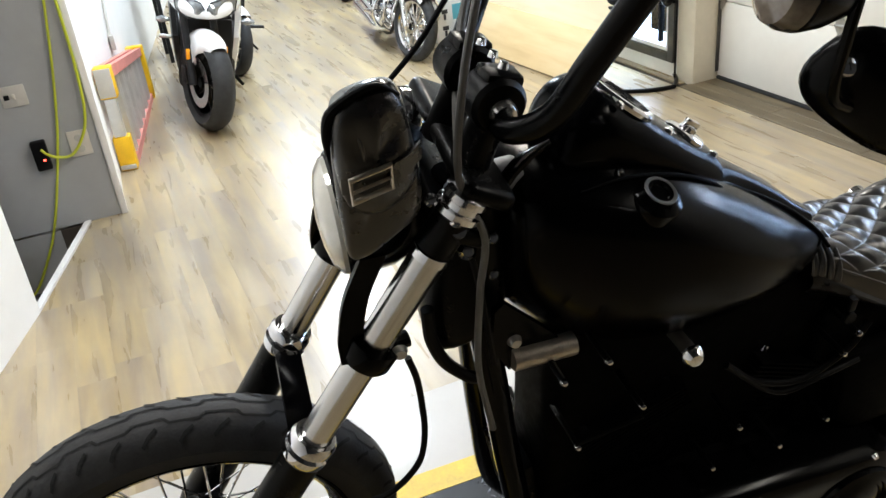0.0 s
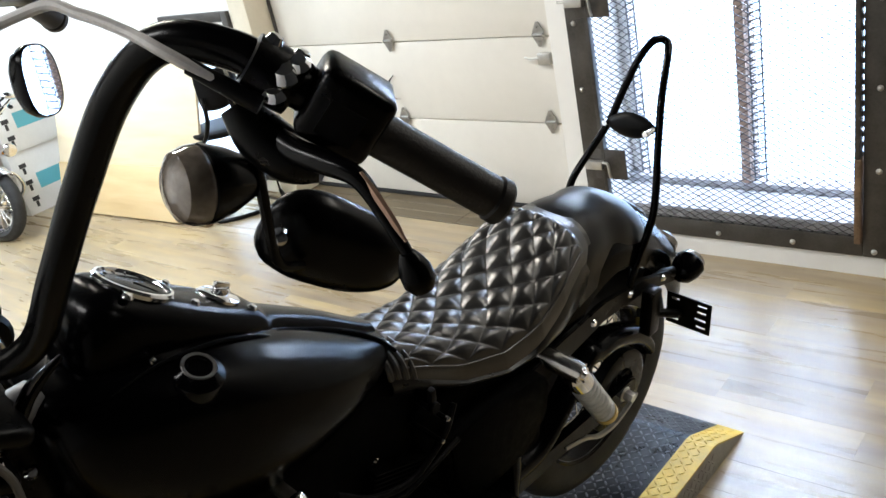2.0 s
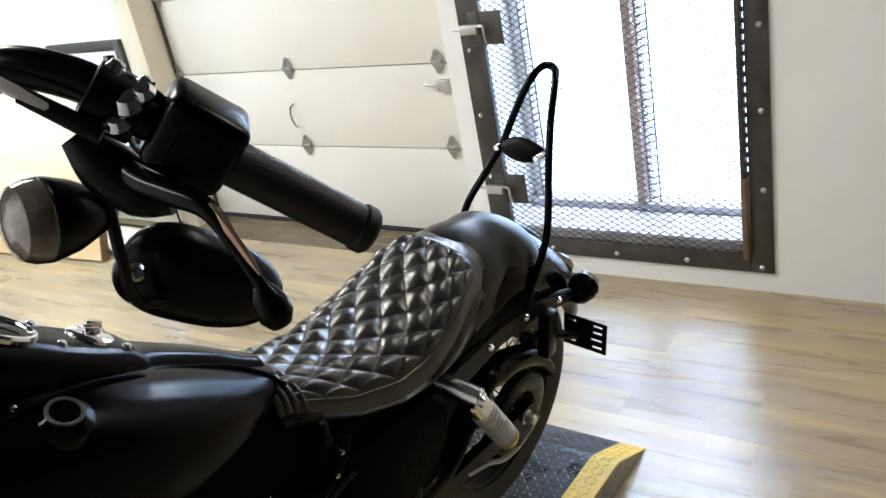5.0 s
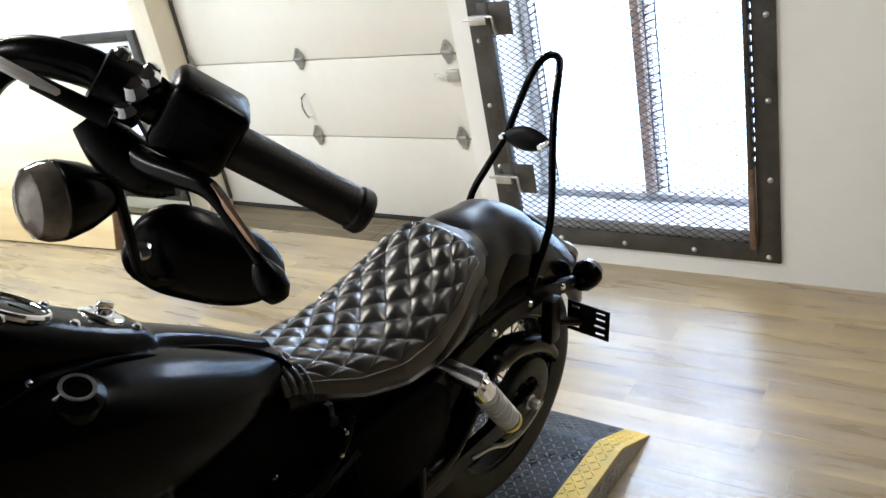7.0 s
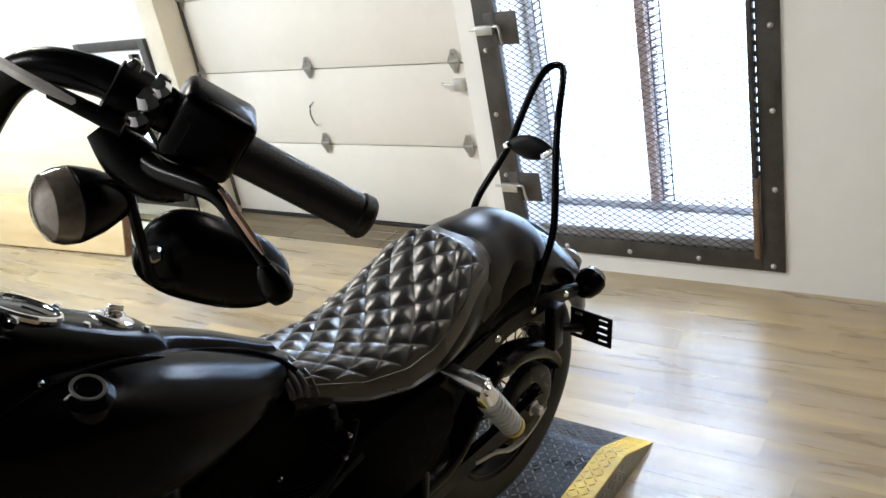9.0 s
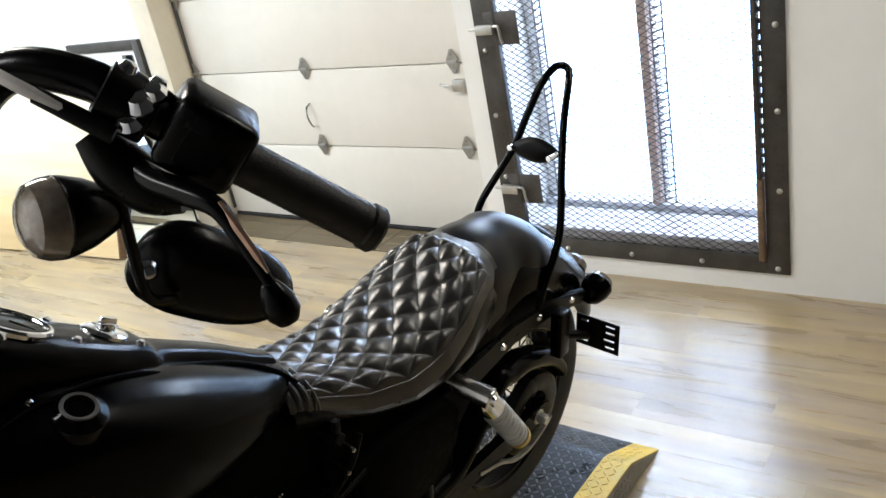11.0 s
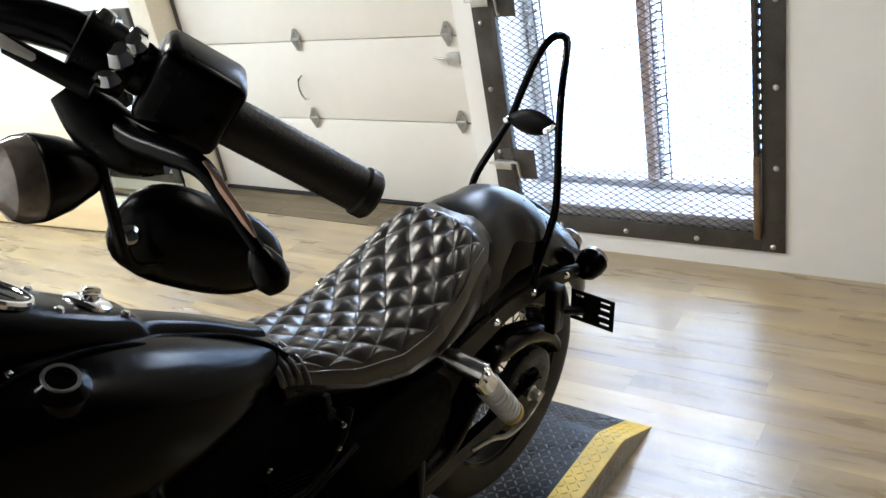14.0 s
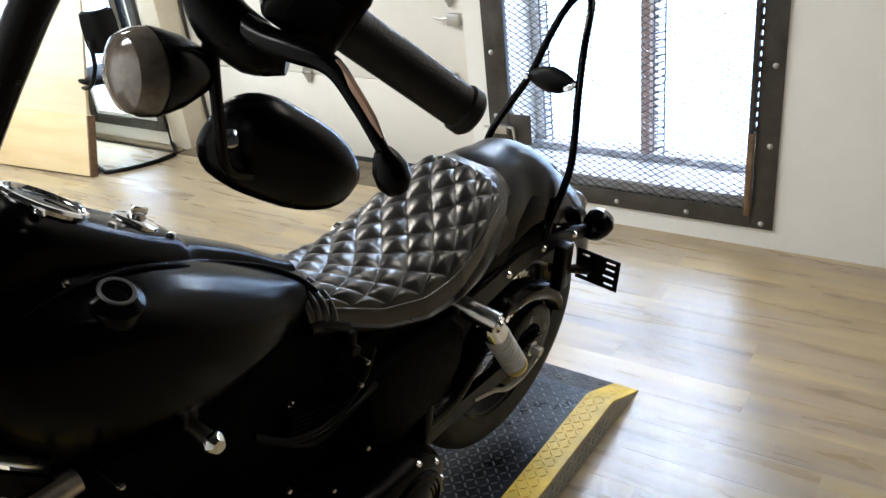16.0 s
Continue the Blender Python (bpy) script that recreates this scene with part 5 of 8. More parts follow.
for s_, h_ in [(1.074, 0.846), (1.139, 0.831), (1.009, 0.73), (1.108, 0.683), (0.853, 0.514), (0.653, 0.704), (0.637, 0.742), (0.638, 0.544), (0.82, 0.601), (0.724, 0.513)]:
    part("engine_stud", btube([(s_, 0.06, h_), (s_, 0.148, h_)], 0.005, 8), BLACKMETAL, engine)
    part("engine_bolt", blathe([(0, 0.006), (0.004, 0.005), (0.006, 0), (0, 0)], axis_frame((s_, 0.148, h_), (0.1, 0.9, 0.4)), 12), CHROME, engine, "small bright bolt head")
part("shift_linkage", btube([(1.114, 0.15, 0.692), (1.006, 0.15, 0.709)], 0.003, 8), BLACKMETAL, engine, "thin black linkage rod")

# front end --------------------------------------------------------------------------
RAKE = lambda h: -0.011 - 0.57 * h
for sd in (1, -1):
    w = 0.105 * sd
    leg = bmesh.new()
    tube(leg, [ff(RAKE(-0.06), w, -0.06), ff(RAKE(-0.03), w, -0.03), ff(RAKE(0.2), w, 0.2), ff(RAKE(0.315), w, 0.315)], [0.03, 0.034, 0.031, 0.03], 20)
    fork = part("fork_leg", leg, BLACKMETAL, bike, "black lower fork leg with polished tube")
    part("fork_tube", btube([ff(RAKE(0.3), w, 0.3), ff(RAKE(0.66), w, 0.66)], 0.0228, 24), POLISHED, fork, "polished fork tube")
    ring = bmesh.new()
    d = (ff(RAKE(1), w, 1) - ff(RAKE(0), w, 0)).normalized()
    lathe(ring, [(0.024, 0.0), (0.033, 0.0), (0.035, 0.004), (0.035, 0.016), (0.031, 0.02), (0.034, 0.024), (0.034, 0.036), (0.03, 0.042), (0.024, 0.042)], axis_frame(ff(RAKE(0.305), w, 0.305), d), 28)
    part("seal_collar", ring, CHROME, fork, "chrome seal collar")
    clamp = bmesh.new()
    lathe(clamp, [(0.0235, 0.0), (0.034, 0.0), (0.036, 0.004), (0.036, 0.028), (0.034, 0.032), (0.0235, 0.032)], axis_frame(ff(RAKE(0.478), w, 0.478), d), 24)
    tube(clamp, [ff(RAKE(0.493) - 0.03, w, 0.493), ff(RAKE(0.493) - 0.05, w - 0.004 * sd, 0.493)], 0.012, 10)
    part("signal_clamp", clamp, BLACKGLOSS, fork, "black clamp band")
    cb = bmesh.new()
    lathe(cb, [(0, 0.01), (0.008, 0.009), (0.0105, 0.003), (0.011, 0), (0, 0)], axis_frame(ff(RAKE(0.493) - 0.035, w + 0.012 * sd, 0.490), FL * sd), 14)
    part("clamp_bolt", cb, ALLOY, fork, "round bolt")
    upper = bmesh.new()
    tube(upper, [ff(RAKE(0.645), w, 0.645), ff(RAKE(0.69), w, 0.69)], 0.0248, 22)
    part("fork_cover", upper, BLACKMETAL, fork, "black upper fork cover")
    band = bmesh.new()
    lathe(band, [(0.0229, 0), (0.0262, 0.001), (0.0262, 0.013), (0.0229, 0.014)], axis_frame(ff(RAKE(0.632), w, 0.632), d), 24)
    part("cover_band", band, CHROME, fork, "chrome band")
    capb = bmesh.new()
    lathe(capb, [(0.026, 0.0), (0.030, 0.004), (0.030, 0.012), (0.025, 0.014), (0.025, 0.022), (0.029, 0.025), (0.028, 0.033), (0.017, 0.038), (0.015, 0.045), (0, 0.047)], axis_frame(ff(RAKE(0.69), w, 0.69), d), 24)
    part("fork_cap", capb, CHROME, fork, "polished fork cap")
    stay = bmesh.new()
    pts = [ff(RAKE(0.488) + 0.022, w * 1.1, 0.488), ff(RAKE(0.52) + 0.04, w * 1.02, 0.52), ff(RAKE(0.58) + 0.062, w * 0.95, 0.58), ff(RAKE(0.64) + 0.07, w * 0.9, 0.64)]
    loft(stay, [[Vector(p) + FL * a + FA * b for a, b in ((-0.004, -0.016), (0.004, -0.016), (0.004, 0.016), (-0.004, 0.016))] for p in spline(pts, 4)])
    part("light_bracket", stay, BLACKGLOSS, fork, "black strap bracket")
yoke = bmesh.new()
for h in (0.665, 0.715):
    ym = FORK @ Matrix.Translation((RAKE(h) - 0.025, 0, h)) @ Matrix.Rotation(radians(-28), 4, "Y")
    box(yoke, -0.03, 0.04, -0.128, 0.128, -0.013, 0.013, 0.011, ym, 3)
part("triple_clamp", yoke, BLACKMETAL, bike, "black triple clamps")
brace = bmesh.new()
loft(brace, [[ff(RAKE(0.3) - 0.005 + a, 0.1 * math.cos(t), 0.285 + 0.045 * math.sin(t) ** 0.8 + b) for a, b in ((-0.02, -0.008), (0.018, 0), (0.016, 0.004), (-0.022, -0.004))] for t in np.linspace(0.02, math.pi - 0.02, 15)])
part("fork_brace", brace, BLACKGLOSS, bike, "black fork brace")
brk_rotor = bmesh.new()
lathe(brk_rotor, [(0.10, 0.0), (0.145, 0.0), (0.145, 0.005), (0.10, 0.005)], FORK @ Matrix.Translation((0, 0.068, 0)) @ Matrix.Rotation(radians(-90), 4, "X"), 48, True)
part("brake_disc", brk_rotor, POLISHED, hubf, "polished brake disc")
cal = bmesh.new()
box(cal, -0.19, -0.10, 0.06, 0.115, 0.02, 0.12, 0.014, FORK, 3)
part("brake_caliper", cal, BLACKMETAL, bike, "black brake caliper")
br_hose = bmesh.new()
tube(br_hose, [(1.313, 0.010, 0.811), (1.302, 0.010, 0.762), (1.297, 0.010, 0.701), (1.296, 0.010, 0.642), (1.305, 0.010, 0.584), (1.329, 0.010, 0.545), (1.361, 0.010, 0.520), (1.390, 0.010, 0.515)], 0.0052, 8, 6)
part("brake_hose", br_hose, BLACKPL, bike, "black brake hose")

# headlight behind the bag
HL = ff(-0.293, 0.0, 0.634)
hl = bmesh.new()
hmx = axis_frame(HL, FA * 1.0 - FUP * 0.06) @ Matrix.Scale(0.88, 4)
lathe(hl, [(0, -0.13), (0.035, -0.125), (0.07, -0.095), (0.088, -0.05), (0.092, 0.0), (0.094, 0.012), (0.09, 0.016), (0.088, 0.0)], hmx, 40)
head = part("headlight", hl, BLACKGLOSS, bike, "round black headlight")
part("headlight_lens", blathe([(0.089, 0.01), (0.086, 0.022), (0.07, 0.034), (0.04, 0.042), (0, 0.045)], hmx, 40), material("pale_lens", (0.62, 0.60, 0.52), 0.08, 0.1, var=0.1, scale=30, coat=1.0), head, "pale domed lens")

# tool bag: five-sided roll bag lashed across the fork
BAG = [(1.394, 1.235), (1.388, 1.258), (1.362, 1.272), (1.33, 1.274), (1.314, 1.255), (1.304, 1.2), (1.297, 1.14), (1.302, 1.105), (1.33, 1.085), (1.37, 1.062), (1.388, 1.066), (1.393, 1.12)]
bag_bm = bmesh.new()
rings = []
rb_ = spline([(a, b, 0) for a, b in BAG + [BAG[0]]], 5)[:-1]
cs, chh = 1.347, 1.17
for u, f in ((-0.20, 0.5), (-0.19, 0.82), (-0.17, 0.95), (-0.12, 1.0), (-0.06, 1.01), (0.0, 1.0), (0.05, 1.0), (0.072, 0.985), (0.083, 0.93), (0.088, 0.7), (0.090, 0.3)):
    du = min(0.0, u - 0.07)
    dent = 0.0025 * math.sin(90 * u) if u < 0.06 else 0.0
    rings.append([(cs + (p.x - cs) * f + 0.22 * du + dent, u + 0.004 * (1 - f) * math.sin(70 * p.x + 38 * p.y), chh + (p.y - chh) * f + du * (0.5 if p.y > chh else 0.15) + 0.003 * math.sin(90 * u + 40 * p.x)) for p in rb_])
loft(bag_bm, smooth_rings(rings, 3))
bag = part("tool_bag", bag_bm, LEATHER_BAG, bike, "worn black leather tool bag strapped to the fork", smooth=50)
# lid folded over the end: a rounded panel that bulges and comes to a tongue under the strap
flap = bmesh.new()
FLAP = [(1.392, 1.236), (1.386, 1.256), (1.362, 1.27), (1.332, 1.272), (1.317, 1.254), (1.309, 1.215), (1.305, 1.175), (1.318, 1.145), (1.345, 1.128), (1.37, 1.132), (1.386, 1.15), (1.392, 1.19)]
fo = spline([(a, b, 0) for a, b in FLAP + [FLAP[0]]], 4)[:-1]
loft(flap, [[(1.352 + (p.x - 1.352) * f, u + 0.0045 * math.sin(80 * p.x + 45 * p.y) * (1 - f), 1.2 + (p.y - 1.2) * f) for p in fo] for u, f in ((0.078, 1.0), (0.088, 1.0), (0.0935, 0.965), (0.097, 0.88), (0.100, 0.7), (0.1015, 0.42), (0.102, 0.1))])
flap_ob = part("flap", flap, LEATHER_BAG, bag, "folded leather end flap", smooth=50)
crease = bmesh.new()
tube(crease, [(1.374, 0.094, 1.245), (1.366, 0.0985, 1.225), (1.364, 0.1005, 1.195), (1.362, 0.1, 1.165)], [0.001, 0.0028, 0.003, 0.002], 8, 5)
part("ridge_fold", crease, LEATHER_BAG, flap_ob)
fold = bmesh.new()
tube(fold, [(1.396, 0.078, 1.2), (1.397, 0.082, 1.228), (1.391, 0.084, 1.254), (1.366, 0.086, 1.272), (1.34, 0.086, 1.277), (1.318, 0.084, 1.262)], [0.002, 0.005, 0.006, 0.005, 0.004, 0.002], 10, 5)
part("fold_seam", fold, BLACKPL, bag, "black folded seam")
stp = bmesh.new()
loft(stp, [[(s, u - 0.0015, h - 0.010), (s, u + 0.003, h - 0.010), (s, u + 0.003, h + 0.010), (s, u - 0.0015, h + 0.010)] for s, u, h in ((1.39, 0.092, 1.174), (1.37, 0.104, 1.178), (1.345, 0.106, 1.184), (1.32, 0.103, 1.192), (1.300, 0.09, 1.198))])
part("strap", stp, LEATHER_BAG, bag, "black leather strap")
bk_ = bmesh.new()
tube(bk_, [(s, 0.1105, h) for s, h in ((1.383, 1.162), (1.339, 1.172), (1.339, 1.199), (1.383, 1.190))], 0.0034, 8, closed=True)
buckle = part("buckle", bk_, BUCKLE, bag, "worn silver buckle")
part("buckle_pin", btube([(1.339, 0.112, 1.185), (1.382, 0.113, 1.176)], 0.002, 6), BUCKLE, buckle)

# bars -----------------------------------------------------------------------------------
LEFT = [(1.198, 0.03, 1.205), (1.199, 0.089, 1.196), (1.167, 0.128, 1.227), (1.142, 0.163, 1.301), (1.107, 0.203, 1.396), (1.077, 0.244, 1.475), (1.052, 0.295, 1.522), (1.022, 0.345, 1.517), (0.998, 0.382, 1.488), (0.885, 0.477, 1.374)]
RIGHT = [(1.198, 0.03, 1.205), (1.195, -0.03, 1.205), (1.191, -0.081, 1.208), (1.164, -0.121, 1.232), (1.132, -0.142, 1.283), (1.082, -0.176, 1.359), (1.028, -0.216, 1.437), (1.0, -0.262, 1.487), (0.965, -0.30, 1.482), (0.93, -0.34, 1.455), (0.83, -0.44, 1.355)]
bar_bm = bmesh.new()
tube(bar_bm, list(reversed(LEFT[1:])) + RIGHT, 0.0155, 16, 6)
bars = part("handlebar", bar_bm, BLACKSATIN, bike, "tall satin black ape-hanger handlebar")
rs = bmesh.new()
for u in (0.045, -0.045):
    tube(rs, [(1.235, u, 1.12), (1.2, u, 1.2)], [0.024, 0.021], 14)
    tube(rs, [(1.2, u - 0.02, 1.205), (1.2, u + 0.02, 1.205)], 0.029, 16)
riser = part("riser", rs, BLACKMETAL, bars, "black handlebar risers")
for u in (0.045, -0.045):
    cap_ = blathe([(0, -0.026), (0.028, -0.026), (0.033, -0.02), (0.033, 0.02), (0.028, 0.026), (0, 0.026)], axis_frame((1.2, u, 1.213), (0, 1, 0)), 22)
    part("riser_cap", cap_, BLACKMETAL, bars, "black rounded riser cap")
    part("riser_cap_top", bbox(-0.024, 0.022, -0.02, 0.02, 0.02, 0.036, 0.006, Matrix.Translation((1.2, u, 1.213)) @ Matrix.Rotation(radians(-15), 4, "Y")), BLACKMETAL, bars)
for u in (-0.05, -0.015, 0.02, 0.05):
    bl = bmesh.new()
    lathe(bl, [(0, 0.008), (0.005, 0.007), (0.0065, 0), (0, 0)], axis_frame((1.19, u, 1.2505), (-0.25, 0, 1)), 12)
    part("riser_bolt", bl, CHROME, bars, "chrome bolt")
bc = bmesh.new()
lathe(bc, [(0, 0.012), (0.014, 0.01), (0.0185, 0), (0.0185, -0.01)], axis_frame((1.198, 0.068, 1.206), (0, 1, -0.1)), 18)
part("riser_end", bc, POLISHED, bars, "bright riser end")


def grip_set(sd, a, b):
    """A grip from a to its end b."""
    a, b = Vector(a), Vector(b)
    d = (b - a).normalized()
    g = bmesh.new()
    n = 26
    prof = [(0.0172, 0)] + [p for i in range(n) for p in ((0.0182, 0.004 + 0.0047 * i), (0.01845, 0.0055 + 0.0047 * i), (0.0182, 0.0072 + 0.0047 * i))] + [(0.0178, 0.128), (0.0202, 0.13), (0.0202, 0.139), (0.018, 0.142), (0, 0.142)]
    lathe(g, prof, axis_frame(b - d * 0.142, d), 24)
    return part("grip", g, GRIPRUB, bars, "brown-black ribbed rubber grip")


grip_set(1, LEFT[-2], (0.880, 0.4815, 1.3695))
grip_set(-1, RIGHT[-2], (0.83, -0.44, 1.355))


def switch_box(p, d, sd):
    """Switch housing clamped round the bar, with buttons and the lever perch."""
    m = axis_frame(p, d)
    bm = bmesh.new()
    box(bm, -0.029, 0.026, -0.024, 0.036, -0.032, 0.03, 0.009, m, 3)
    ob = part("switch_housing", bm, BLACKSATIN, bars, "black switch housing")
    rk_ = bmesh.new()
    box(rk_, -0.03, -0.0285, -0.012, 0.016, -0.018, 0.012, 0.0, m)
    part("rocker_switch", rk_, BLACKPL, ob)
    pr = bmesh.new()
    lathe(pr, [(0.0165, -0.02), (0.023, -0.019), (0.024, 0), (0.023, 0.019), (0.0165, 0.02)], m @ Matrix.Translation((0, 0, -0.06)), 20)
    part("perch_clamp", pr, BLACKMETAL, ob, "black lever perch")
    for k in (-0.01, 0.012):
        bl = bmesh.new()
        lathe(bl, [(0, 0.007), (0.005, 0.006), (0.0075, 0), (0, 0)], m @ Matrix.Translation((0.0, 0.022, -0.06 + k)) @ Matrix.Rotation(radians(-90), 4, "X"), 12)
        part("clamp_screw", bl, CHROME, ob, "chrome clamp screw")
    return ob, m


LD = (Vector(LEFT[-1]) - Vector(LEFT[-2])).normalized()
hous, hmat = switch_box(Vector(LEFT[-2]) + LD * 0.038, LD, 1)
RD = (Vector(RIGHT[-1]) - Vector(RIGHT[-2])).normalized()
switch_box(Vector(RIGHT[-2]) + RD * 0.018, RD, -1)
for q, r in (((1.012, 0.388, 1.506), 0.013), ((1.002, 0.394, 1.511), 0.009), ((1.022, 0.386, 1.494), 0.011)):
    part("chrome_fitting", blathe([(0, r * 0.7), (r * 0.6, r * 0.55), (r, 0), (r * 0.9, -r * 0.5), (0, -r * 0.6)], axis_frame(q, (0.3, 0.4, 0.85)), 14), CHROME, hous, "chrome clutch cable fitting")
for q, r in (((0.985, 0.378, 1.488), 0.009), ((0.972, 0.388, 1.482), 0.008)):
    part("black_knob", blathe([(0, 0.016), (r * 0.7, 0.015), (r, 0.01), (r, 0), (0, 0)], axis_frame(q, (0.2, 0.3, 0.9)), 16), BLACKPL, hous, "small black knob")
pb = bmesh.new()
tube(pb, [(1.03, 0.345, 1.478), (1.024, 0.36, 1.455), (1.012, 0.38, 1.436), (0.998, 0.4, 1.43)], [0.014, 0.021, 0.021, 0.014], 14, 4)
part("perch_body", pb, BLACKMETAL, hous, "black lever perch body")
ovb = bmesh.new()
lathe(ovb, [(0, 0.004), (0.007, 0.003), (0.009, 0), (0, 0)], axis_frame((0.985, 0.400, 1.476), (0.35, 0.75, 0.55)), 18)
part("round_button", ovb, SOCKET_TAN, hous, "tan round button")
lever = bmesh.new()
lp = [(1.018, 0.366, 1.455), (1.018, 0.396, 1.448), (1.016, 0.426, 1.447), (1.013, 0.458, 1.443), (1.013, 0.482, 1.42), (1.012, 0.498, 1.40), (1.012, 0.505, 1.391)]
tube(lever, lp, [0.0105, 0.011, 0.0095, 0.0075, 0.0052, 0.0048, 0.0046], 12, 5)
lev = part("clutch_lever", lever, BLACKSATIN, bars, "black clutch lever, worn to bare metal on its edge", smooth=50)
ball = bmesh.new()
lathe(ball, [(0, 0.016), (0.008, 0.0135), (0.0125, 0.006), (0.0125, -0.004), (0.009, -0.013), (0.006, -0.018), (0, -0.018)], axis_frame((1.012, 0.509, 1.381), (-0.1, 0.35, -0.9)), 18)
part("lever_ball", ball, BLACKSATIN, lev)
worn = bmesh.new()
tube(worn, [Vector(p) + Vector((0.0, 0.003, 0.0055)) for p in spline(lp[3:6], 4)], [0.002, 0.0036, 0.0032, 0.003, 0.001], 6)
part("worn_edge", worn, COPPER, lev, "worn bare edge")
# mirror hung below the bar
def mirror_head(parent, m, w, h, taper):
    """A rounded teardrop mirror shell with a glass set in one face."""
    shape = []
    for k in range(36):
        a = math.tau * k / 36
        c, d = math.cos(a), math.sin(a)
        shape.append((w * (math.copysign(abs(c) ** 0.75, c) + 0.1 * d * 0), h * math.copysign(abs(d) ** 0.8, d) * (1.0 - taper * c)))
    bm = bmesh.new()
    loft(bm, [[m @ Vector((x * f, y * f, z)) for x, y in shape] for z, f in ((-0.026, 0.35), (-0.022, 0.62), (-0.012, 0.88), (0.0, 0.99), (0.007, 1.0), (0.01, 0.985), (0.008, 0.95))])
    ob = part("mirror", bm, BLACKSATIN, parent, "black teardrop mirror", smooth=50)
    gl = bmesh.new()
    loft(gl, [[m @ Vector((x * f, y * f, z)) for x, y in shape] for z, f in ((0.0085, 0.945), (0.0095, 0.94))])
    part("mirror_glass", gl, MIRROR, ob, "mirror glass", smooth=None)
    return ob


def oriented(p, x_axis, z_axis):
    z = Vector(z_axis).normalized()
    x = Vector(x_axis)
    x = (x - z * x.dot(z)).normalized()
    y = z.cross(x)
    return Matrix(((x.x, y.x, z.x, p[0]), (x.y, y.y, z.y, p[1]), (x.z, y.z, z.z, p[2]), (0, 0, 0, 1)))


LM = oriented((0.935, 0.320, 1.291), (-0.72, 0.0, -0.42), (-0.5, -0.85, 0.15))
lm = mirror_head(bars, LM, 0.081, 0.047, 0.2)
ms = bmesh.new()
tube(ms, [(1.01, 0.335, 1.455), (1.016, 0.338, 1.43), (1.018, 0.338, 1.37), (1.012, 0.334, 1.32), (0.985, 0.328, 1.3)], 0.005, 10, 5)
part("mirror_stem", ms, BLACKSATIN, lm)
mb = bmesh.new()
lathe(mb, [(0, 0.008), (0.006, 0.006), (0.009, 0), (0, 0)], axis_frame((1.008, 0.336, 1.345), (0.4, 0.85, 0.3)), 14)
part("mirror_bolt", mb, CHROME, lm, "chrome ball bolt")
RP = Vector((0.936, -0.300, 1.323))
to_eye, to_window = BIKE.inverted() @ Vector((0.665, 0.985, 1.655)) - RP, BIKE.inverted() @ Vector((-0.58, 4.2, 1.0)) - RP
RM = oriented(RP, (-0.8, 0.0, -0.1), to_eye.normalized() + to_window.normalized())
rm_ = mirror_head(bars, RM, 0.043, 0.050, 0.06)
rms = btube([(0.985, -0.285, 1.475), (1.01, -0.30, 1.43), (1.02, -0.31, 1.36), (0.985, -0.315, 1.33)], 0.005, 8, 5)
part("mirror_stem", rms, BLACKSATIN, rm_)
# front signals under the bar
def bar_signal(p, d, stem):
    m = axis_frame(p, d)
    bm = bmesh.new()
    lathe(bm, [(0, -0.052), (0.009, -0.05), (0.018, -0.038), (0.028, -0.017), (0.0325, 0.0), (0.033, 0.004), (0.031, 0.006)], m, 32)
    ob = part("front_signal", bm, BLACKSATIN, bars, "black bullet turn signal with a clear lens")
    ln = bmesh.new()
    lathe(ln, [(0.0315, 0.0045), (0.033, 0.007), (0.032, 0.016), (0.028, 0.025), (0.018, 0.031), (0, 0.034)], m, 32)
    part("signal_lens", ln, LENS_SMOKE, ob, "frosted grey lens")
    part("signal_stem", btube(stem, 0.0085, 10, 4), BLACKMETAL, ob)


bar_signal((1.055, 0.318, 1.412), (1.0, -0.14, 0.22), [(1.015, 0.325, 1.404), (1.010, 0.333, 1.43), (1.014, 0.346, 1.49)])
bar_signal((1.0, -0.36, 1.43), (1.0, -0.06, 0.1), [(0.965, -0.36, 1.42), (0.957, -0.345, 1.45), (0.955, -0.335, 1.465)])
# cables
cab = bmesh.new()
tube(cab, [(1.034, 0.385, 1.488), (1.069, 0.335, 1.526), (1.071, 0.285, 1.534), (1.081, 0.235, 1.542), (1.094, 0.185, 1.541), (1.16, 0.1, 1.49), (1.222, 0.08, 1.39)], 0.0047, 10, 8)
clutch = part("clutch_cable", cab, CABLE, bike, "grey clutch cable")
low_cab = bmesh.new()
tube(low_cab, [(1.222, 0.08, 1.39), (1.25, 0.09, 1.27), (1.258, 0.09, 1.15), (1.232, 0.1, 1.066), (1.238, 0.1, 0.982), (1.241, 0.1, 0.852), (1.22, 0.1, 0.719)], 0.0047, 10, 8)
part("lower_run", low_cab, CABLE_DK, clutch, "darker lower run of the cable")
fer = bmesh.new()
tube(fer, [(1.034, 0.385, 1.488), (1.062, 0.345, 1.518)], [0.0075, 0.0062], 12)
part("cable_adjuster", fer, BLACKPL, bike, "black cable adjuster")
cab2 = bmesh.new()
tube(cab2, [(0.99, -0.28, 1.5), (1.06, -0.21, 1.47), (1.125, -0.13, 1.36), (1.18, -0.09, 1.27), (1.215, -0.03, 1.2), (1.235, 0.03, 1.12), (1.225, 0.045, 0.98)], 0.0055, 10, 8)
part("throttle_cable", cab2, CABLE_DK, bike, "black throttle cable")
cab3 = bmesh.new()
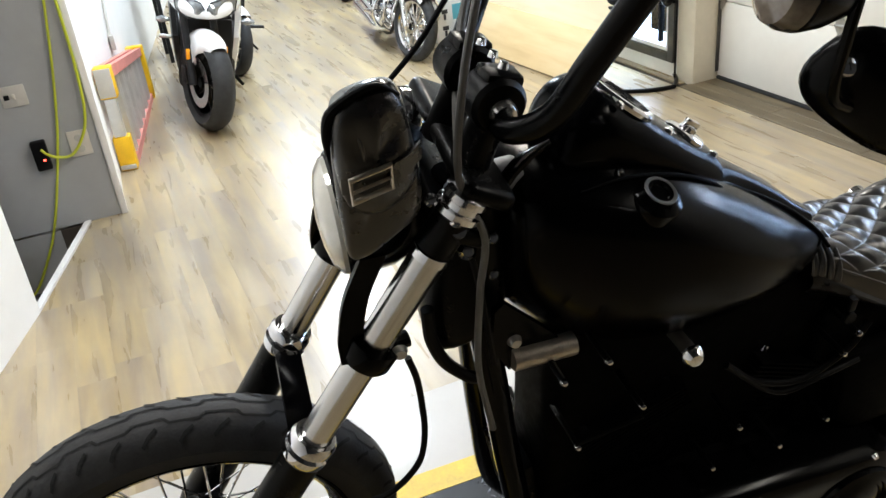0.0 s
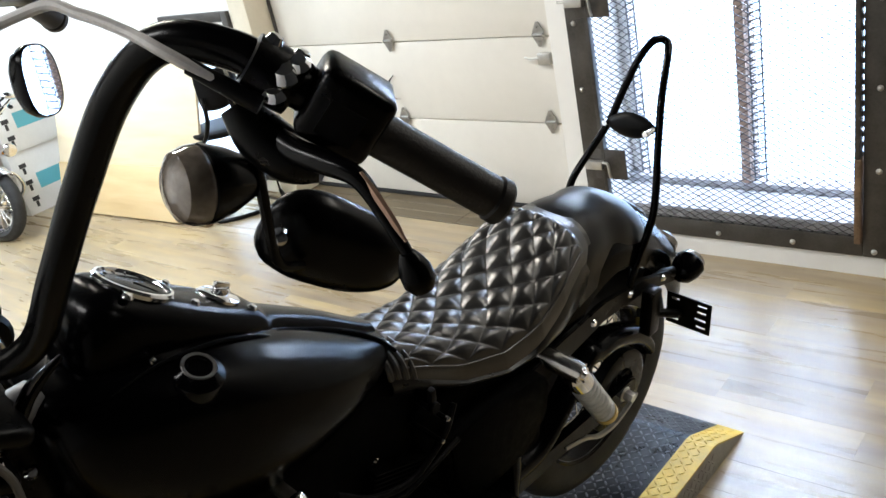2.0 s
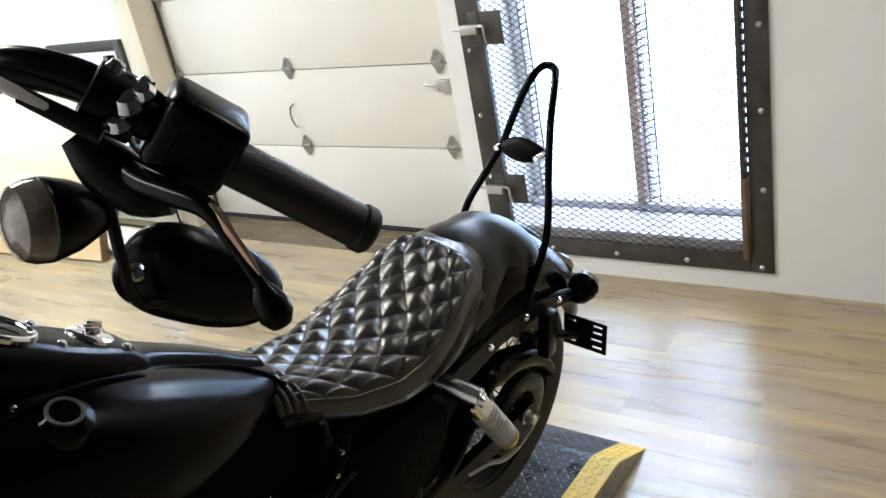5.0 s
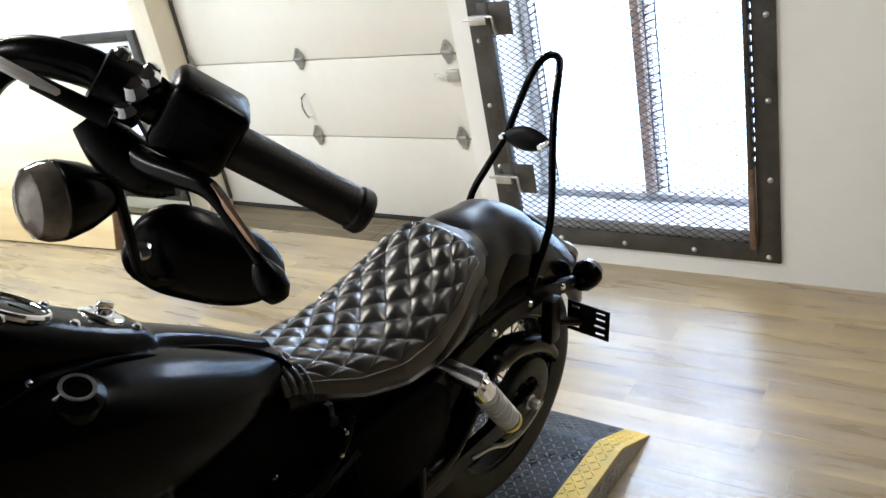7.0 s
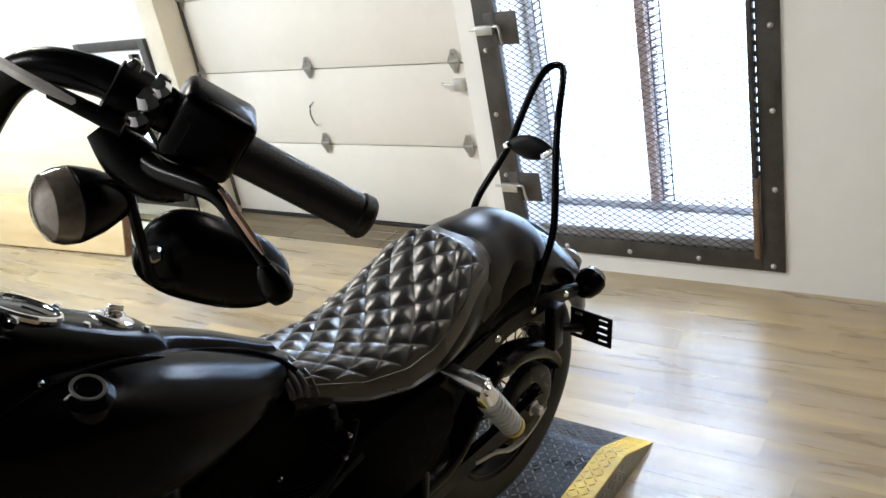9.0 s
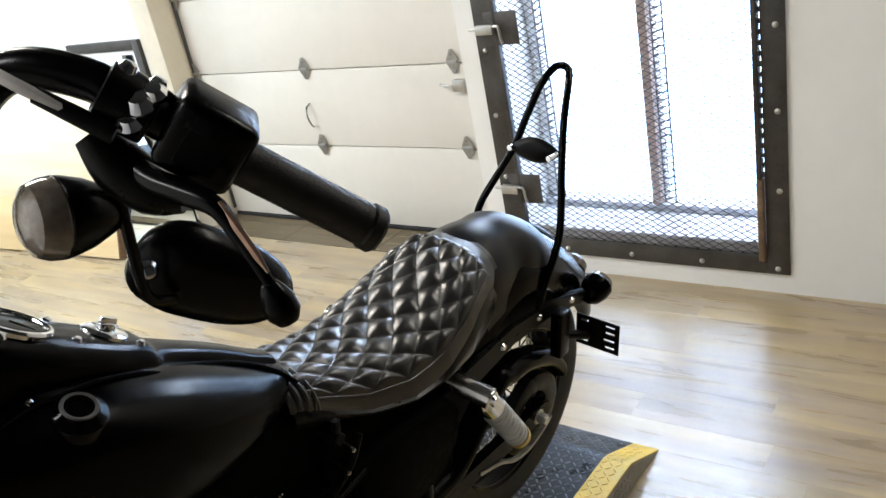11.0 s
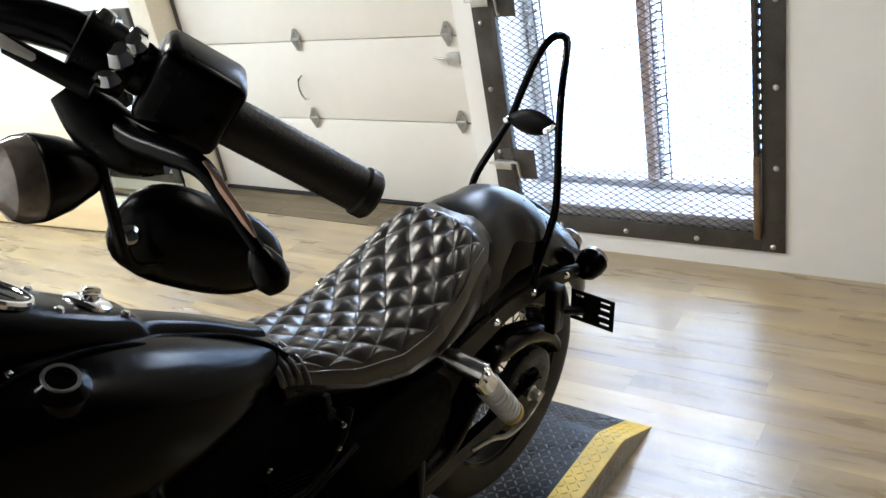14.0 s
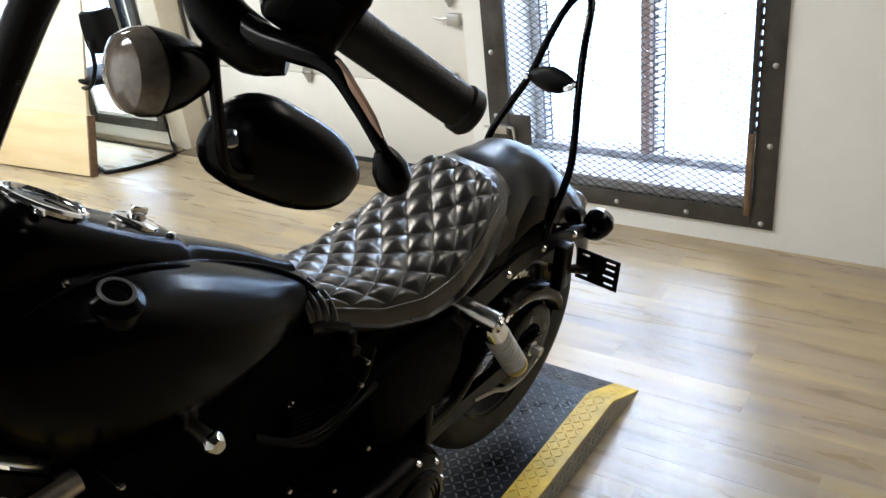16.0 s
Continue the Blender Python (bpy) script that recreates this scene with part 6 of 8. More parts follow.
tube(cab3, [(0.985, -0.30, 1.48), (1.07, -0.21, 1.46), (1.12, -0.14, 1.37), (1.232, -0.088, 1.242), (1.298, -0.13, 1.13), (1.31, -0.12, 1.02)], 0.0037, 10, 8)
part("brake_line", cab3, BLACKPL, bike, "black brake line")
hc = bmesh.new()
lathe(hc, [(0, 0.03), (0.02, 0.028), (0.034, 0.018), (0.038, 0.0), (0.03, -0.02), (0, -0.025)], axis_frame((1.262, -0.13, 1.115), (0.2, 0.3, 0.9)), 24)
part("fork_nut", hc, CHROME, bike, "domed chrome cap")
for p, r in (((1.246, 0.079, 1.035), 0.012), ((1.2, 0.05, 0.962), 0.009), ((1.205, 0.06, 1.03), 0.009), ((1.265, 0.1, 1.10), 0.009), ((1.29, 0.085, 1.125), 0.008), ((1.225, 0.075, 0.985), 0.007), ((1.3, 0.06, 1.145), 0.008)):
    part("clamp_bolt", blathe([(0, r * 0.8), (r * 0.6, r * 0.65), (r, 0), (0, 0)], axis_frame(p, (0.1, 0.8, 0.5)), 16), CHROME, bike, "chrome bolt head")
lockb = bmesh.new()
tube(lockb, [(1.285, 0.07, 1.085), (1.262, 0.075, 1.075), (1.235, 0.07, 1.068)], [0.012, 0.019, 0.02, 0.017], 16, 4)
lk_ob = part("fork_lock", lockb, ALLOY, bike, "bright alloy fork lock housing")
part("lock_barrel", blathe([(0, 0.01), (0.009, 0.01), (0.011, 0.006), (0.011, 0)], axis_frame((1.262, 0.092, 1.08), (0.1, 0.85, 0.5)), 16), CHROME, lk_ob, "chrome lock barrel")
nk = bmesh.new()
tube(nk, [(1.225, 0.03, 1.085), (1.19, 0.035, 1.098), (1.165, 0.03, 1.10)], [0.022, 0.024, 0.02], 16, 3)
part("neck_gusset", nk, GREYCAST, bike, "grey metal neck gusset")
sp_ = bmesh.new()
tube(sp_, [(1.2, 0.062, 1.085), (1.19, 0.062, 1.112), (1.168, 0.06, 1.133), (1.132, 0.056, 1.147)], [0.004, 0.009, 0.009, 0.003], 10, 5)
neck_trim = part("neck_trim", sp_, BLACKGLOSS, bike, "curved black trim with a bright edge")
part("bright_edge", btube([(1.197, 0.067, 1.094), (1.186, 0.066, 1.121), (1.166, 0.063, 1.141), (1.134, 0.058, 1.151)], [0.001, 0.0032, 0.0032, 0.001], 8, 5), CHROME, neck_trim, "bright edge")
wire = bmesh.new()
tube(wire, [(1.24, 0.03, 1.16), (1.255, 0.06, 1.1), (1.245, 0.08, 1.04), (1.23, 0.085, 0.96), (1.215, 0.09, 0.84)], 0.0045, 8, 6)
part("wiring_loom", wire, BLACKPL, bike, "black wiring loom")

# ---------------------------------------------------------------- the showroom round the bike
WHITEPAINT = material("white_fairing_paint", (0.82, 0.82, 0.83), 0.18, 0.0, coat=0.7, var=0.02, scale=6)
DARKPLASTIC = material("dark_grey_plastic", (0.007, 0.007, 0.008), 0.45, var=0.3, scale=20, spec=0.25)
SCREEN = material("smoked_screen", (0.008, 0.007, 0.009), 0.06, spec=0.25)
LAMPGLASS = material("reflector_lamp", (0.26, 0.27, 0.28), 0.14, 0.4, var=0.6, scale=25, coat=1.0)
ORANGE = material("orange_reflector", (0.85, 0.32, 0.01), 0.25, coat=0.6)
REDLAMP = material("red_lamp", (0.35, 0.006, 0.01), 0.2, coat=0.6)
REDPAINT = material("orange_red_plastic", (0.72, 0.10, 0.02), 0.45, var=0.15, scale=12)
BLUEPL = material("blue_bin_plastic", (0.02, 0.16, 0.62), 0.4, var=0.15, scale=10)
DKBLUE = material("dark_blue_paint", (0.01, 0.02, 0.12), 0.2, coat=0.6)
TOOLBOARD = material("dark_tool_board", (0.06, 0.055, 0.055), 0.7, var=0.3, scale=6)
CARTON = material("white_carton", (0.78, 0.78, 0.77), 0.6, var=0.05, scale=6)
CARTON_INK = material("carton_print_black", (0.03, 0.03, 0.035), 0.5)
CARTON_BLUE = material("carton_print_blue", (0.12, 0.45, 0.55), 0.5)
LADDER_RED = material("red_fibreglass", (0.66, 0.24, 0.2), 0.5, var=0.12, scale=14)
LADDER_YEL = material("yellow_ladder_plastic", (0.85, 0.50, 0.01), 0.45, var=0.1, scale=14)
ALU = material("ladder_aluminium", (0.66, 0.65, 0.63), 0.42, 0.6, var=0.08, scale=20)
CORD = material("yellow_green_cord", (0.52, 0.56, 0.03), 0.45)
SOCKET = material("aged_socket_plate", (0.50, 0.47, 0.42), 0.45, var=0.08, scale=20)
SOCKET_PALE = material("cream_socket_plate", (0.60, 0.55, 0.48), 0.4, var=0.05, scale=20)
LED_RED = glow("red_pilot_light", (1.0, 0.05, 0.03), 6.0)
RUSTPOST = material("oxide_red_post", (0.30, 0.10, 0.07), 0.6, var=0.25, scale=12)
BROWNWOOD = material("stained_timber", (0.16, 0.09, 0.05), 0.55, var=0.35, scale=6, stretch=(1, 6, 6))

# plywood panel leaning back on props: an upper sheet and a lower board standing proud of it
PA, PB = Vector((-4.98, 3.36)), Vector((-3.49, 3.472))
pd_ = (PB - PA).normalized()
PM = Matrix(((pd_.x, -pd_.y, 0, PA.x), (pd_.y, pd_.x, 0, PA.y), (0, 0, 1, 0.0088), (0, 0, 0, 1))) @ Matrix.Rotation(radians(-16.7), 4, "X")
plen = (PB - PA).length
ply = thing("plywood_partition", PM, "pale plywood panel leaning back, with a golden lower board", "partition")
part("upper_sheet", bbox(0, plen - 0.012, 0.0, 0.018, 0.3305, 0.935, 0.0015), PLY, ply, "pale plywood sheet")
part("lower_board", bbox(0.0, plen, -0.012, 0.03, 0.0, 0.33, 0.002), PLY_GOLD, ply, "golden plywood lower board")
for x in (0.2, 0.7):
    part("prop", btube([(x, 0.03, 0.85), (x, 0.268, 0.1)], 0.018, 4), PLY, ply, "pine prop", None)
part("edge_strip", bbox(plen + 0.0005, plen + 0.012, -0.014, 0.034, 0.0, 0.33, 0.001), BROWNWOOD, ply, "darker edge strip")
box_ = thing("control_box", pose(-3.40, 3.958, 0.62), "small black control box beside the low window", "control box")
part("case", bbox(-0.055, 0.055, -0.03, 0.012, -0.09, 0.09, 0.006), BLACKPL, box_)
part("cover", bbox(-0.045, 0.045, -0.036, -0.0305, -0.08, 0.08, 0.004), DARKPLASTIC, box_, "dark front cover")
part("lead", btube([(0.03, -0.01, -0.09), (0.035, -0.012, -0.2), (0.03, -0.01, -0.35), (0.035, -0.012, -0.6)], 0.006, 8, 4), BLACKPL, box_, "hanging black lead")

# sled chair behind the partition
chair = thing("sled_chair", pose(-3.53, 3.80, 0, 0, 0, 150), "black chair with a tubular sled base beside the window", "chair")
cs_ = bmesh.new()
loft(cs_, smooth_rings([[(x * 0.2 * f, 0.19 * f * y, z) for x, y in [(math.cos(a), math.sin(a)) for a in np.linspace(0, math.tau, 25)[:-1]]] for z, f in ((0.47, 0.8), (0.48, 0.97), (0.50, 1.0), (0.515, 0.9), (0.52, 0.5))], 2))
part("seat", cs_, BLACKPL, chair, "padded black seat")
cb_ = bmesh.new()
loft(cb_, [[(-0.2 - 0.06 * (z - 0.62) + 0.05 * abs(y / 0.2) ** 2 + t, y * w, z) for y in np.linspace(-0.2, 0.2, 9) for t in (0,)] + [(-0.175 - 0.06 * (z - 0.62) + 0.05 * abs(y / 0.2) ** 2, y * w, z) for y in np.linspace(0.2, -0.2, 9) for t in (0,)] for z, w in ((0.64, 0.32), (0.65, 0.42), (0.69, 0.45), (0.80, 0.45), (0.85, 0.42), (0.86, 0.32))])
part("backrest", cb_, BLACKPL, chair, "padded black backrest")
for y in (-0.2, 0.2):
    part("side_tube", btube([(-0.19, y * 0.35, 0.72), (-0.21, y * 0.38, 0.64), (-0.215, y * 0.45, 0.57), (-0.15, y * 0.7, 0.47), (0.1, y * 1.1, 0.46), (0.18, y * 1.1, 0.43), (0.19, y * 1.1, 0.06), (0.15, y * 1.1, 0.014), (-0.05, y * 1.1, 0.012), (-0.2, y * 0.95, 0.012)], 0.0125, 10, 5), BLACKMETAL, chair, "bent black tube")
part("base_tube", btube([(-0.2, -0.19, 0.012), (-0.235, -0.1, 0.012), (-0.245, 0.0, 0.012), (-0.235, 0.1, 0.012), (-0.2, 0.19, 0.012)], 0.0125, 10, 4), BLACKMETAL, chair, "bent black base tube")
part("seat_rail", btube([(-0.02, -0.215, 0.455), (-0.02, 0.215, 0.455)], 0.012, 10), BLACKMETAL, chair)


# motorcycles ---------------------------------------------------------------
def stand_at(x, y, heading, lean=-11):
    return pose(x, y, 0) @ Matrix.Rotation(radians(heading), 4, "Z") @ Matrix.Rotation(radians(lean), 4, "X")


def plain_wheel(parent, name, m, R, W, rim, rim_mat, spokes, spoke_mat, label):
    """Tyre, rim and cast spokes round an axle m (z along the axle)."""
    w = W / 2
    hub_ob = part(name, blathe([(0, -0.05), (0.03, -0.05), (0.036, -0.03), (0.036, 0.03), (0.03, 0.05), (0, 0.05)], m, 16), spoke_mat, parent, label)
    part("tyre", blathe([(rim, -w * 0.7), (rim + 0.03, -w * 0.95), (R - 0.05, -w), (R - 0.02, -w * 0.75), (R - 0.004, -w * 0.36), (R, 0), (R - 0.004, w * 0.36), (R - 0.02, w * 0.75), (R - 0.05, w), (rim + 0.03, w * 0.95), (rim, w * 0.7)], m, 48, True), RUBBER, hub_ob, "black tyre")
    part("rim", blathe([(rim - 0.016, -w * 0.62), (rim + 0.004, -w * 0.74), (rim + 0.006, -w * 0.6), (rim + 0.006, w * 0.6), (rim + 0.004, w * 0.74), (rim - 0.016, w * 0.62), (rim - 0.024, 0)], m, 48, True), rim_mat, hub_ob)
    for i in range(spokes):
        a = math.tau * i / spokes
        p, q = m @ Vector((0.03 * math.cos(a), 0.03 * math.sin(a), 0)), m @ Vector(((rim - 0.012) * math.cos(a), (rim - 0.012) * math.sin(a), 0))
        part("spoke", btube([p, q], [0.014, 0.009] if spokes < 9 else [0.008, 0.006], 8), spoke_mat, hub_ob)
    return hub_ob


def rotor(parent, m, r, off):
    bm = bmesh.new()
    lathe(bm, [(r * 0.62, off), (r, off), (r, off + 0.005), (r * 0.62, off + 0.005)], m, 40, True)
    part("brake_disc", bm, POLISHED, parent, "steel brake disc")


def oval_loft(spec, n=20, p=0.8):
    """A lofted body along x from (x, centre height, half width, half height) sections."""
    rings = []
    for x, z, w, h in spec:
        ring = []
        for k in range(n):
            a = math.tau * k / n
            c, s = math.cos(a), math.sin(a)
            ring.append((x, w * math.copysign(abs(c) ** p, c), z + h * math.copysign(abs(s) ** p, s)))
        rings.append(ring)
    return loft(bmesh.new(), smooth_rings(rings, 4))


def side_mirror(parent, x, y, z, sd, mat):
    st = part("mirror_stem", btube([(x + 0.06, y * 0.45, z - 0.07), (x + 0.03, y * 0.75, z - 0.03), (x, y - sd * 0.03, z - 0.005)], 0.009, 8, 3), DARKPLASTIC, parent)
    bm = bmesh.new()
    lathe(bm, [(0, 0.045), (0.5, 0.04), (0.85, 0.022), (1.0, 0.0), (0.95, -0.01), (0, -0.012)], None, 20)
    for v in bm.verts:
        v.co = Vector((x + v.co.z, y + v.co.x * 0.075, z + v.co.y * 0.036 * (1 + 0.3 * v.co.x * sd)))
    part("mirror", bm, mat, parent, "rear-view mirror")


# white sport motorcycle
SB = stand_at(-4.70, 1.42, -9, -11)
sport = thing("sport_motorcycle", SB, "white faired sport motorcycle with twin headlights on its stand", "motorcycle")
fork_turn = Matrix.Translation((0.28, 0, 0.285)) @ Matrix.Rotation(radians(22), 4, "Z")
fwm = fork_turn @ Matrix.Rotation(radians(-90), 4, "X")
fwh = plain_wheel(sport, "front_wheel", fwm, 0.285, 0.135, 0.2, BLACKMETAL, 5, BLACKMETAL, "black cast wheel")
for off in (0.052, -0.057):
    rotor(fwh, fwm, 0.145, off)
for sd in (1, -1):
    w = 0.088 * sd
    lg = part("fork_leg", btube([fork_turn @ Vector((0.0, w, -0.01)), fork_turn @ Vector((-0.05, w, 0.14)), fork_turn @ Vector((-0.14, w, 0.42))], [0.026, 0.022, 0.022], 12), DARKPLASTIC, sport, "black fork leg")
    cl = bmesh.new()
    box(cl, -0.15, -0.075, 0.0, 0.035, -0.05, 0.05, 0.01, fork_turn @ Matrix.Translation((0.01, w - 0.018, 0.03)))
    part("brake_caliper", cl, DARKPLASTIC, lg)
    rf = bmesh.new()
    box(rf, 0.0, 0.012, -0.011, 0.011, -0.03, 0.03, 0.004, fork_turn @ Matrix.Translation((-0.005, w * 1.3, 0.17)))
    part("reflector", rf, ORANGE, lg, "orange side reflector")
fnd = bmesh.new()
rings = []
for ang in np.linspace(52, 138, 9):
    a = radians(ang)
    hw = float(np.interp(ang, [52, 70, 120, 138], [0.05, 0.08, 0.082, 0.06]))
    drop = float(np.interp(ang, [52, 70, 105, 138], [0.05, 0.10, 0.2, 0.06]))
    prof = [(hw * math.cos(b), 0.305 - drop * (1 - math.sin(b) ** 0.6)) for b in np.linspace(0, math.pi, 11)]
    prof += [(0.95 * hw * math.cos(b), 0.300 - drop * (1 - math.sin(b) ** 0.6)) for b in np.linspace(math.pi, 0, 11)]
    rings.append([fork_turn @ Vector((r * math.cos(a), l, r * math.sin(a))) for l, r in prof])
loft(fnd, rings)
part("front_fender", fnd, WHITEPAINT, sport, "white front fender", smooth=50)
part("fairing", oval_loft([(0.285, 0.668, 0.025, 0.015), (0.26, 0.68, 0.09, 0.04), (0.20, 0.70, 0.155, 0.062), (0.12, 0.715, 0.19, 0.078), (0.02, 0.725, 0.205, 0.085), (-0.1, 0.72, 0.18, 0.1), (-0.18, 0.70, 0.15, 0.1)], 28, 0.72), WHITEPAINT, sport, "white nose fairing", smooth=50)
for sd in (1, -1):
    hlx = bmesh.new()
    pts = [(0.014, 0.0), (0.03, 0.028), (0.085, 0.045), (0.14, 0.062), (0.168, 0.045), (0.158, -0.012), (0.11, -0.05), (0.045, -0.056), (0.018, -0.035)]
    loft(hlx, [[(x0 - 0.55 * y, sd * (0.085 + (y - 0.085) * f), 0.70 + z * f + (0.25 * (y - 0.08) if False else 0)) for y, z in pts] for x0, f in ((0.262, 1.15), (0.29, 1.0), (0.296, 0.5))])
    hob = part("headlight", hlx, LAMPGLASS, sport, "clear wedge headlight")
    bz = bmesh.new()
    tube(bz, [(0.288 - 0.55 * y, sd * (0.085 + (y - 0.085) * 1.08), 0.70 + z * 1.08) for y, z in pts], 0.004, 6, closed=True)
    part("headlight_trim", bz, DARKPLASTIC, hob)
    sf = bmesh.new()
    prof = [(0.02, 0.60), (0.06, 0.50), (-0.05, 0.36), (-0.2, 0.22), (-0.42, 0.2), (-0.5, 0.3), (-0.42, 0.5), (-0.3, 0.66), (-0.1, 0.70)]
    loft(sf, [[(x, sd * (u - 0.08 * (0.62 - z)), z) for x, z in [(-0.2 + (x + 0.2) * f, 0.45 + (z - 0.45) * f) for x, z in prof]] for u, f in ((0.17, 1.0), (0.2, 0.98), (0.21, 0.85))])
    part("side_fairing", sf, DARKPLASTIC if sd < 0 else WHITEPAINT, sport, "side fairing panel", smooth=40)
    side_mirror(sport, -0.02, 0.315 * sd, 0.985, sd, DARKPLASTIC if sd < 0 else WHITEPAINT)
    part("clip_on_bar", btube([(-0.13, 0.12 * sd, 0.86), (-0.17, 0.22 * sd, 0.865), (-0.24, 0.35 * sd, 0.85)], 0.013, 10), DARKPLASTIC, sport)
    part("turn_signal", btube([(0.08, 0.2 * sd, 0.60), (0.08, 0.245 * sd, 0.6), (0.08, 0.28 * sd, 0.6)], [0.01, 0.022, 0.012], 10), LAMPGLASS, sport)
    part("footpeg", btube([(-0.68, 0.16 * sd, 0.33), (-0.68, 0.30 * sd, 0.34)], 0.013, 8), ALLOY, sport)
for sd in (1, -1):
    ck = bmesh.new()
    loft(ck, [[(x, sd * y0, z0), (x - 0.02, sd * y1, z0 + 0.004), (x - 0.03, sd * y1, z1), (x - 0.005, sd * y0, z1 + 0.01)] for x, y0, y1, z0, z1 in ((0.2, 0.03, 0.07, 0.745, 0.765), (0.16, 0.085, 0.13, 0.77, 0.80), (0.1, 0.135, 0.175, 0.79, 0.82), (0.03, 0.165, 0.2, 0.80, 0.835), (-0.02, 0.185, 0.215, 0.805, 0.84))])
    part("cheek_panel", ck, WHITEPAINT, sport, "white fairing edge beside the screen", smooth=40)
scr = bmesh.new()
rows = []
for z, x, w in ((0.765, 0.155, 0.05), (0.80, 0.14, 0.115), (0.86, 0.09, 0.15), (0.94, 0.01, 0.15), (1.0, -0.06, 0.125), (1.04, -0.11, 0.085), (1.05, -0.125, 0.05)):
    rows.append([(x - 0.9 * w * (y * y) * 1.1, w * y, z) for y in np.linspace(-1, 1, 11)] + [(x - 0.005 - 0.9 * w * (y * y) * 1.1, w * y, z - 0.002) for y in np.linspace(1, -1, 11)])
loft(scr, smooth_rings(rows, 3))
part("windscreen", scr, SCREEN, sport, "smoked windscreen", smooth=60)
part("radiator", bbox(0.02, 0.05, -0.15, 0.15, 0.34, 0.6, 0.006), DARKPLASTIC, sport, "dark radiator")
part("engine", bbox(-0.55, -0.05, -0.17, 0.17, 0.14, 0.5, 0.05, seg=3), DARKPLASTIC, sport, "dark engine block")
part("fuel_tank", oval_loft([(-0.15, 0.74, 0.09, 0.05), (-0.2, 0.78, 0.13, 0.09), (-0.32, 0.79, 0.145, 0.10), (-0.45, 0.75, 0.12, 0.09), (-0.54, 0.70, 0.07, 0.05)]), WHITEPAINT, sport, "white fuel tank", smooth=60)
part("seat", oval_loft([(-0.5, 0.69, 0.09, 0.03), (-0.65, 0.67, 0.13, 0.035), (-0.82, 0.71, 0.12, 0.04), (-1.02, 0.77, 0.07, 0.03)]), BLACKPL, sport, "black seat", smooth=60)
part("tail_unit", oval_loft([(-0.7, 0.63, 0.11, 0.04), (-0.95, 0.70, 0.09, 0.045), (-1.15, 0.77, 0.045, 0.03)]), WHITEPAINT, sport, "white tail", smooth=60)
plain_wheel(sport, "rear_wheel", Matrix.Translation((-1.07, 0, 0.285)) @ Matrix.Rotation(radians(-90), 4, "X"), 0.285, 0.17, 0.2, BLACKMETAL, 5, BLACKMETAL, "black cast wheel")
part("swingarm", bbox(-1.1, -0.5, 0.09, 0.12, 0.26, 0.33, 0.01), ALLOY, sport)
part("swingarm", bbox(-1.1, -0.5, -0.12, -0.09, 0.26, 0.33, 0.01), ALLOY, sport)
part("exhaust", btube([(-0.5, -0.15, 0.2), (-0.75, -0.17, 0.26), (-1.1, -0.19, 0.4)], [0.03, 0.05, 0.045], 14), ALLOY, sport, "silver exhaust can")
part("sidestand", btube([(-0.5, 0.12, 0.2), (-0.55, 0.24, 0.052)], 0.012, 8), BLACKMETAL, sport)


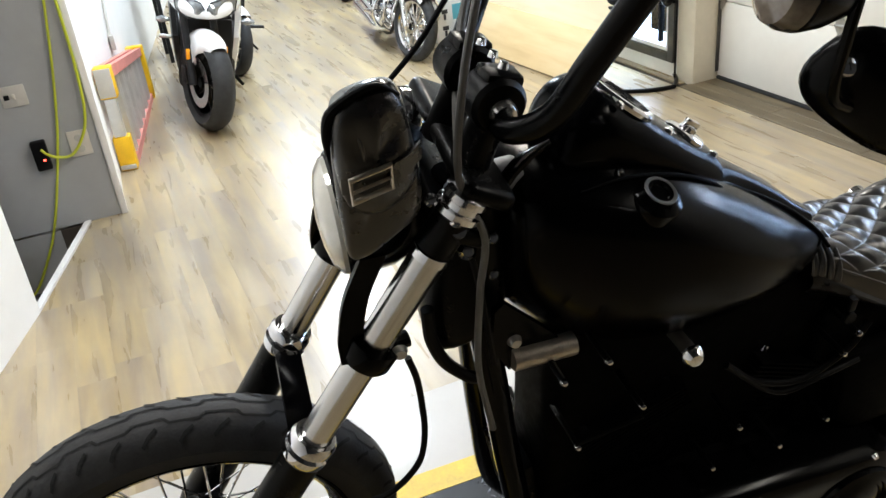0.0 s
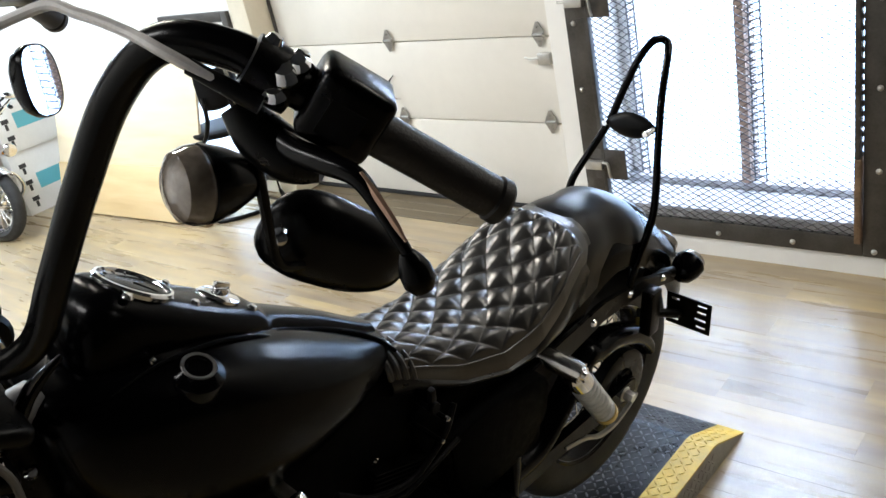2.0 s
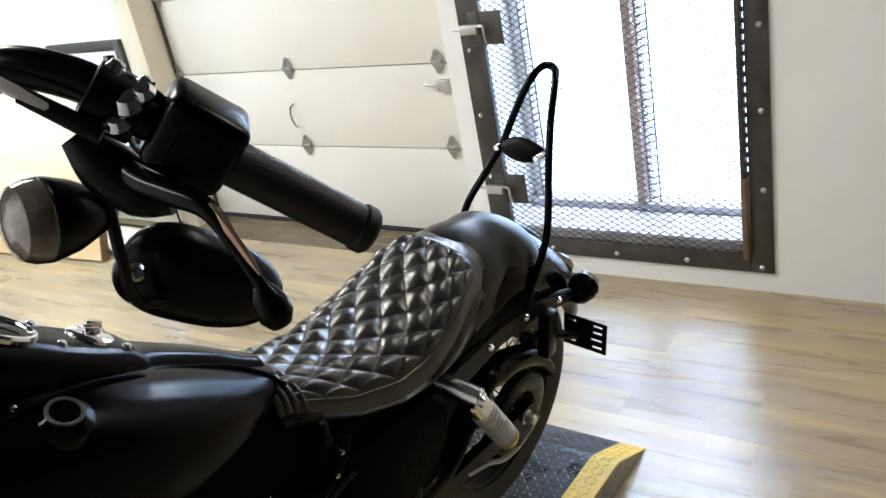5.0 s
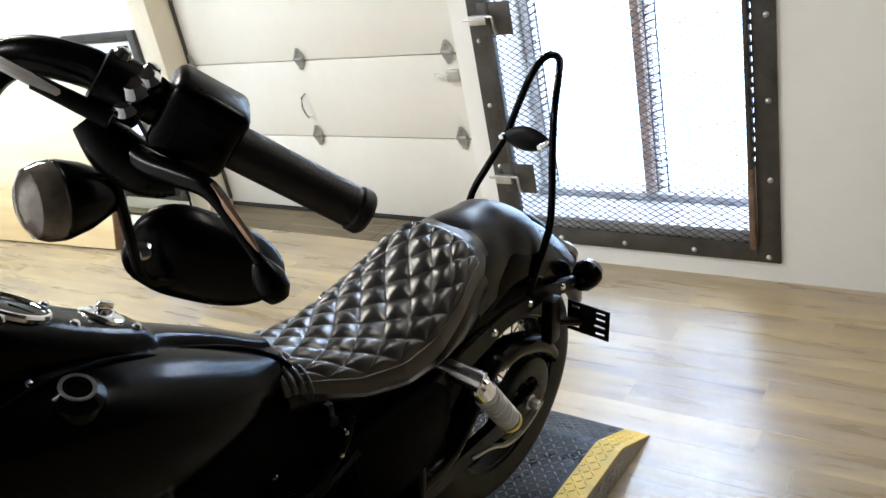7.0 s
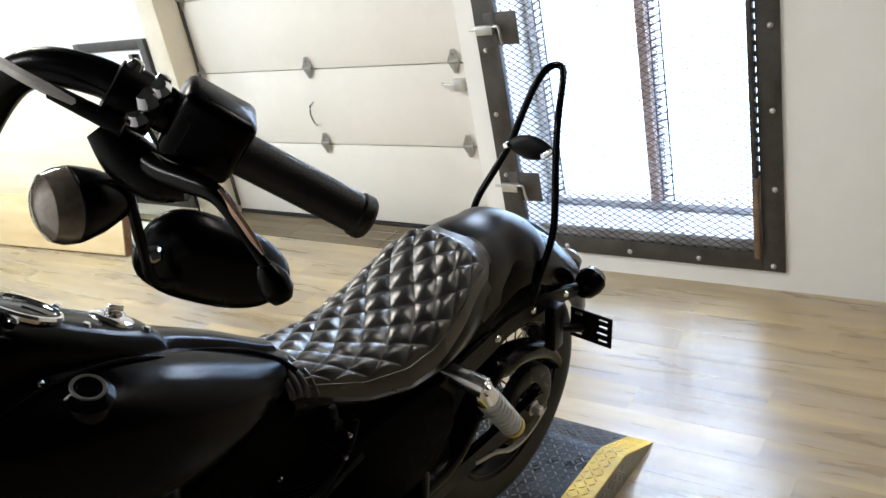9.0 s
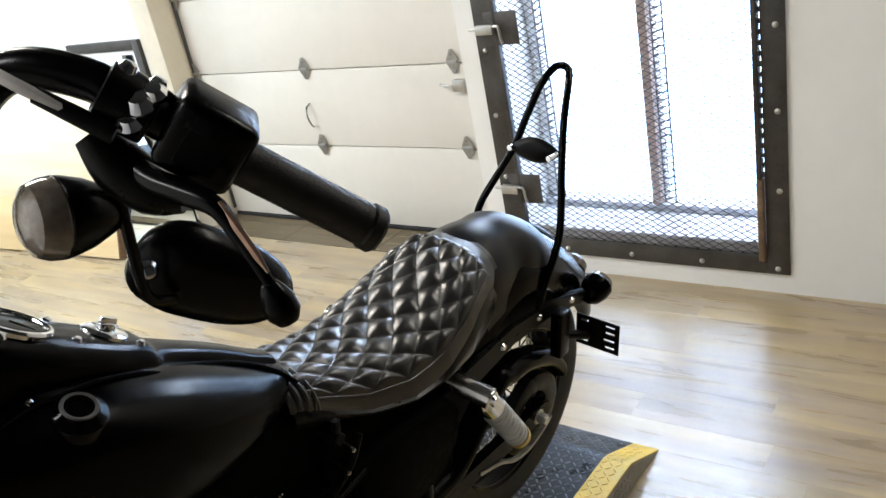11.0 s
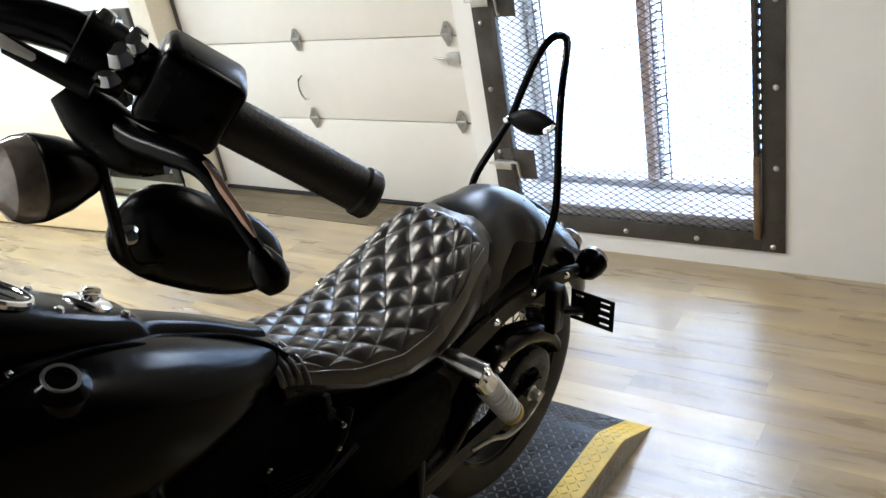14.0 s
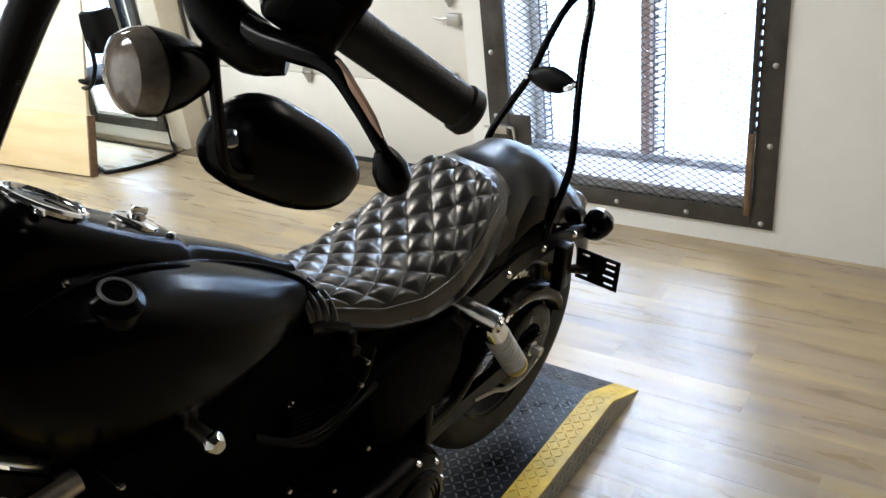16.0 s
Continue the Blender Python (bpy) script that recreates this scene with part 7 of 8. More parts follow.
def road_bike(m, label, tank_mat, body_mat, metal, front_mat, scale=1.0, tail=REDLAMP, apes=False, finned=False):
    """An upright motorcycle with open engine; x ahead, front contact at the origin."""
    b = thing("parked_motorcycle", m @ Matrix.Scale(scale, 4), label, "motorcycle", "motorcycles parked along the showroom")
    turn = Matrix.Translation((0, 0, 0.29)) @ Matrix.Rotation(radians(20), 4, "Z")
    wm = turn @ Matrix.Rotation(radians(-90), 4, "X")
    wh = plain_wheel(b, "front_wheel", wm, 0.29, 0.105, 0.205, front_mat, 16 if finned else 6, front_mat, "front wheel")
    rotor(wh, wm, 0.13, 0.05)
    for sd in (1, -1):
        w = 0.095 * sd
        lg = part("fork_leg", btube([turn @ Vector((0, w, 0)), turn @ Vector((-0.08, w, 0.2)), turn @ Vector((-0.2, w, 0.5))], [0.028, 0.026, 0.021], 12), metal, b, "fork leg")
        if apes:
            part("handlebar", btube([(-0.24, 0.02 * sd, 0.82), (-0.25, 0.1 * sd, 0.86), (-0.27, 0.24 * sd, 0.98), (-0.33, 0.31 * sd, 1.02), (-0.46, 0.36 * sd, 0.97)], 0.014, 10, 5), metal, b, "tall handlebar")
        else:
            part("handlebar", btube([(-0.24, 0.02 * sd, 0.82), (-0.25, 0.15 * sd, 0.87), (-0.3, 0.28 * sd, 0.88), (-0.38, 0.36 * sd, 0.86)], 0.013, 10, 4), DARKPLASTIC, b, "black handlebar")
        part("grip", btube([(-0.40 if apes else -0.33, 0.335 * sd, 0.985 if apes else 0.872), (-0.5 if apes else -0.42, 0.39 * sd, 0.95 if apes else 0.85)], 0.019, 10), DARKPLASTIC, b, "black grip")
        side_mirror(b, -0.3, 0.32 * sd, 1.08 if apes else 1.0, sd, metal if apes else DARKPLASTIC)
        part("turn_signal", btube([(-0.14, 0.14 * sd, 0.66), (-0.14, 0.2 * sd, 0.66), (-0.13, 0.21 * sd, 0.66)], [0.01, 0.03, 0.02], 10), ORANGE if apes else LAMPGLASS, b)
        part("rear_shock", btube([(-1.12, 0.13 * sd, 0.6), (-1.22, 0.13 * sd, 0.32)], 0.028, 12), metal, b, "rear shock")
        part("footpeg", btube([(-0.72, 0.12 * sd, 0.28), (-0.72, 0.3 * sd, 0.28)], 0.015, 8), metal, b)
    part("front_fender", loft(bmesh.new(), [[turn @ Vector((r * math.cos(a), 0.075 * math.cos(t), r * math.sin(a))) for t, r in [(t, 0.318 - 0.07 * (1 - math.sin(t) ** 0.6)) for t in np.linspace(0, math.pi, 9)] + [(t, 0.312 - 0.07 * (1 - math.sin(t) ** 0.6)) for t in np.linspace(math.pi, 0, 9)]] for a in np.linspace(radians(55), radians(170), 9)]), body_mat, b, "front fender", smooth=50)
    hl_ = bmesh.new()
    lathe(hl_, [(0, -0.11), (0.05, -0.1), (0.085, -0.04), (0.092, 0.0), (0.088, 0.008)], axis_frame((-0.08, 0, 0.72), (1, 0.2, -0.05)), 24)
    hd_ob = part("headlight", hl_, metal, b, "round headlight shell")
    part("headlight_lens", blathe([(0.087, 0.004), (0.07, 0.02), (0, 0.03)], axis_frame((-0.08, 0, 0.72), (1, 0.2, -0.05)), 24), LAMPGLASS, hd_ob, "clear lens")
    part("fuel_tank", oval_loft([(-0.28, 0.76, 0.06, 0.05), (-0.34, 0.77, 0.12, 0.085), (-0.48, 0.77, 0.15, 0.10), (-0.62, 0.74, 0.13, 0.085), (-0.74, 0.68, 0.07, 0.05)]), tank_mat, b, "fuel tank", smooth=60)
    part("seat", oval_loft([(-0.7, 0.66, 0.08, 0.035), (-0.85, 0.62, 0.14, 0.045), (-1.0, 0.66, 0.13, 0.05), (-1.2, 0.70, 0.1, 0.045), (-1.3, 0.70, 0.06, 0.03)]), BLACKPL, b, "black seat", smooth=60)
    part("rear_fender", loft(bmesh.new(), [[(-1.32 + r * math.cos(a), 0.1 * math.cos(t), 0.29 + r * math.sin(a)) for t, r in [(t, 0.34 - 0.12 * (1 - math.sin(t) ** 0.6)) for t in np.linspace(0, math.pi, 9)] + [(t, 0.334 - 0.12 * (1 - math.sin(t) ** 0.6)) for t in np.linspace(math.pi, 0, 9)]] for a in np.linspace(radians(40), radians(175), 10)]), body_mat, b, "rear fender", smooth=50)
    plain_wheel(b, "rear_wheel", Matrix.Translation((-1.32, 0, 0.29)) @ Matrix.Rotation(radians(-90), 4, "X"), 0.29, 0.16, 0.2, front_mat, 16 if finned else 6, front_mat, "rear wheel")
    tlm = bmesh.new()
    lathe(tlm, [(0, 0.02), (0.022, 0.018), (0.03, 0), (0, 0)], axis_frame((-1.64, 0, 0.46), (-1, 0, 0.3)), 16)
    part("taillight", tlm, tail, b, "red taillight")
    en = part("engine", bbox(-0.92, -0.38, -0.13, 0.13, 0.14, 0.36, 0.05, seg=3), metal if finned else DARKPLASTIC, b, "engine cases")
    for tilt, x0 in ((24, -0.55), (-24, -0.70)):
        cy = bmesh.new()
        cmx = Matrix.Translation((x0, 0, 0.34)) @ Matrix.Rotation(radians(tilt), 4, "Y")
        prof = [(0, 0), (0.06, 0)]
        for i in range(8):
            prof += [(0.06, 0.02 + i * 0.022), (0.085, 0.023 + i * 0.022), (0.085, 0.030 + i * 0.022), (0.06, 0.033 + i * 0.022)]
        lathe(cy, prof + [(0.07, 0.2), (0.09, 0.21), (0.085, 0.25), (0.05, 0.27), (0, 0.272)], cmx, 24)
        part("cylinder", cy, metal if finned else DARKPLASTIC, en, "finned cylinder")
    ac = bmesh.new()
    lathe(ac, [(0, 0.04), (0.05, 0.038), (0.085, 0.02), (0.09, 0.0), (0, 0)], axis_frame((-0.6, -0.15, 0.5), (0.1, -1, 0)), 24)
    part("air_cleaner", ac, metal, en, "round air cleaner")
    for dz in (0.0, 0.085):
        part("exhaust", btube([(-0.5, -0.1, 0.5), (-0.42, -0.17, 0.42), (-0.44, -0.19, 0.25), (-0.6, -0.2, 0.16 + dz), (-1.0, -0.2, 0.17 + dz), (-1.5, -0.21, 0.2 + dz)], [0.022, 0.024, 0.026, 0.035, 0.04, 0.045], 14, 4), metal, b, "exhaust pipe")
    tube_fr = bmesh.new()
    for sd in (1, -1):
        tube(tube_fr, [(-0.24, 0.02 * sd, 0.74), (-0.32, 0.07 * sd, 0.4), (-0.42, 0.11 * sd, 0.15), (-0.85, 0.11 * sd, 0.14), (-1.0, 0.11 * sd, 0.4), (-1.2, 0.1 * sd, 0.6)], 0.018, 10, 3)
    part("frame", tube_fr, DARKPLASTIC, b, "tubular frame")
    part("sidestand", btube([(-0.75, 0.12, 0.18), (-0.78, 0.25, 0.055)], 0.011, 8), DARKPLASTIC, b)
    if finned:
        for s in (1, -1):
            part("crash_bar", btube([(-0.36, 0.06 * s, 0.5), (-0.34, 0.24 * s, 0.46), (-0.34, 0.3 * s, 0.33), (-0.38, 0.22 * s, 0.2), (-0.42, 0.1 * s, 0.16)], 0.014, 10, 4), metal, b, "chrome crash bar")
            part("passing_lamp", blathe([(0, -0.06), (0.04, -0.05), (0.055, 0.0), (0.05, 0.012), (0, 0.016)], axis_frame((-0.1, 0.19 * s, 0.68), (1, 0.1, 0)), 18), metal, b, "chrome passing lamp")
            part("mirror_arm", btube([(-0.3, 0.26 * s, 0.99), (-0.28, 0.33 * s, 1.07)], 0.008, 8), metal, b)
    return b


cruiser = road_bike(stand_at(-4.92, 2.9, -8), "chrome-laden cruiser motorcycle with tall bars beside the partition", CHROME, CHROME, CHROME, CHROME, scale=0.82, apes=True, finned=True)
road_bike(stand_at(-5.5, 1.76, -8), "dark road motorcycle with a white fender behind the sport bike", DARKPLASTIC, WHITEPAINT, DARKPLASTIC, DARKPLASTIC, scale=0.82)
road_bike(stand_at(-8.1, 3.55, 156, -10), "black motorcycle with a red tail lamp, parked tail out", DARKPLASTIC, DARKPLASTIC, ALLOY, DARKPLASTIC, scale=0.66)
road_bike(stand_at(-8.7, 3.46, 156, -10), "black motorcycle with a white tank, parked tail out", WHITEPAINT, WHITEPAINT, DARKPLASTIC, DARKPLASTIC, scale=0.64)
road_bike(stand_at(-9.85, 3.4, 158, -10), "dark blue motorcycle by the far wall", DKBLUE, DARKPLASTIC, DARKPLASTIC, DARKPLASTIC, scale=0.62)

# cartons behind the cruiser
rng = random.Random(4)
for x0, y0, z0, w, d, h, rz in ((-5.32, 3.21, 0.0, 0.24, 0.5, 0.44, 4), (-5.31, 3.215, 0.441, 0.24, 0.48, 0.42, 2), (-5.62, 3.19, 0.0, 0.24, 0.52, 0.86, -3)):
    cm_ = pose(x0, y0, z0, 0, 0, rz)
    ct = thing("carton", cm_, "white printed carton with small dark chair pictures", "carton", "cartons behind the partition")
    part("box", bbox(-w / 2, w / 2, 0, d, 0, h, 0.003), CARTON, ct)
    for i in range(3):
        zz = h * (0.2 + 0.27 * i)
        pr = bmesh.new()
        box(pr, w / 2 + 0.0005, w / 2 + 0.0015, 0.05, 0.1, zz, zz + 0.03)
        box(pr, w / 2 + 0.0005, w / 2 + 0.0015, 0.065, 0.085, zz - 0.045, zz - 0.002)
        part("print", pr, CARTON_INK, ct, "dark picture of a chair", None)
    part("print_band", bbox(w / 2 + 0.0005, w / 2 + 0.0015, 0.14, d - 0.03, h * 0.35, h * 0.6), CARTON_BLUE, ct, "blue printed patch", None)
    part("tape", bbox(-0.03, 0.03, -0.001, -0.0004, 0, h), SOCKET_PALE, ct, "brown tape", None)

# folded stepladder lying on its side along the wall
wall_y = lambda x: 0.797 - 0.0506 * (x + 3.45) if x > -4.3 else 0.84 - 0.1908 * (x + 4.3)
LX0, LX1 = -4.03, -5.35
la, lb_ = Vector((LX0, wall_y(LX0) + 0.006, 0)), Vector((LX1, wall_y(LX1) + 0.03, 0))
ld = (lb_ - la).normalized()
LDM = Matrix(((ld.x, -ld.y, 0, la.x), (ld.y, ld.x, 0, la.y), (0, 0, 1, 0), (0, 0, 0, 1)))
# local x runs away along the wall, y points to the wall's far side, so the room is at negative y
LDM = LDM @ Matrix.Scale(-1, 4, (0, 1, 0)) if (LDM.to_3x3() @ Vector((0, 1, 0))).y < 0 else LDM
llen = (lb_ - la).length
ladder = thing("stepladder", LDM, "folded red fibreglass stepladder with yellow ends against the wall", "ladder")
for y0 in (0.002, 0.058):
    for z0, z1, zz0, zz1 in ((0.0, 0.05, 0.0, 0.04), (0.50, 0.56, 0.30, 0.35)):
        bm = bmesh.new()
        loft(bm, [[(x, y0, a), (x, y0 + 0.03, a), (x, y0 + 0.03, b), (x, y0, b)] for x, a, b in ((0.05, z0, z1), (llen, zz0, zz1))])
        part("rail", bm, LADDER_RED, ladder, "red fibreglass rail")
for i in range(6):
    x = 0.16 + i * 0.205
    top_z = float(np.interp(x, [0, llen], [0.52, 0.32]))
    step = bmesh.new()
    box(step, x, x + 0.012, 0.034, 0.085, 0.04, top_z, 0.002)
    box(step, x + 0.0122, x + 0.065, 0.034, 0.039, 0.04, top_z, 0.0015)
    box(step, x + 0.053, x + 0.065, 0.0392, 0.085, 0.04, top_z, 0.002)
    part("step", step, ALU, ladder, "ribbed aluminium step", None)
    brace_x = x + 0.1
    part("rear_bar", btube([(brace_x, 0.017, 0.03), (brace_x + 0.01, 0.017, top_z)], 0.008, 8), SOCKET, ladder, "grey rear bar", None)
for z0, z1 in ((0.0, 0.19), (0.40, 0.565)):
    ft = bmesh.new()
    box(ft, -0.005, 0.07, 0.0, 0.09, z0, z1, 0.008)
    ftp = part("foot", ft, LADDER_YEL, ladder, "yellow plastic ladder foot")
    part("foot_pad", bbox(-0.012, -0.0055, 0.004, 0.086, z0 + 0.01, z0 + 0.035 if z0 == 0 else z1 - 0.005, 0.001), SOCKET, ftp, "grey ribbed pad")
part("end_plate", bbox(0.0, 0.045, 0.015, 0.075, 0.191, 0.399, 0.004), ALU, ladder, "aluminium rail end")
part("top_cap", bbox(llen + 0.0005, llen + 0.06, -0.01, 0.1, 0.0, 0.36, 0.008), LADDER_YEL, ladder, "yellow top cap")

# sockets and the cord on the alcove wall
AX = -3.4495
sw = thing("socket_plate", pose(AX, 0.497, 0.648), "aged metal switch plate on the alcove wall", "wall socket")
part("plate", bbox(0, 0.006, -0.052, 0.052, -0.046, 0.046, 0.002), SOCKET, sw)
part("toggle", bbox(0.0062, 0.016, -0.006, 0.006, -0.012, 0.01, 0.002), SOCKET_PALE, sw)
part("socket_slot", bbox(0.0062, 0.0085, -0.04, -0.018, -0.012, 0.01, 0.001), BLACKPL, sw)
so = thing("socket_plate", pose(AX, 0.698, 0.383), "cream double socket plate on the alcove wall", "wall socket")
part("plate", bbox(0, 0.006, -0.045, 0.045, -0.06, 0.06, 0.002), SOCKET_PALE, so)
for z in (-0.026, 0.026):
    part("outlet", blathe([(0, 0.0075), (0.016, 0.0075), (0.0175, 0.006), (0.0175, 0.005)], Matrix.Translation((0.001, 0, z)) @ Matrix.Rotation(radians(90), 4, "Y"), 20), SOCKET, so, "socket face")
ad = thing("plug_adapter", pose(AX, 0.528, 0.368), "black plug adapter with a red pilot light", "power adapter")
part("body", bbox(0.0, 0.045, -0.032, 0.032, -0.065, 0.07, 0.008), BLACKPL, ad)
part("pilot_light", bbox(0.0452, 0.047, 0.004, 0.014, -0.02, -0.012), LED_RED, ad, "small red light", None)
cord = bmesh.new()
tube(cord, [(-3.435, 0.775, 1.62), (-3.435, 0.755, 1.2), (-3.435, 0.708, 0.876), (-3.435, 0.653, 0.589), (-3.435, 0.595, 0.361), (-3.435, 0.496, 0.06), (-3.435, 0.418, -0.112), (-3.43, 0.316, -0.273), (-3.40, 0.25, -0.293)], 0.0058, 8, 6)
cobj = solid("extension_cord", cord, CORD, "yellow-green extension cord hanging in loops on the wall", "cord")
c2 = bmesh.new()
tube(c2, [(-3.43, 0.765, 1.62), (-3.43, 0.775, 1.2), (-3.43, 0.778, 0.861), (-3.43, 0.772, 0.666), (-3.43, 0.758, 0.525), (-3.43, 0.724, 0.425), (-3.43, 0.659, 0.345), (-3.425, 0.597, 0.344), (-3.41, 0.557, 0.371), (-3.405, 0.535, 0.403)], 0.0065, 8, 6)
part("cord_loop", c2, CORD, cobj)
# conduit and box on the long wall
cd = btube([(-5.0, wall_y(-5.0) + 0.012, 0.52), (-5.15, wall_y(-5.15) + 0.012, 0.8), (-5.35, wall_y(-5.35) + 0.012, 1.3), (-5.5, wall_y(-5.5) + 0.012, 1.9)], 0.008, 8)
cdt = solid("wall_cable", cd, SOCKET, "grey cable clipped to the white wall", "cable")
part("cable_end", bbox(-5.03, -4.97, wall_y(-5.0) + 0.002, wall_y(-5.0) + 0.03, 0.44, 0.53, 0.004), SOCKET, cdt, "grey cable plug")
rail_ = btube([(-5.6, wall_y(-5.6) + 0.02, 0.95), (-8.5, wall_y(-8.5) + 0.02, 0.95)], 0.012, 8)
solid("wall_conduit", rail_, SOCKET, "thin grey conduit along the white wall", "conduit")

# far end: panels, posts, shelves, bins
def far_panel(name, y0, y1, z0, z1, mat, label, x=-10.75, t=0.04):
    return solid(name, bbox(x, x + t, y0, y1, z0, z1, 0.004), mat, label, "panel")


far_panel("dark_panel", 2.12, 2.5, 0.0, 2.0, BLACKPL, "tall black panel standing at the end wall")
far_panel("dark_panel", 2.88, 3.28, 0.0, 0.86, BLACKPL, "black cabinet door at the end wall")
far_panel("white_panel", 2.51, 2.87, 0.0, 1.4, WHITEPAINT, "white board standing at the end wall")
far_panel("white_panel", 3.29, 3.40, 0.0, 1.5, WHITEPAINT, "narrow white board by the shelves", -10.6)
solid("timber_post", bbox(-9.6, -9.52, 2.2, 2.27, 0.0, CEIL_Z, 0.004), RUSTPOST, "dark red timber post", "post")
solid("red_post", bbox(-9.05, -8.99, 3.84, 3.9, 0.0, CEIL_Z, 0.004), RUSTPOST, "oxide red steel post", "post")
rk_ = thing("storage_rack", pose(-10.45, 3.44, 0), "steel rack filled with dark tools and boxes", "shelf rack")
for z in (0.35, 0.62, 0.92, 1.25):
    part("shelf_board", bbox(-0.2, 0.2, 0.0, 0.54, z, z + 0.025, 0.002), BROWNWOOD, rk_)
for x in (-0.19, 0.16):
    for y in (0.0, 0.51):
        part("upright", bbox(x, x + 0.03, y, y + 0.03, 0, 1.6, 0.002), STEEL_DK, rk_)
rr_ = random.Random(9)
for z in (0.375, 0.645, 0.945, 1.275):
    y = 3.46
    while y < 3.9:
        w, h = rr_.uniform(0.04, 0.11), rr_.uniform(0.06, 0.2)
        mt = rr_.choice([BLACKPL, CARTON, BLUEPL, LADDER_YEL, TOOLBOARD, SOCKET, REDPAINT, DARKPLASTIC])
        solid("storage_box", bbox(-10.4, -10.26, y, y + w, z, z + h, 0.004), mt, "small box on the steel rack", "box", group="boxes on the rack")
        y += w + rr_.uniform(0.005, 0.03)
wb = thing("workbench", pose(-8.6, 3.78, 0), "low timber workbench by the north wall", "workbench")
part("top", bbox(-0.9, 0.9, -0.02, 0.2, 0.33, 0.36, 0.003), BROWNWOOD, wb)
for x in (-0.85, 0.8):
    part("leg", bbox(x, x + 0.05, 0.0, 0.05, 0, 0.33, 0.003), BROWNWOOD, wb)
    part("leg", bbox(x, x + 0.05, 0.13, 0.18, 0, 0.33, 0.003), BROWNWOOD, wb)


def storage_bin(x, y, z, w, d, h):
    ob = thing("storage_bin", pose(x, y, z), "blue plastic storage bin", "bin", "blue bins on the bench")
    bm = bmesh.new()
    o = lambda f, zz: [(-w * f, -d * f, zz), (w * f, -d * f, zz), (w * f, d * f, zz), (-w * f, d * f, zz)]
    loft(bm, [o(0.44, 0), o(0.5, h), o(0.47, h), o(0.42, 0.01)])
    part("tub", bm, BLUEPL, ob)
    lip = bmesh.new()
    tube(lip, [Vector(p) for p in o(0.51, h)], 0.006, 6, closed=True)
    part("rim", lip, BLUEPL, ob)


for x, y in ((-7.85, 3.86), (-8.2, 3.87), (-8.55, 3.86)):
    storage_bin(x, y, 0.3605, 0.3, 0.2, 0.17)
solid("tool_chest", bbox(-6.55, -6.25, 1.41, 1.66, 0.70, 0.87, 0.012), REDPAINT, "orange-red tool case on a stand", "tool case")
cst = thing("case_stand", pose(-6.4, 1.53, 0), "dark stand under the orange tool case", "stand")
part("stand_top", bbox(-0.2, 0.2, -0.15, 0.15, 0.66, 0.699, 0.004), DARKPLASTIC, cst)
for x in (-0.18, 0.15):
    for y in (-0.13, 0.1):
        part("leg", bbox(x, x + 0.03, y, y + 0.03, 0, 0.66, 0.002), DARKPLASTIC, cst)

# ---------------------------------------------------------------- floor planks, laid along the room
PW, PL = 0.127, 1.22


def plank_verts(x0, x1, y0, y1, b=0.0002):
    return [(x0, y0, -0.008), (x1, y0, -0.008), (x1, y1, -0.008), (x0, y1, -0.008), (x0, y0, -b), (x1, y0, -b), (x1, y1, -b), (x0, y1, -b),
            (x0 + b, y0 + b, 0), (x1 - b, y0 + b, 0), (x1 - b, y1 - b, 0), (x0 + b, y1 - b, 0)]


PLANK_FACES = [(0, 1, 5, 4), (1, 2, 6, 5), (2, 3, 7, 6), (3, 0, 4, 7), (4, 5, 9, 8), (5, 6, 10, 9), (6, 7, 11, 10), (7, 4, 8, 11), (8, 9, 10, 11)]
full_me = bpy.data.meshes.new("plank")
full_me.from_pydata(plank_verts(0, PL - 0.0001, 0, PW - 0.0001), [], PLANK_FACES)
full_me.materials.append(PLANK)


def south_edge(x):
    if x < -3.45:
        return 0.70 - 0.15 * (x + 3.45)
    if x < -2.65:
        return trim_line(x)
    return 0.405 - (x + 2.65) * 0.358


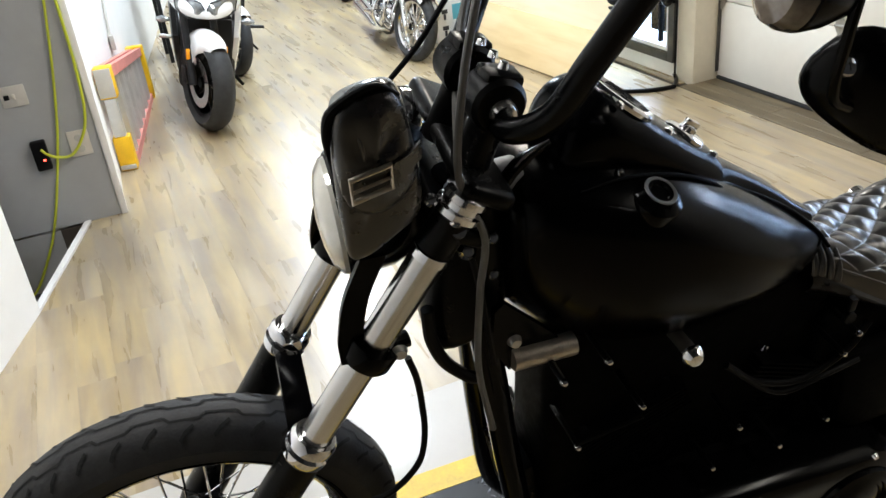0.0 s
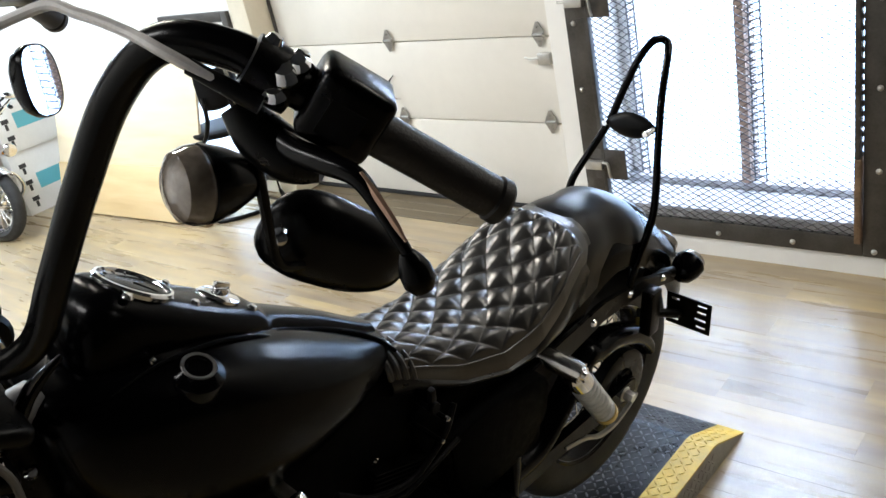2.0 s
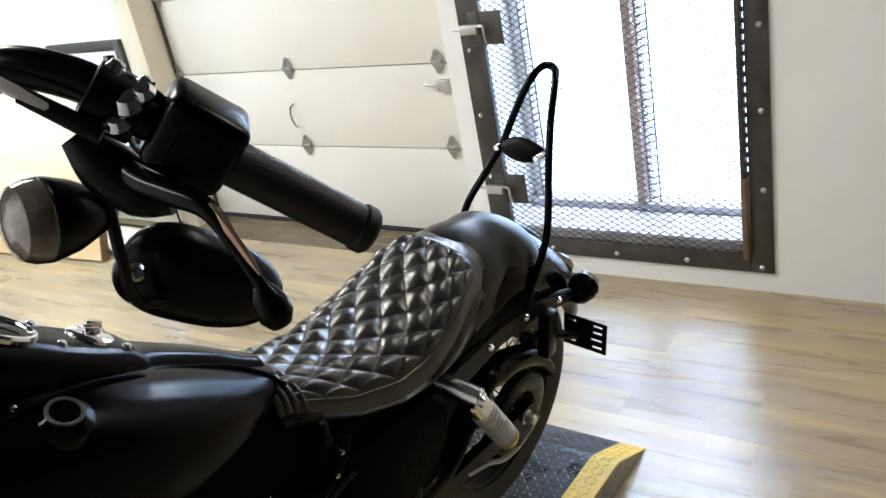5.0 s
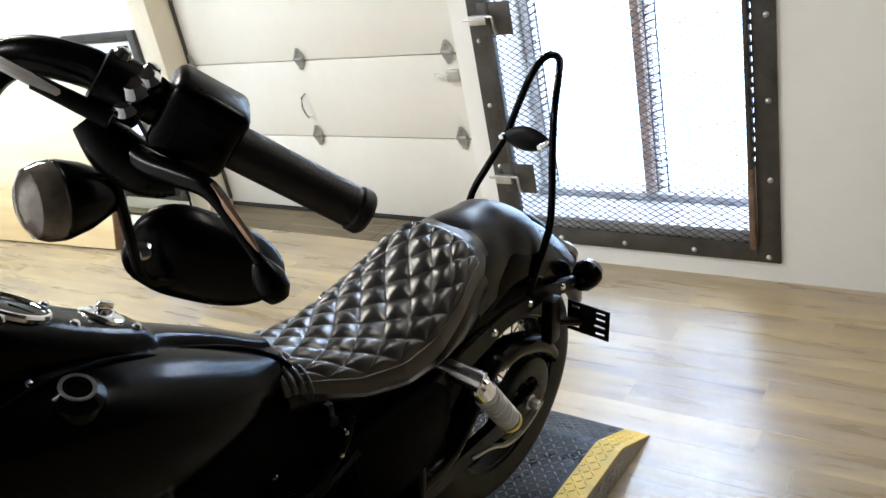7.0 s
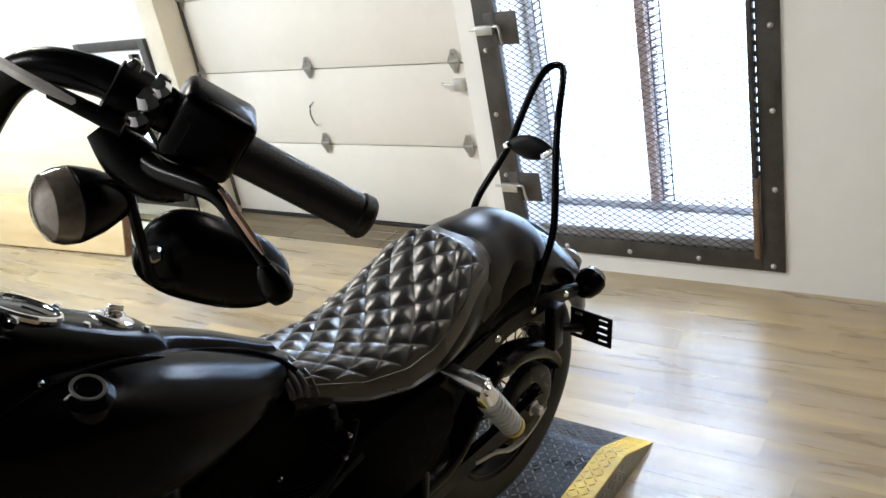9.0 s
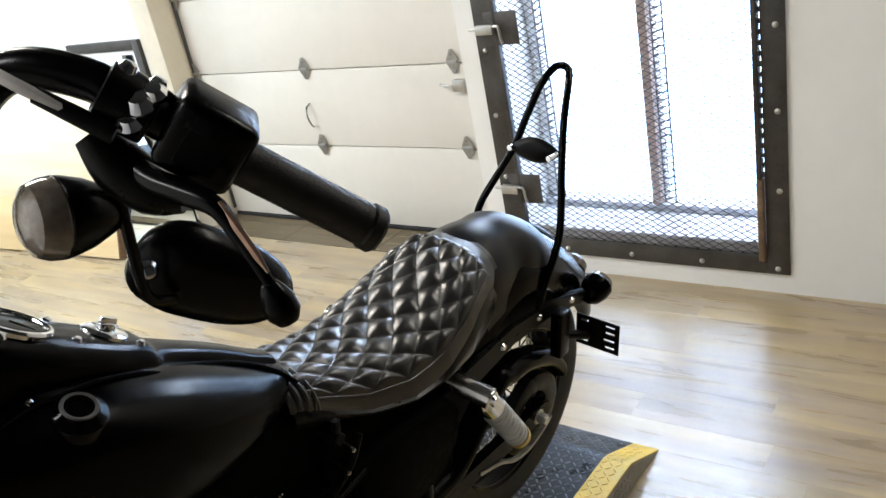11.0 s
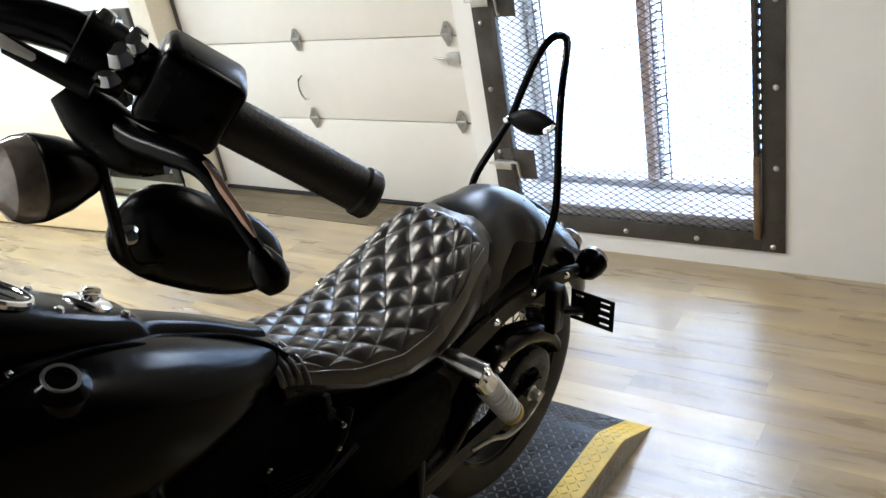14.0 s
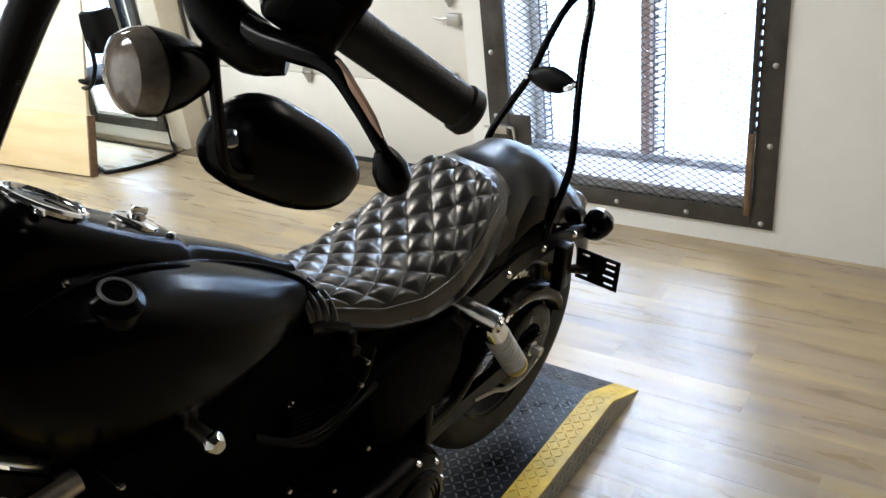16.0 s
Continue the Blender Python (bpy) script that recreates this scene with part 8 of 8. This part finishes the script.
def north_edge(x0, x1):
    return 3.9 if x1 > -3.27 and x0 < -1.28 else 3.93 if x0 > -1.28 else 4.0


prnd = random.Random(17)
rest_v, rest_f, near = [], [], 0
y = -1.9
while y < 4.0:
    x = WEST - prnd.random() * PL
    while x < EAST:
        x0, x1 = max(x, WEST), min(x + PL - 0.0001, EAST)
        y0, y1 = y, y + PW - 0.0001
        top_y = north_edge(x0, x1)
        low = min(south_edge(x0), south_edge(x1))
        if x1 - x0 > 0.05 and y1 > low and y0 < top_y:
            y1c = min(y1, top_y)
            cut = y1c < y1 or x1 - x0 < PL - 0.002 or (-3.75 < x1 and x0 < -2.4 and y0 < max(south_edge(x0), south_edge(x1)) + 0.02)
            if not cut and near < 300 and -5.6 < x0 < 1.5 and y0 > -0.4:
                pk = new("plank", full_me)
                pk.location, pk.parent = (x0, y0, 0), FLOOR
                near += 1
            elif y1c - y0 > 0.01:
                # pieces cut to fit: follow the step edge
                cross = [-3.43 - (v - 0.642) / 0.304 for v in (y1c, y0)]
                xs = [x0] + sorted(v for v in [-3.45, -2.65] + [c for c in cross if -3.45 < c < -2.65] if x0 < v < x1) + [x1]
                for a, b in zip(xs, xs[1:]):
                    am, bm_ = south_edge(a + 1e-4), south_edge(b - 1e-4)
                    if -3.46 < a and b < -2.64:
                        ya, yb = max(y0, am), max(y0, bm_)
                        if ya >= y1c and yb >= y1c:
                            continue
                        ya, yb = min(ya, y1c - 0.001), min(yb, y1c - 0.001)
                    else:
                        ya = yb = y0
                    n = len(rest_v)
                    vs = plank_verts(a, b, y0, y1c)
                    for k, yy in ((0, ya), (1, yb), (4, ya), (5, yb), (8, ya + 0.001), (9, yb + 0.001)):
                        vs[k] = (vs[k][0], yy, vs[k][2])
                    rest_v += vs
                    rest_f += [tuple(n + i for i in f) for f in PLANK_FACES]
        x += PL
    y += PW
rest = bpy.data.meshes.new("plank_rest")
rest.from_pydata(rest_v, [], rest_f)
rest.materials.append(PLANK_FAR)
ro = new("plank_rest", rest)
ro.parent = FLOOR
tagged(ro, kind="stuff")
